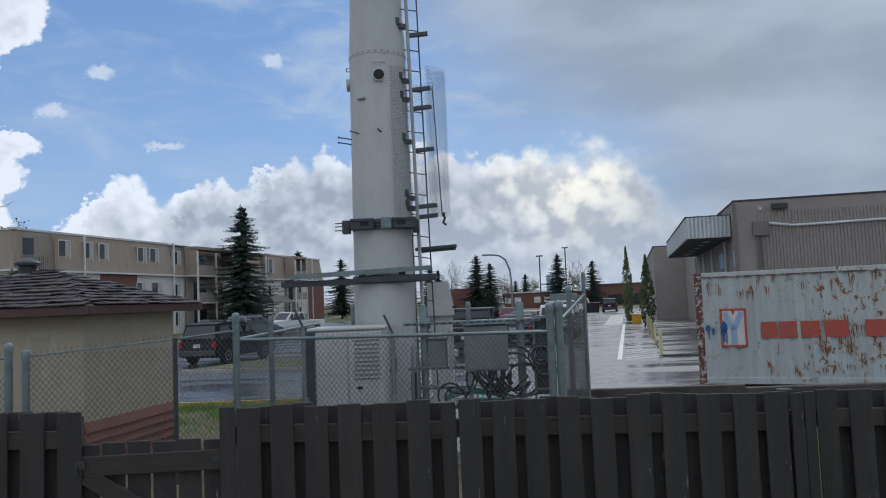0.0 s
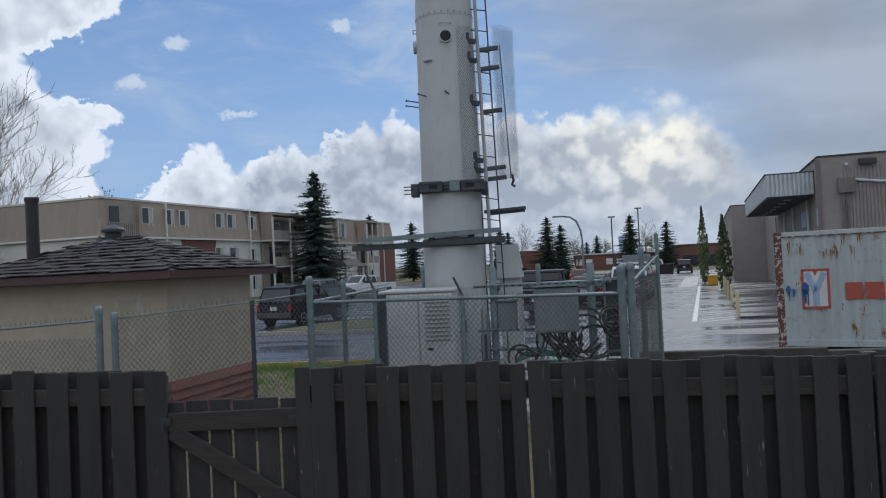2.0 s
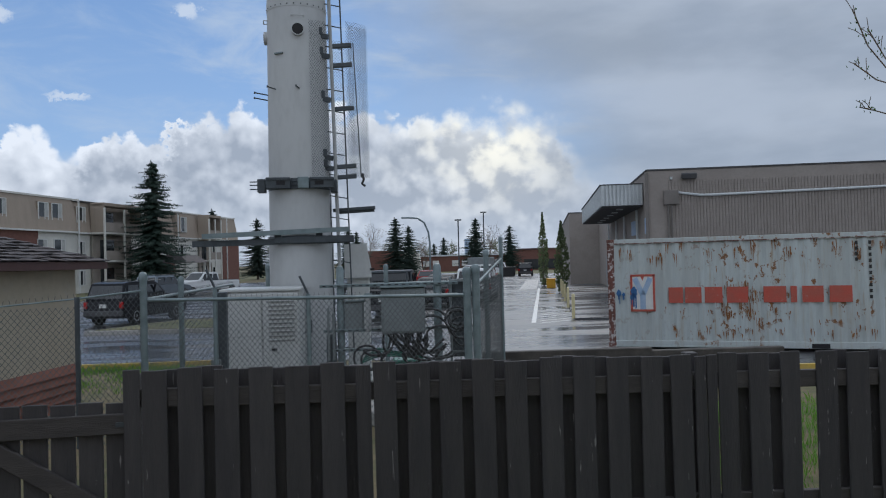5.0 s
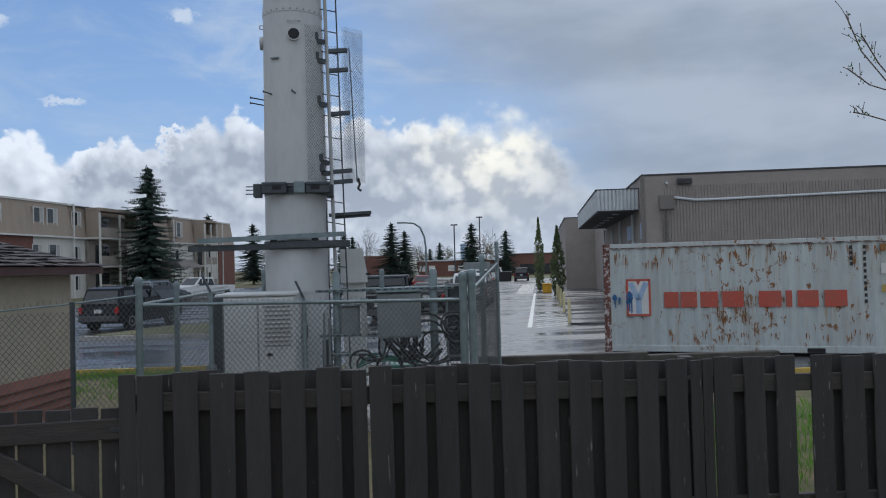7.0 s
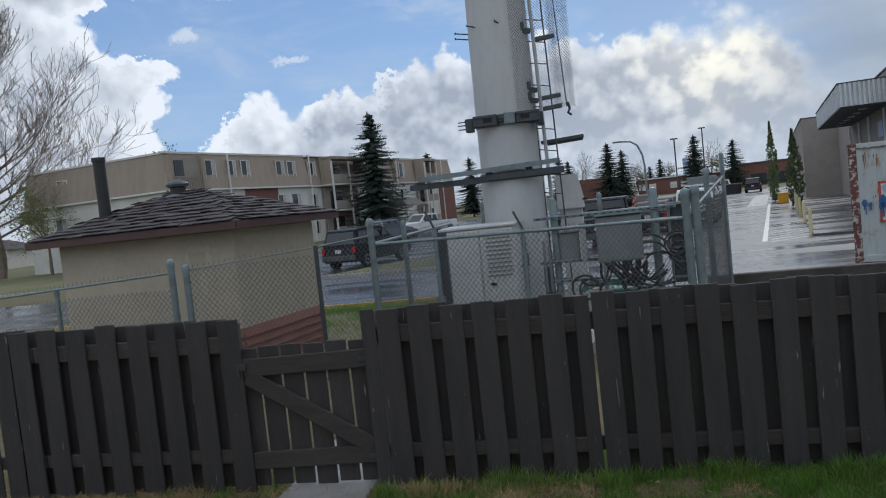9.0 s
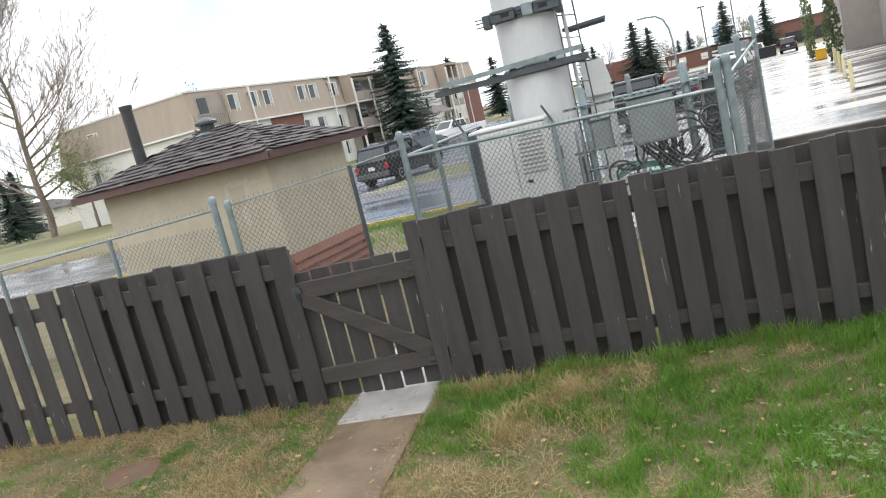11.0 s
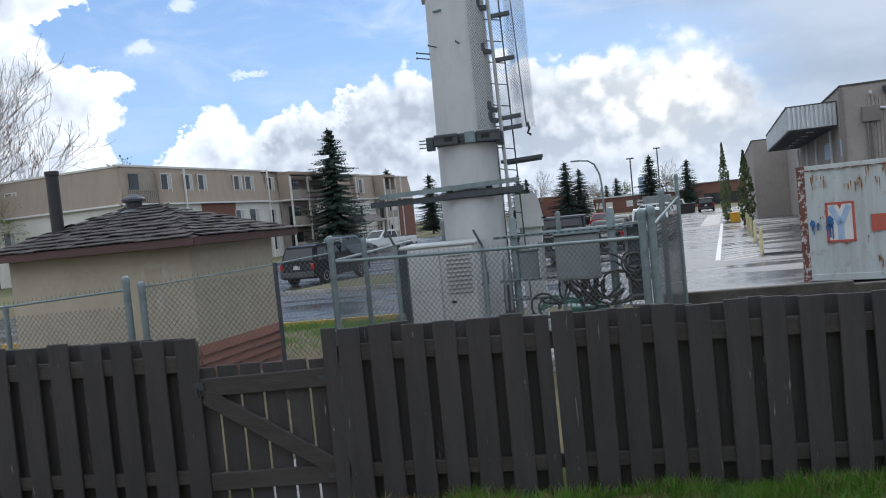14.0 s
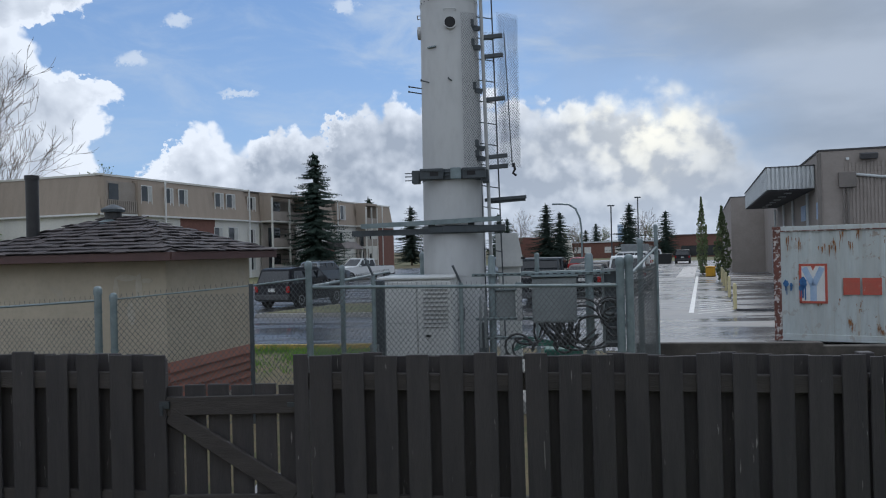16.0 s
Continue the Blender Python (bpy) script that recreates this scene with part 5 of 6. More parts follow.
def make_apartments():
    a = thing("apartment_building", "three-storey apartment block with a tan mansard storey over white stucco", "apartment building", (-31.5, 55.3, 0), 75.3 - 90)
    # local x = out of the facade is +x, y runs away along the facade; end wall faces -y
    Wd, Ln, H = 16.7, 55.0, 8.8
    boxes("wall", M["white"], a, ((-Wd / 2, 19 / 2, 2.9), (Wd, 19.0, 5.8)), label="white stucco wall")
    boxes("wall", M["white"], a, ((-Wd / 2 - 0.5, 28.5, 2.9), (Wd, 19.0, 5.8)))
    boxes("wall", M["white"], a, ((-Wd / 2 - 0.2, 46.5, 2.9), (Wd, 17.0, 5.8)))
    boxes("brick_wall", M["brick"], a, ((-Wd / 2 + 0.03, 11.5, 4.4), (Wd, 4.8, 2.9)), label="brown brick panel")
    boxes("brick_wall", M["brick"], a, ((-Wd / 2 + 0.03, 52.6, 2.9), (Wd, 5.0, 5.8)), label="red brick end bay")
    boxes("brick_wall", M["brick"], a, ((-Wd / 2 - 0.4, 36.5, 1.4), (Wd, 3.4, 2.8)))
    # mansard storey, leaning in
    def mansard(y0, y1, out):
        bm = bmesh.new()
        x0, x1 = -Wd - 0.1, out
        lo = [bm.verts.new(p) for p in ((x0, y0, 5.75), (x1, y0, 5.75), (x1, y1, 5.75), (x0, y1, 5.75))]
        hi = [bm.verts.new(p) for p in ((x0 + 0.3, y0 + 0.55, H), (x1 - 0.55, y0 + 0.55, H), (x1 - 0.55, y1 - 0.1, H), (x0 + 0.3, y1 - 0.1, H))]
        bm.faces.new(lo[::-1]), bm.faces.new(hi)
        for i in range(4):
            j = (i + 1) % 4
            bm.faces.new((lo[i], lo[j], hi[j], hi[i]))
        part("mansard", bm, M["tan"], a, "tan sloping mansard storey")
        boxes("roof_trim", M["white"], a, ((out - 0.55, (y0 + y1) / 2, H + 0.02), (0.16, y1 - y0, 0.16)), ((-Wd / 2, y0 + 0.55, H + 0.02), (Wd, 0.16, 0.16)))
        boxes("soffit", M["frame"], a, ((out + 0.03, (y0 + y1) / 2, 5.74), (0.12, y1 - y0, 0.14)), ((-Wd / 2, y0 - 0.03, 5.74), (Wd, 0.12, 0.14)))
    mansard(-0.25, 19.0, 0.25)
    mansard(19.0, 38.0, -0.25)
    mansard(38.0, 55.0, 0.05)
    slope = math.degrees(math.atan2(0.8, 3.05))
    face = lambda out, y, z: pose(out, y, z, 0, 0, 90)
    # top-storey windows
    for y, wd in ((4.95, 1.1), (7.7, 0.8), (9.5, 1.0), (14.6, 1.1), (16.4, 1.2), (20.6, 1.2), (47.8, 1.2), (39.5, 1.2)):
        out = 0.25 - 0.26 * (7.4 - 5.75) + 0.14 - (0.5 if y > 19 and y < 38 else 0)
        bx = boxes("dormer", M["tan"], a, ((out - 0.42, y, 7.35), (0.9, wd + 0.24, 1.85)))
        window(a, face(out + 0.06, y, 7.35), wd + 0.15, 1.75)
    for y, wd, z, h in ((14.4, 1.2, 4.25, 1.5), (16.7, 1.5, 4.1, 1.9), (20.6, 1.1, 4.25, 1.4), (20.6, 1.1, 1.5, 1.4), (16.4, 1.4, 1.5, 1.4), (5.2, 1.2, 4.25, 1.4), (8.6, 1.2, 4.25, 1.4), (48, 1.2, 4.25, 1.4), (48, 1.2, 1.5, 1.4), (39.5, 1.2, 4.2, 1.4)):
        window(a, face(0.02 - (0.5 if 19 < y < 38 else 0.2 if y >= 38 else 0), y, z), wd, h)
    for x, z in ((-12.0, 7.2), (-12.5, 4.0), (-5, 4.0)):
        window(a, pose(x, -0.02 if z < 5 else 0.12, z, 0, 0, 0), 1.3, 1.3)
    # balcony stacks: recess shade painted as dark panels, with slabs, posts, rail panels
    def balcony(y0, y1, out, levels):
        for z0 in levels:
            zt = z0 + (2.45 if z0 < 5 else 2.2)
            boxes("recess", M["recess"], a, ((out + 0.05, (y0 + y1) / 2, (z0 + zt) / 2), (0.12, y1 - y0, zt - z0)), label="balcony recess, its shade painted as a darker panel")
            boxes("balcony_door", M["glass"], a, ((out + 0.12, y0 + (y1 - y0) * 0.35, z0 + 1.05), (0.05, (y1 - y0) * 0.34, 2.0)))
            b_ = boxes("balcony", M["white"], a, ((out + 0.75, (y0 + y1) / 2, z0 - 0.08), (1.4, y1 - y0 + 0.2, 0.16)))
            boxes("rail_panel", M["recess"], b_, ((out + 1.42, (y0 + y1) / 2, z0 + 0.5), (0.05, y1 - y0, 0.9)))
        for y in (y0, (y0 + y1) / 2, y1):
            boxes("balcony_post", M["white"], a, ((out + 1.42, y, 4.2), (0.16, 0.16, 8.0 if len(levels) > 1 else 0.2)))
        for y in (y0, y1):
            boxes("side_screen", M["tan"], a, ((out + 0.7, y, 7.1), (1.4, 0.15, 2.9)))
        boxes("header", M["tan"], a, ((out + 0.7, (y0 + y1) / 2, 8.55), (1.45, y1 - y0 + 0.15, 0.3)))
    balcony(21.9, 28.6, -0.3, (0.35, 3.1, 5.85))
    balcony(43.3, 46.6, 0.0, (0.35, 3.1, 5.85))
    # corner loggia of the top storey, its shade painted as a flat panel
    boxes("recess", M["recess"], a, ((0.10, 1.9, 7.15), (0.10, 3.4, 2.4)), label="corner loggia, its shade painted as a darker panel")
    boxes("balcony_door", M["glass"], a, ((0.17, 1.2, 7.2), (0.05, 1.0, 1.9)))
    lg = boxes("railing", M["recess"], a, ((0.30, 1.9, 6.85), (0.05, 3.4, 0.05)))
    for i in range(16):
        boxes("baluster", M["recess"], lg, ((0.30, 0.3 + i * 0.21, 6.35), (0.05, 0.13, 0.95)))
    boxes("side_screen", M["tan"], a, ((0.12, 0.12, 7.1), (0.6, 0.25, 2.9)))
    boxes("side_screen", M["tan"], a, ((0.12, 3.75, 7.1), (0.6, 0.35, 2.9)))
    for y in (6.9, 19.1, 38.1, 51.2):
        boxes("downpipe", M["frame"], a, ((0.32 if y < 20 else 0.1, y, 4.4), (0.12, 0.12, 8.6)))
    # entrance porch
    p = boxes("porch_roof", M["shingle"], a, ((1.9, 35.0, 3.2), (4.2, 5.2, 0.9), dict(taper=(0.5, 0.7))), label="dark hipped porch roof")
    for x, y in ((3.7, 32.8), (3.7, 37.2)):
        boxes("porch_post", M["white"], a, ((x, y, 1.4), (0.2, 0.2, 2.8)))
    boxes("roof", M["soffit"], a, ((-Wd / 2, Ln / 2, H - 0.02), (Wd - 1.2, Ln - 1.0, 0.1)))


make_apartments()

# far brick school and low blocks
f = thing("brick_school", "low red brick building with white window band", "school building", (22, 160, 0), -6)
boxes("wall", M["brick"], f, ((0, 0, 1.6), (46, 10, 3.2)))
boxes("roof", M["metal_white"], f, ((0, 0, 3.28), (46.6, 10.6, 0.25)))
for i in range(22):
    if i % 3 < 2:
        boxes("window", M["frame"], f, ((-21 + i * 2, -5.02, 1.7), (1.3, 0.08, 1.2)))
f = thing("brick_hall", "tall red-brown brick hall with a white gable", "hall", (3.0, 150, 0), -6)
boxes("wall", M["brick"], f, ((0, 0, 2.2), (9, 12, 4.4)))
boxes("gable_panel", M["white"], f, ((6.4, -3, 1.9), (4, 6, 3.8), dict(taper=(0.7, 1))))
f = thing("brick_store", "red-brown brick store at the end of the lot", "store", (40, 150, 0), -8)
boxes("wall", M["brick"], f, ((0, 0, 2.0), (22, 12, 4.0)))
boxes("roof_trim", M["fascia"], f, ((0, 0, 4.1), (22.3, 12.3, 0.3)))
boxes("shopfront", M["glass"], f, ((-4, -6.05, 1.2), (9, 0.1, 1.9)))
f = thing("bungalow", "pale bungalow with a grey roof behind trees", "house", (-85, 95, 0), 10)
boxes("wall", M["aged"], f, ((0, 0, 1.4), (14, 9, 2.8)))
boxes("roof", M["shingle"], f, ((0, 0, 3.4), (15, 10, 1.4), dict(taper=(0.6, 0.1))))
f = thing("office_tower", "distant blue-grey high-rise on the skyline", "high-rise", (285, 2100, 0))
boxes("wall", M["paleblue"], f, ((0, 0, 30), (14, 14, 64)))


# ---- vehicles ----
def car(name, label, loc, rz, paint, kind="suv", group="parked cars"):
    L, W, H = dict(suv=(4.55, 1.82, 1.72), sedan=(4.6, 1.8, 1.45), pickup=(5.7, 2.0, 1.9), van=(5.0, 1.95, 1.8), truck=(5.6, 1.98, 1.82))[kind]
    c = thing(name, label, "pickup truck" if kind in ("pickup", "truck") else "minivan" if kind == "van" else "car", (*loc, 0.0), rz, group)
    # side profiles in (length, height), front at +
    if kind in ("suv", "van"):
        body = [(-L / 2, 0.42), (-L / 2 + 0.04, 0.95), (-L / 2 + 0.10, 1.02), (L / 2 - 1.25, 1.04), (L / 2 - 0.12, 0.90), (L / 2, 0.72), (L / 2 - 0.02, 0.32), (-L / 2 + 0.2, 0.30)]
        cab = [(-L / 2 + 0.10, 1.0), (-L / 2 + 0.34, H - 0.06), (-L / 2 + 0.7, H), (L / 2 - 2.15, H - 0.02), (L / 2 - 1.25, 1.02)]
    elif kind == "sedan":
        body = [(-L / 2, 0.45), (-L / 2 + 0.05, 0.92), (L / 2 - 1.1, 0.95), (L / 2 - 0.1, 0.78), (L / 2, 0.6), (L / 2 - 0.05, 0.28), (-L / 2 + 0.1, 0.28)]
        cab = [(-L / 2 + 0.55, 0.92), (-L / 2 + 1.2, H - 0.02), (0.35, H), (L / 2 - 1.15, 0.94)]
    else:
        body = [(-L / 2, 0.55), (-L / 2, 1.12), (L / 2 - 1.5, 1.14), (L / 2 - 0.1, 1.08), (L / 2, 0.9), (L / 2, 0.42), (-L / 2 + 0.2, 0.45)]
        cab = [(-0.75, 1.1), (-0.65, H - 0.03), (0.6, H), (L / 2 - 1.45, 1.12)]
    turn = pose(0, 0, 0, 0, 0, 90)
    bm = bmesh.new()
    prism(bm, body, W, turn @ Matrix.Translation((0, -W / 2, 0)))
    bmesh.ops.bevel(bm, geom=list(bm.edges), offset=0.05, segments=2, affect="EDGES")
    part("body", bm, M[paint], c, smooth=True)
    bm = bmesh.new()
    inset = 0.14
    m = turn
    lo = [bm.verts.new(m @ Vector((x, s * (W / 2 - (0.03 if i in (0, len(cab) - 1) else inset)), z))) for s in (-1, 1) for i, (x, z) in enumerate(cab)]
    n = len(cab)
    bm.faces.new(lo[:n]), bm.faces.new(lo[n:][::-1])
    for i in range(n):
        j = (i + 1) % n
        bm.faces.new((lo[j], lo[i], lo[n + i], lo[n + j]))
    bmesh.ops.bevel(bm, geom=list(bm.edges), offset=0.035, segments=2, affect="EDGES")
    part("cabin", bm, M[paint], c, smooth=True)
    # glass: side windows, windscreen, rear window
    x0, x1, zt = cab[0][0], cab[-1][0], H - 0.14
    zb = cab[0][1] + 0.05
    for s in (-1, 1):
        bm = bmesh.new()
        a0 = cab[1][0] + 0.10
        a1 = cab[-2][0] + 0.05
        poly = [(a0 - (0.12 if kind != "sedan" else 0.35), zb), (a0 + 0.05, zt), (a1, zt), (x1 - 0.28, zb)]
        k = (W / 2 - 0.03), (W / 2 - inset)
        vs = [bm.verts.new(turn @ Vector((x, s * ((k[0] + (k[1] - k[0]) * (z - cab[0][1]) / (H - cab[0][1])) + 0.006), z))) for x, z in poly]
        vs2 = [bm.verts.new(turn @ Vector((x, s * ((k[0] + (k[1] - k[0]) * (z - cab[0][1]) / (H - cab[0][1])) - 0.02), z))) for x, z in poly]
        bm.faces.new(vs), bm.faces.new(vs2[::-1])
        for i in range(4):
            bm.faces.new((vs[i], vs[(i + 1) % 4], vs2[(i + 1) % 4], vs2[i]))
        g = part("side_window", bm, M["carglass"], c)
        for f_ in (0.36, 0.68):
            xx = poly[0][0] + (poly[3][0] - poly[0][0]) * f_
            boxes("pillar", M[paint], g, ((-s * (W / 2 - 0.07), xx, (zb + zt) / 2), (0.05, 0.07, zt - zb), dict(ry=-s * 12)))
        mirror = boxes("wing_mirror", M[paint], c, ((s * (W / 2 + 0.08), x1 - 0.35, zb + 0.05), (0.16, 0.09, 0.13), dict(bevel=0.02)))
    for name_, (pa, pb) in (("windscreen", (cab[-1], cab[-2])), ("rear_window", (cab[0], cab[1]))):
        A, B = Vector((pa[0], 0, pa[1])), Vector((pb[0], 0, pb[1]))
        d = (B - A)
        out = Vector((d.z, 0, -d.x)).normalized() * (1 if name_ == "windscreen" else -1) * 0.012
        bm = bmesh.new()
        vs = []
        for t_, wd in ((0.12, W / 2 - 0.14), (0.88, W / 2 - 0.24)):
            p = A + d * t_ + out
            vs.append([turn @ Vector((p.x, s * wd, p.z)) for s in (-1, 1)])
        q = [bm.verts.new(v) for v in (vs[0][0], vs[0][1], vs[1][1], vs[1][0])]
        q2 = [bm.verts.new(v - turn.to_3x3() @ out * 2) for v in (vs[0][0], vs[0][1], vs[1][1], vs[1][0])]
        bm.faces.new(q), bm.faces.new(q2[::-1])
        for i in range(4):
            bm.faces.new((q[i], q[(i + 1) % 4], q2[(i + 1) % 4], q2[i]))
        part(name_, bm, M["carglass"], c)
    # lights, bumpers, plate
    hz = body[1][1] - 0.12
    for s in (-1, 1):
        boxes("taillight", M["taillight"], c, ((s * (W / 2 - 0.12), -L / 2 + 0.03, hz), (0.15, 0.10, 0.26), dict(bevel=0.02)), label="red tail light")
        boxes("headlight", M["headlight"], c, ((s * (W / 2 - 0.2), L / 2 - 0.10, 0.78 if kind != "truck" else 0.95), (0.34, 0.16, 0.16), dict(bevel=0.02)), label="clear headlight")
    boxes("bumper", M["soffit"] if kind != "sedan" else M[paint], c, ((0, -L / 2 + 0.02, 0.50), (W - 0.1, 0.18, 0.24), dict(bevel=0.04)), label="rear bumper")
    boxes("bumper", M["soffit"], c, ((0, L / 2 - 0.04, 0.46), (W - 0.1, 0.16, 0.22), dict(bevel=0.04)), label="front bumper")
    boxes("grille", M["black"], c, ((0, L / 2 - 0.01, 0.74 if kind != "truck" else 0.9), (W - 0.75, 0.06, 0.20), dict(bevel=0.01)))
    boxes("number_plate", M["plate"], c, ((0, -L / 2 - 0.012, 0.80), (0.32, 0.02, 0.15)), label="pale number plate")
    if kind == "suv":
        for s in (-1, 1):
            boxes("roof_rail", M["dsteel"], c, ((s * (W / 2 - 0.2), -0.35, H + 0.03), (0.035, 1.9, 0.03), dict(bevel=0.008)))
    if kind in ("truck", "pickup"):
        # closed body; a black slab paints the dark of the load bed
        boxes("bed", M["black"], c, ((0, -L / 4 - 0.45, 1.13), (W - 0.25, L / 2 - 0.95, 0.05)))
        if kind == "pickup":
            for y in (-0.9, -2.4):
                boxes("rack_bar", M["dsteel"], c, ((0, y, 1.85), (W - 0.1, 0.06, 0.05)), ((-W / 2 + 0.1, y, 1.48), (0.05, 0.05, 0.75)), ((W / 2 - 0.1, y, 1.48), (0.05, 0.05, 0.75)))
    for s in (-1, 1):
        for y in (-L / 2 + 0.85, L / 2 - 0.88):
            r = 0.36 if kind in ("suv", "truck", "pickup") else 0.32
            bm = bmesh.new()
            lathe(bm, [(r * 0.62, -0.10), (r * 0.94, -0.11), (r, -0.07), (r, 0.07), (r * 0.94, 0.11), (r * 0.62, 0.10)], 20)
            bmesh.ops.transform(bm, matrix=pose(s * (W / 2 - 0.10), y, r, 0, 90, 0), verts=bm.verts)
            tyre = part("tyre", bm, M["tyre"], c, smooth=True)
            bm = bmesh.new()
            lathe(bm, [(r * 0.60, 0.06), (r * 0.60, 0.105), (r * 0.2, 0.09), (r * 0.1, 0.11)], 14)
            bmesh.ops.transform(bm, matrix=pose(s * (W / 2 - 0.10), y, r, 0, 90 * s, 0), verts=bm.verts)
            part("rim", bm, M["rim"], tyre)
    return c


car("parked_suv", "dark charcoal sport utility vehicle parked on wet asphalt", (-9.5, 33.1), -18, "suv")
car("parked_suv", "grey-blue sport utility vehicle parked near the apartments", (-14.7, 57.5), -20, "silver")
car("pickup_truck", "white pickup truck parked facing the lane", (-13.0, 63.5), 140, "carwhite", "truck")
car("pickup_truck", "dark pickup truck with a ladder rack in the parking row", (1.1, 32.0), LOT + 4, "suv", "pickup")
car("parked_car", "dark hatchback in the parking row", (3.5, 37.5), LOT, "suv", "sedan")
car("parked_car", "grey sedan in the parking row", (5.4, 47.0), LOT, "silver", "sedan")
car("parked_car", "white minivan in the parking row", (6.2, 42.0), LOT, "carwhite", "van")
car("parked_car", "dark car in the parking row", (4.6, 44.5), LOT, "suv", "sedan")
car("parked_car", "silver sport utility vehicle in the far row", (-0.5, 57.0), LOT, "silver", "suv")
car("parked_car", "white car in the far row", (2.6, 60.0), LOT, "carwhite", "sedan")
car("parked_car", "bright red sedan in the far row", (5.6, 66.0), LOT, "carred", "sedan")
car("parked_car", "white van in the far row", (10.0, 72.0), LOT + 90, "carwhite", "van")
car("parked_car", "dark car in the far row", (8.2, 58.0), LOT, "suv", "sedan")
car("parked_suv", "dark blue vehicle at the end of the lot", (20.7, 97.0), LOT, "suv")
car("parked_car", "white van near the end of the lot", (18.6, 112.0), LOT + 90, "carwhite", "van")
car("parked_car", "pale sedan beside the far lawn", (-72, 80), 100, "silver", "sedan")
car("parked_car", "dark red sedan beside the far lawn", (-77, 77), 100, "carred", "sedan")

pl = thing("planter", "large black planter at the end of the lot", "planter", (18.4, 97.5, 0), LOT)
boxes("tub", M["planter"], pl, ((0, 0, 0.6), (1.9, 1.9, 1.2), dict(taper=(1.1, 1.1), bevel=0.05)))
boxes("rim", M["planter"], pl, ((0, 0, 1.18), (2.2, 2.2, 0.12), dict(bevel=0.03)))
tr = thing("parked_trailer", "grey box trailer far behind the compound", "trailer", (12.3, 80.0, 0), LOT)
boxes("body", M["box"], tr, ((0, 0, 1.5), (2.4, 5.5, 2.0), dict(bevel=0.05)))
boxes("chassis", M["black"], tr, ((0, 0, 0.4), (2.0, 5.0, 0.2)))
for y in (-1, 0):
    boxes("wheel", M["tyre"], tr, ((0, y, 0.32), (2.2, 0.62, 0.62), dict(bevel=0.15)))


def street_lamp(loc, h, reach, label):
    s = thing("street_lamp", label, "street lamp", (*loc, 0))
    pts = [(0, 0, 0), (0, 0, h * 0.62)]
    if reach:
        pts += [(-reach * 0.06, 0, h * 0.78), (-reach * 0.25, 0, h * 0.92), (-reach * 0.55, 0, h * 0.985), (-reach, 0, h)]
    else:
        pts += [(0, 0, h)]
    tube_part("pole", pts, 0.085, M["steel"] if reach else M["dsteel"], s)
    if reach:
        boxes("lamp_head", M["steel"], s, ((-reach - 0.3, 0, h - 0.02), (0.8, 0.3, 0.14), dict(bevel=0.04)))
    else:
        for d in (-0.35, 0.35):
            boxes("lamp_head", M["dsteel"], s, ((d * 0.8, 0, h - 0.1), (0.36, 0.25, 0.18), dict(bevel=0.05)))
    boxes("base", M["conc"], s, ((0, 0, 0.3), (0.5, 0.5, 0.6), dict(bevel=0.05)))


street_lamp((6.0, 70), 6.3, 1.9, "curved grey steel street lamp over the lot")
street_lamp((12.4, 100), 7.7, 0, "straight dark lamp post with two heads")
street_lamp((17.4, 110), 9.3, 0, "tall lamp post above the far lot")


# ---- trees ----
def spruce(name, label, loc, h, r, seed, dense=1.0, rz=0):
    t = thing(name, label, "tree", loc, rz, "spruce trees")
    rnd = random.Random(seed)
    bm = bmesh.new()
    tube(bm, [(0, 0, -0.2), (0.03, 0, h * 0.5), (0, 0, h * 0.98)], 0.022 * h, 7, r2=0.01)
    part("trunk", bm, M["bark"], t)
    vs, fs = [], []
    z = h * 0.10
    while z < h * 0.97:
        k = 1 - z / h
        nb = max(int((5 + 6 * k) * dense), 4)
        a0 = rnd.random() * 6.28
        tier = rnd.uniform(0.82, 1.12)
        for i in range(nb):
            a = a0 + 6.283 * i / nb + rnd.uniform(-0.3, 0.3)
            ln = max(r * (k ** 0.62) * tier * rnd.uniform(0.55, 1.18), 0.03 * h)
            zj = z + h * rnd.uniform(-0.012, 0.012)
            sag = rnd.uniform(0.35, 0.6) * (0.35 + 0.65 * k)
            d = Vector((math.cos(a), math.sin(a), 0))
            side = Vector((-d.y, d.x, 0))
            n = max(int(ln / (h * 0.013)), 3)
            for q in range(n):
                s = (q + 0.5) / n
                p = d * ln * s + Vector((0, 0, zj + ln * (0.10 - sag * s + 0.5 * sag * s ** 3)))
                w_ = h * 0.0135 * (1.25 - 0.7 * s)
                for _ in range(4):
                    o = side * rnd.uniform(-1, 1) * w_ * 1.5
                    drop = Vector((0, 0, -w_ * rnd.uniform(0.6, 2.4)))
                    tip = p + o * 1.3 + d * w_ * rnd.uniform(0.2, 1.6) + drop
                    kk = len(vs)
                    vs += [p + o * 0.2, p + o + side * w_ * 0.45 + drop * 0.3, tip, p + o - side * w_ * 0.45 + drop * 0.5]
                    fs += [(kk, kk + 1, kk + 2), (kk, kk + 2, kk + 3)]
        z += h * rnd.uniform(0.026, 0.044)
    for top in range(2):
        for q in range(26):
            s = q / 26
            p = Vector(((0.014 * h * s) * (1 if top else -1), 0, h * (0.90 + (0.10 - 0.03 * top) * s)))
            for _ in range(3):
                a = rnd.random() * 6.283
                d = Vector((math.cos(a), math.sin(a), 0)) * h * (0.026 * (1.1 - s))
                kk = len(vs)
                vs += [p, p + d + Vector((0, 0, h * 0.004)), p + d * 1.1 - Vector((0, 0, h * 0.008))]
                fs.append((kk, kk + 1, kk + 2))
    kk = len(vs)
    raw("crown", vs, fs, M["needles"], t)
    return t


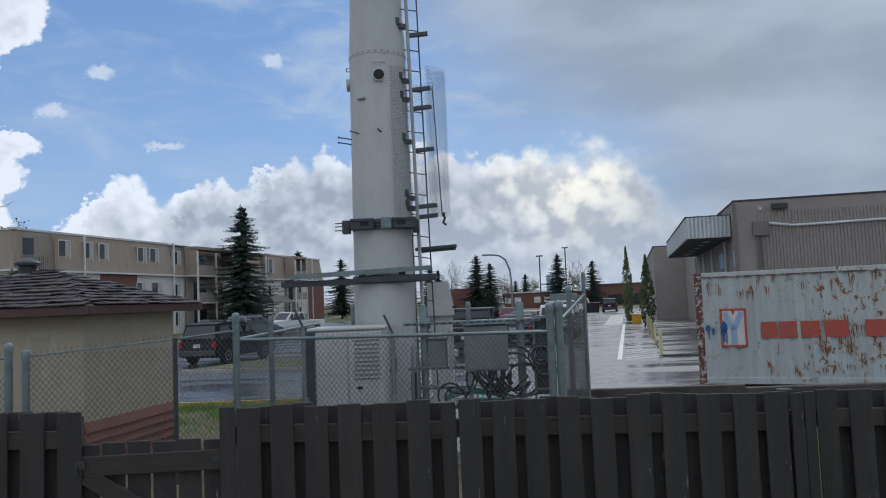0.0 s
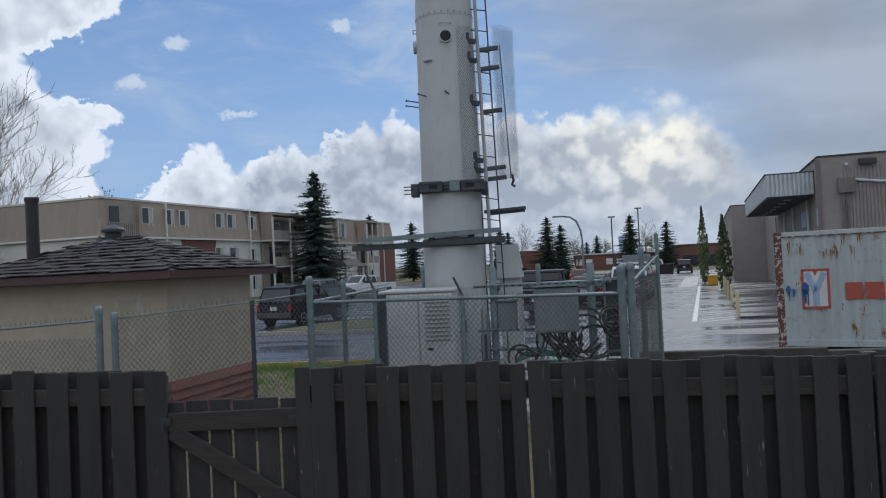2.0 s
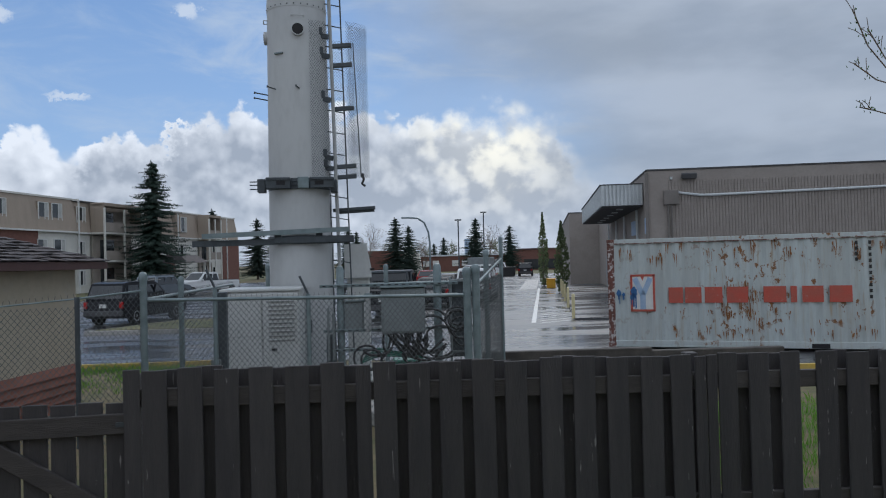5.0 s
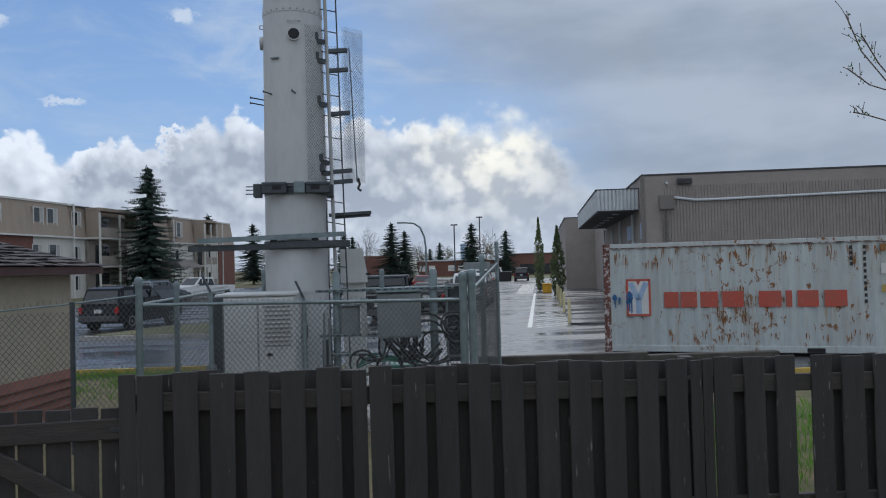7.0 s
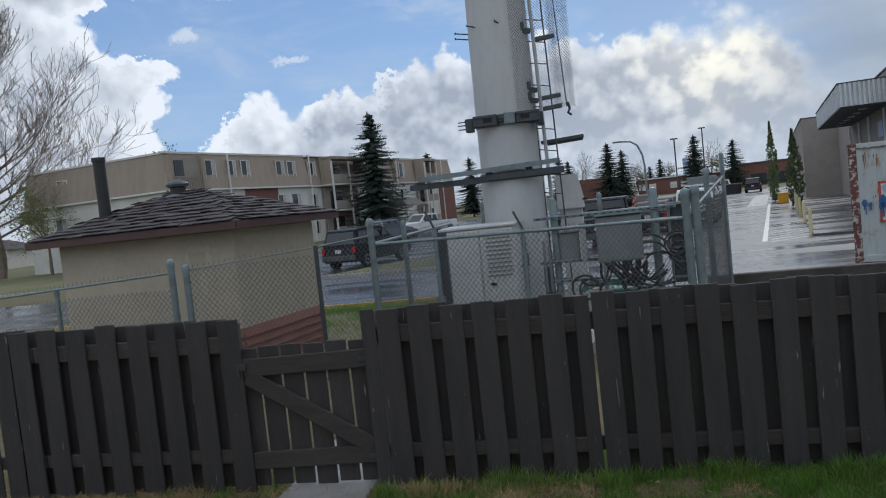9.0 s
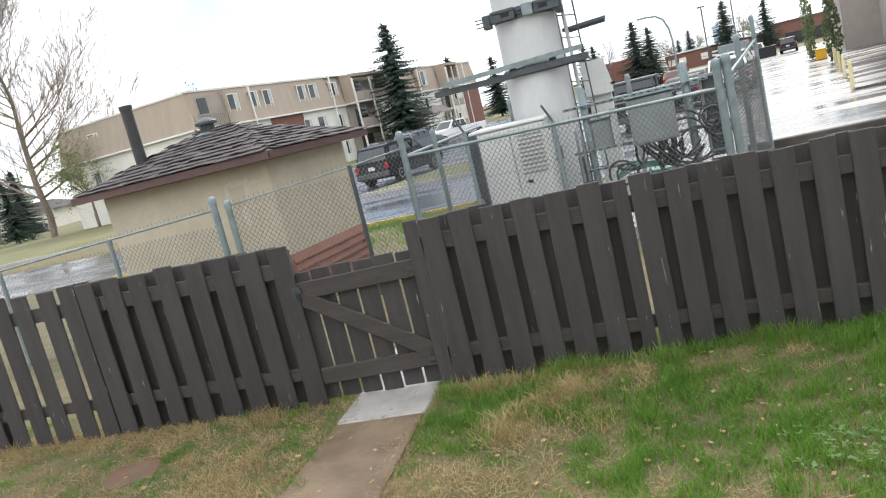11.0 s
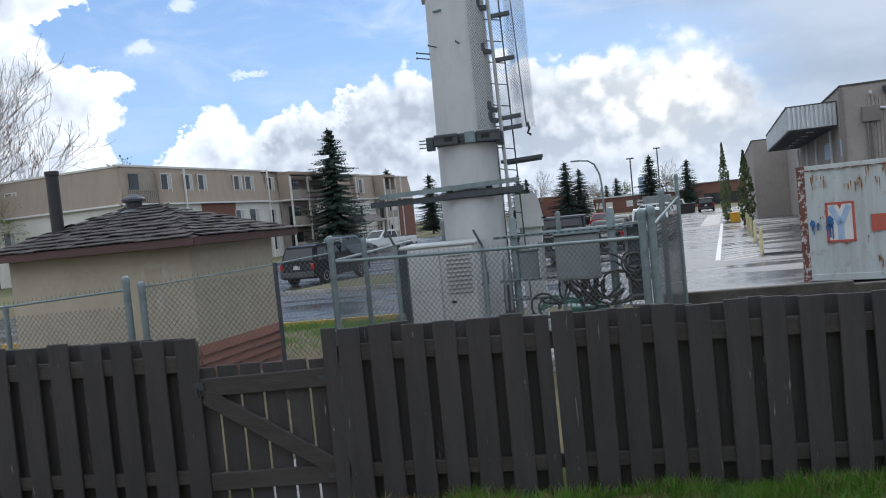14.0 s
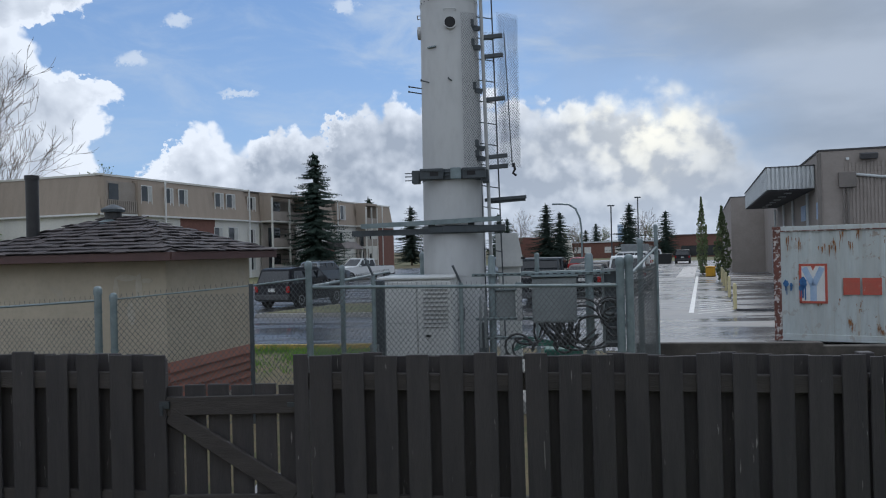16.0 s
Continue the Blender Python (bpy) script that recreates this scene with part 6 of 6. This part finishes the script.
spruce("spruce_tree", "tall dark green spruce in front of the apartments", (-21.3, 80, 0), 13.3, 4.9, 4, 1.7)
far = spruce("spruce_tree", "dark spruce on the far edge of the lot", (5.3, 130, 0), 10.0, 4.3, 9, 1.35)
for x, y, k, a in ((7.6, 131, 0.86, 40), (20.6, 140, 1.02, 80), (27.0, 140, 0.87, 200), (17.2, 165, 0.75, 120), (15.3, 168, 0.62, 20), (-1.2, 118, 0.72, 300), (-3.0, 140, 0.9, 10), (-17.2, 125, 1.0, 60), (-13.2, 122, 0.8, 160),
                   (-29, 150, 1.35, 30), (-66, 150, 1.3, 70), (-57, 62, 0.62, 70), (-61, 68, 0.75, 20), (24, 170, 0.7, 100)):
    copy_thing(far, pose(x, y, 0, 0, 0, a) @ Matrix.Diagonal((k, k, k, 1)))


def bare_tree(name, label, loc, h, seed, levels=6, spread=0.5, leaves=0, trunk=0.02, up=0.25, leaf="leaves"):
    t = thing(name, label, "tree", loc, 0, "bare trees")
    rnd = random.Random(seed)
    vs, fs, tips = [], [], []

    def limb(p, d, ln, r, lev):
        n = 3
        q = p.copy()
        dd = d.copy()
        for i in range(n):
            nd = (dd + Vector((rnd.gauss(0, 0.10), rnd.gauss(0, 0.10), rnd.gauss(0, 0.06) + 0.04 * up))).normalized()
            e = q + nd * ln / n
            ra, rb = max(r * (1 - 0.3 * i / n), h * 0.0011), max(r * (1 - 0.3 * (i + 1) / n), h * 0.0009)
            a = nd.cross(Vector((0.3, 0.5, 0.8))).normalized()
            b = nd.cross(a)
            k = len(vs)
            for c, rr in ((q, ra), (e, rb)):
                for j in range(4 if lev < 3 else 3):
                    an = 6.283 * j / (4 if lev < 3 else 3)
                    vs.append(c + (a * math.cos(an) + b * math.sin(an)) * rr)
            m = 4 if lev < 3 else 3
            for j in range(m):
                fs.append((k + j, k + (j + 1) % m, k + m + (j + 1) % m, k + m + j))
            q, dd = e, nd
            if lev > 0 and i < n - 1 and lev < levels and rnd.random() < 0.75:
                o = Vector((rnd.gauss(0, 1), rnd.gauss(0, 1), rnd.gauss(0, 0.6) + up)).normalized()
                limb(q, (dd * 0.65 + o * spread * 1.25).normalized(), ln * rnd.uniform(0.45, 0.7), rb * 0.5, lev + 1)
        if lev < levels:
            for _ in range(2 if lev else 4):
                o = Vector((rnd.gauss(0, 1), rnd.gauss(0, 1), rnd.gauss(0, 0.5) + up)).normalized()
                limb(q, (dd * 0.75 + o * spread).normalized(), ln * rnd.uniform(0.62, 0.85), rb * 0.68, lev + 1)
        else:
            tips.append(q)
    limb(Vector((0, 0, -0.1)), Vector((0.02, 0, 1)), h * 0.27, h * trunk, 0)
    bm = bmesh.new()
    tube(bm, [(0, 0, -0.1), (0, 0, h * 0.14)], h * trunk * 1.15, 8, r2=h * trunk)
    part("trunk", bm, M["bark"], t)
    k = h / max(v.z for v in vs)
    vs = [v * k for v in vs]
    tips = [v * k for v in tips]
    tagged(raw("limb", vs, fs, M["bark"], t), kind="stuff")
    if leaves:
        lv, lf = [], []
        for p in tips:
            for _ in range(leaves):
                c = p + Vector((rnd.gauss(0, 1), rnd.gauss(0, 1), rnd.gauss(0, 1))) * h * 0.022
                s = h * 0.009 * rnd.uniform(0.6, 1.4)
                a, b = Vector((rnd.gauss(0, 1), rnd.gauss(0, 1), rnd.gauss(0, 1))).normalized() * s, Vector((rnd.gauss(0, 1), rnd.gauss(0, 1), rnd.gauss(0, 1))).normalized() * s
                k = len(lv)
                lv += [c - a, c + b, c + a, c - b]
                lf.append((k, k + 1, k + 2, k + 3))
        raw("crown", lv, lf, M[leaf], t)
    return t


def leader_tree(name, label, loc, h, seed, width=0.34, twigs=7):
    """A leafless tree with one leader and rising side branches that fork into twigs."""
    t = thing(name, label, "tree", loc, 0, "bare trees")
    rnd = random.Random(seed)
    vs, fs, tv, tf = [], [], [], []

    def seg(p, q, ra, rb, m):
        V, F = (tv, tf) if m == 8 else (vs, fs)
        d = (q - p).normalized()
        a = d.cross(Vector((0.31, 0.52, 0.79))).normalized()
        b = d.cross(a)
        k = len(V)
        for c, rr in ((p, ra), (q, rb)):
            for j in range(m):
                an = 6.283 * j / m
                V.append(c + (a * math.cos(an) + b * math.sin(an)) * rr)
        for j in range(m):
            F.append((k + j, k + (j + 1) % m, k + m + (j + 1) % m, k + m + j))

    def shoot(p, d, ln, r, lev):
        n = 5 if lev == 1 else 4
        for i in range(n):
            d = (d + Vector((rnd.gauss(0, 0.10), rnd.gauss(0, 0.10), 0.09))).normalized()
            q = p + d * ln / n
            ra, rb = max(r * (1 - i / n), h * 0.0009), max(r * (1 - (i + 1) / n), h * 0.0008)
            seg(p, q, ra, rb, 5 if lev == 1 else 3)
            p = q
            if lev < 4 and i > 0 or lev < 3:
                for _ in range(2 if lev < 2 else 1):
                    o = Vector((rnd.gauss(0, 1), rnd.gauss(0, 1), rnd.gauss(0.25, 0.5))).normalized()
                    shoot(p, (d * 0.8 + o * 0.62).normalized(), ln * rnd.uniform(0.34, 0.55), rb * 0.62, lev + 1)

    p = Vector((0, 0, -0.1))
    n = 22
    for i in range(n):
        z = h * (i + 1) / n
        q = Vector((0.012 * h * math.sin(i * 0.7), 0.01 * h * math.cos(i * 0.9), z))
        seg(p, q, h * 0.0155 * (1 - i / n) ** 0.8 + 0.02, h * 0.0155 * (1 - (i + 1) / n) ** 0.8 + 0.015, 8)
        p = q
        if i >= 3:
            for _ in range(2):
                a = rnd.random() * 6.283
                up_ = 0.30 + 0.55 * i / n
                ln = h * width * (1.05 - 0.8 * (i / n)) * rnd.uniform(0.75, 1.15)
                shoot(p, Vector((math.cos(a), math.sin(a), up_)).normalized(), ln, h * 0.0065 * (1.1 - i / n), 1)
    raw("trunk", tv, tf, M["bark"], t)
    tagged(raw("crown", vs, fs, M["bark"], t), kind="stuff")
    return t


leader_tree("bare_tree", "large leafless tree with fine upright twigs", (-49.6, 58.0, 0), 19.5, 12, 0.62)
bare_tree("budding_tree", "tree with first pale green buds near the apartments", (-44, 57.0, 0), 9.0, 15, 6, 0.75, 1, 0.014, 0.1)
bt = bare_tree("bare_tree", "bare deciduous tree on the far side of the lot", (1.2, 132, 0), 9.4, 5, 5, 0.5, 0, 0.016, 0.3)
for x, y, k, a in ((23.5, 142, 1.0, 50), (-13.5, 150, 1.15, 90), (11.5, 150, 0.8, 140)):
    copy_thing(bt, pose(x, y, 0, 0, 0, a) @ Matrix.Diagonal((k, k, k, 1)))
gt = bare_tree("leafing_tree", "small tree with fresh spring leaves in the distance", (10.2, 170, 0), 8.0, 7, 5, 0.6, 4, 0.014, 0.1, "far_leaves")
for x, y, k, a in ((14, 172, 0.8, 30), (-9.5, 160, 1.0, 80), (-13, 165, 0.9, 130), (-20, 170, 1.1, 10), (31, 175, 1.0, 60), (6, 178, 1.0, 200), (20, 180, 0.9, 250), (-70, 78, 0.9, 20), (-80, 84, 1.1, 120), (-90, 100, 1.3, 200), (-58, 120, 1.2, 10), (-62.1, 112, 2.07, 10)):
    copy_thing(gt, pose(x, y, 0, 0, 0, a) @ Matrix.Diagonal((k, k, k, 1)))


def columnar(loc, h, r, seed, label):
    t = thing("columnar_tree", label, "tree", loc, group="columnar trees")
    rnd = random.Random(seed)
    bm = bmesh.new()
    tube(bm, [(0, 0, 0), (0, 0, h * 0.95)], 0.05, 6, r2=0.01)
    part("trunk", bm, M["bark"], t)
    vs, fs = [], []
    for _ in range(1200):
        z = h * rnd.uniform(0.02, 1.0)
        k = min(1.0, (1 - z / h) * 2.2) * min(1.0, 0.5 + z / h * 2)
        a, rr = rnd.random() * 6.28, r * k * math.sqrt(rnd.random())
        c = Vector((rr * math.cos(a), rr * math.sin(a), z))
        s = rnd.uniform(0.03, 0.09)
        u = Vector((rnd.gauss(0, 0.5), rnd.gauss(0, 0.5), 1)).normalized() * s * 1.5
        v = Vector((rnd.gauss(0, 1), rnd.gauss(0, 1), 0.2)).normalized() * s
        q = len(vs)
        vs += [c - u, c + v, c + u, c - v]
        fs.append((q, q + 1, q + 2, q + 3))
    raw("crown", vs, fs, M["far_leaves"], t)


columnar((14.25, 60, 0), 5.9, 0.42, 1, "narrow columnar tree with fresh leaves by the wall")
columnar((12.6, 48, 0), 4.6, 0.5, 2, "narrow columnar tree against the store wall")

# garden tree beside the yard, whose twigs reach into the view
gtree = thing("garden_tree", "budding garden tree with thin reaching twigs", "tree", (5.7, 6.0, 0.38))
tube_part("trunk", [(0, 0, -0.1), (0.05, 0, 1.2), (0, 0, 2.6), (0.1, 0, 4.2)], 0.09, M["bark"], gtree)
rnd = random.Random(14)
for ends in ([(0, 0, 2.3), (-0.7, 0, 2.85), (-1.2, 0, 3.2), (-1.5, 0, 3.55), (-1.63, 0, 3.86)], [(-0.7, 0, 2.85), (-1.2, 0.1, 2.98), (-1.42, 0.05, 3.02), (-1.56, 0.05, 3.05)],
             [(-1.2, 0, 3.2), (-1.4, 0.05, 3.28), (-1.6, 0.05, 3.42)], [(-1.0, 0, 3.05), (-1.35, 0, 3.45), (-1.50, 0, 3.70)], [(0, 0, 2.8), (-0.6, 0.2, 3.6), (-1.15, 0.2, 4.2)]):
    br = tube_part("branch", ends, 0.0055, M["bark"], gtree, 6)
    p = Vector(ends[-1])
    q = Vector(ends[-2])
    for i in range(5):
        s_ = q.lerp(p, 0.25 + i * 0.17)
        e = s_ + Vector((rnd.uniform(-0.14, 0.02), rnd.uniform(-0.06, 0.06), rnd.uniform(-0.03, 0.14)))
        tube_part("twig", [s_, s_.lerp(e, 0.5) + Vector((0, 0, 0.012)), e], 0.003, M["bark"], br, 5)
    bm = bmesh.new()
    for i in range(14):
        c_ = q.lerp(p, rnd.random()) + Vector((rnd.uniform(-0.07, 0.03), rnd.uniform(-0.04, 0.04), rnd.uniform(-0.02, 0.07)))
        box(bm, c_, (0.008, 0.008, 0.018), rz=rnd.uniform(0, 90), rx=rnd.uniform(-40, 40), taper=(0.3, 0.3))
    tagged(part("bud", bm, M["weed"], br), kind="stuff")


# ---- lawn ----
def blades(name, count, mat, seed, region, hmin, hmax, wd, keep, label, lean=0.5):
    rnd = random.Random(seed)
    vs, fs = [], []
    while len(fs) < count:
        x, y = rnd.uniform(region[0], region[1]), rnd.uniform(region[2], region[3])
        if abs(x + 1.86) < 0.29 + 0.13 * noise.noise(Vector((x * 0.2, y * 5.0, 1.0 if x > -1.86 else 8.0))) and rnd.random() < 0.985:
            continue
        if (x + 3.58) ** 2 + (y - 4.2) ** 2 < 0.04:
            continue
        k = keep(x, y)
        if rnd.random() > k:
            continue
        z = ground_z(x, y) - 0.015
        h = rnd.uniform(hmin, hmax) * (0.6 + 0.6 * k)
        a = rnd.random() * 6.283
        dx, dy = math.cos(a), math.sin(a)
        b = rnd.random() * 6.283
        l = h * rnd.uniform(0.1, lean)
        q = len(vs)
        w_ = wd * rnd.uniform(0.6, 1.3)
        mx, my = l * 0.35 * math.cos(b), l * 0.35 * math.sin(b)
        vs += [(x - dx * w_, y - dy * w_, z), (x + dx * w_, y + dy * w_, z), (x + mx + dx * w_ * 0.7, y + my + dy * w_ * 0.7, z + h * 0.6), (x + mx - dx * w_ * 0.7, y + my - dy * w_ * 0.7, z + h * 0.6), (x + l * math.cos(b), y + l * math.sin(b), z + h)]
        fs += [(q, q + 1, q + 2, q + 3), (q + 3, q + 2, q + 4)]
    tagged(raw(name, vs, fs, mat), label, "grass", kind="stuff")


def patch(x, y, s, o=0.0):
    return noise.noise(Vector((x * s + o, y * s, 3.1)))


def mask(x, y):
    """How green the lawn is, from thatch (0) to fresh grass (1)."""
    v = (0.90 if x > -1.5 else 0.55) + 0.14 * max(min(x, 1.5), -1) + 0.75 * patch(x, y, 1.25) + 0.95 * patch(x, y, 5.5, 5) - (0.22 if y > 4.6 else 0) - 0.85 * math.exp(-((x + 1.0) ** 2 / 0.22 + (y - 3.55) ** 2 / 0.25))
    return min(max(v, 0.0), 1.0)


green = lambda x, y: 0.05 + 0.95 * mask(x, y) ** 1.6
dry = lambda x, y: 0.06 + 0.94 * (1 - mask(x, y)) ** 1.8
blades("grass", 190000, M["grass"], 1, (-6.0, 3.4, 2.95, 5.6), 0.02, 0.075, 0.0028, green, "fresh green spring grass in uneven tufts", 1.1)
blades("dry_grass", 90000, M["straw"], 2, (-6.0, 3.4, 2.95, 5.2), 0.015, 0.06, 0.0030, dry, "flattened straw-coloured dead grass", 3.0)
blades("grass", 30000, M["grass"], 7, (-6.5, 4.5, -0.7, 2.95), 0.03, 0.09, 0.004, green, "fresh green grass beside the house", 1.0)
blades("dry_grass", 20000, M["straw"], 8, (-6.5, 4.5, -0.7, 2.95), 0.02, 0.06, 0.004, dry, "dead grass beside the house", 2.5)
blades("tall_grass", 16000, M["grass"], 12, (-1.55, 3.4, 2.95, 4.95), 0.06, 0.13, 0.0030, lambda x, y: mask(x, y) ** 3 * min(max(0.35 + 2.2 * patch(x, y, 3.0, 21), 0.0), 1.0), "longer green blades in the lawn", 0.9)
blades("grass", 12000, M["grass"], 15, (1.8, 6.5, 5.3, 10.5), 0.05, 0.16, 0.006, lambda x, y: 0.8, "green grass behind the fence", 0.8)
tuft = lambda x, y: max(0.0, patch(x, y, 2.3, 11)) * 1.6
blades("tall_grass", 7000, M["grass"], 3, (-1.5, 4.5, 4.72, 4.97), 0.07, 0.17, 0.0028, tuft, "taller green tufts along the fence", 0.8)
blades("dry_grass", 5000, M["straw"], 31, (-1.55, -0.3, 3.9, 4.95), 0.05, 0.12, 0.0028, lambda x, y: max(0.0, 0.1 + 1.8 * patch(x, y, 2.6, 40)), "pale standing straw beside the path", 1.6)
blades("tall_grass", 4200, M["straw"], 4, (-6, 4.5, 4.70, 4.97), 0.05, 0.14, 0.0026, tuft, "taller straw tufts along the fence", 1.2)
blades("grass", 16000, M["grass"], 5, (-7.5, -2.0, 14.2, 17.9), 0.05, 0.2, 0.008, lambda x, y: min(max(0.55 + 1.6 * patch(x, y, 0.7, 2), 0.1), 1.0), "green grass verge behind the chain-link fence", 0.7)

rnd = random.Random(6)
vs, fs = [], []
for _ in range(300):
    x, y = rnd.gauss(1.05, 0.34), rnd.gauss(3.40, 0.16)
    z = 0.38 + rnd.uniform(0.02, 0.10)
    for j in range(4):
        a = rnd.random() * 6.28
        d, s = Vector((math.cos(a), math.sin(a), rnd.uniform(-0.1, 0.5))), rnd.uniform(0.006, 0.015)
        e = Vector((-math.sin(a), math.cos(a), 0)) * s * 0.5
        c = Vector((x, y, z))
        q = len(vs)
        vs += [c, c + d * s + e, c + d * s * 2, c + d * s - e]
        fs.append((q, q + 1, q + 2, q + 3))
tagged(raw("weeds", vs, fs, M["weed"]), "clump of broad-leaved green weeds in the lawn", "weeds", kind="stuff")

# fallen leaves on the lawn
bm = bmesh.new()
for _ in range(300):
    x, y = rnd.uniform(-5.5, 2.5), rnd.uniform(3.0, 4.9)
    s = rnd.uniform(0.008, 0.022)
    box(bm, (x, y, 0.40), (s * 1.7, s, 0.002), rz=rnd.uniform(0, 180), rx=rnd.uniform(-25, 25))
tagged(part("leaf_litter", bm, M["straw"]), "scattered dry leaves on the lawn", "leaves", kind="stuff")

# house wall behind the camera
tagged(boxes("wall_south", M["aged"], None, ((0, -0.9, 2.9), (16, 0.3, 5.8))), "pale siding of the house behind", "wall", kind="structure")
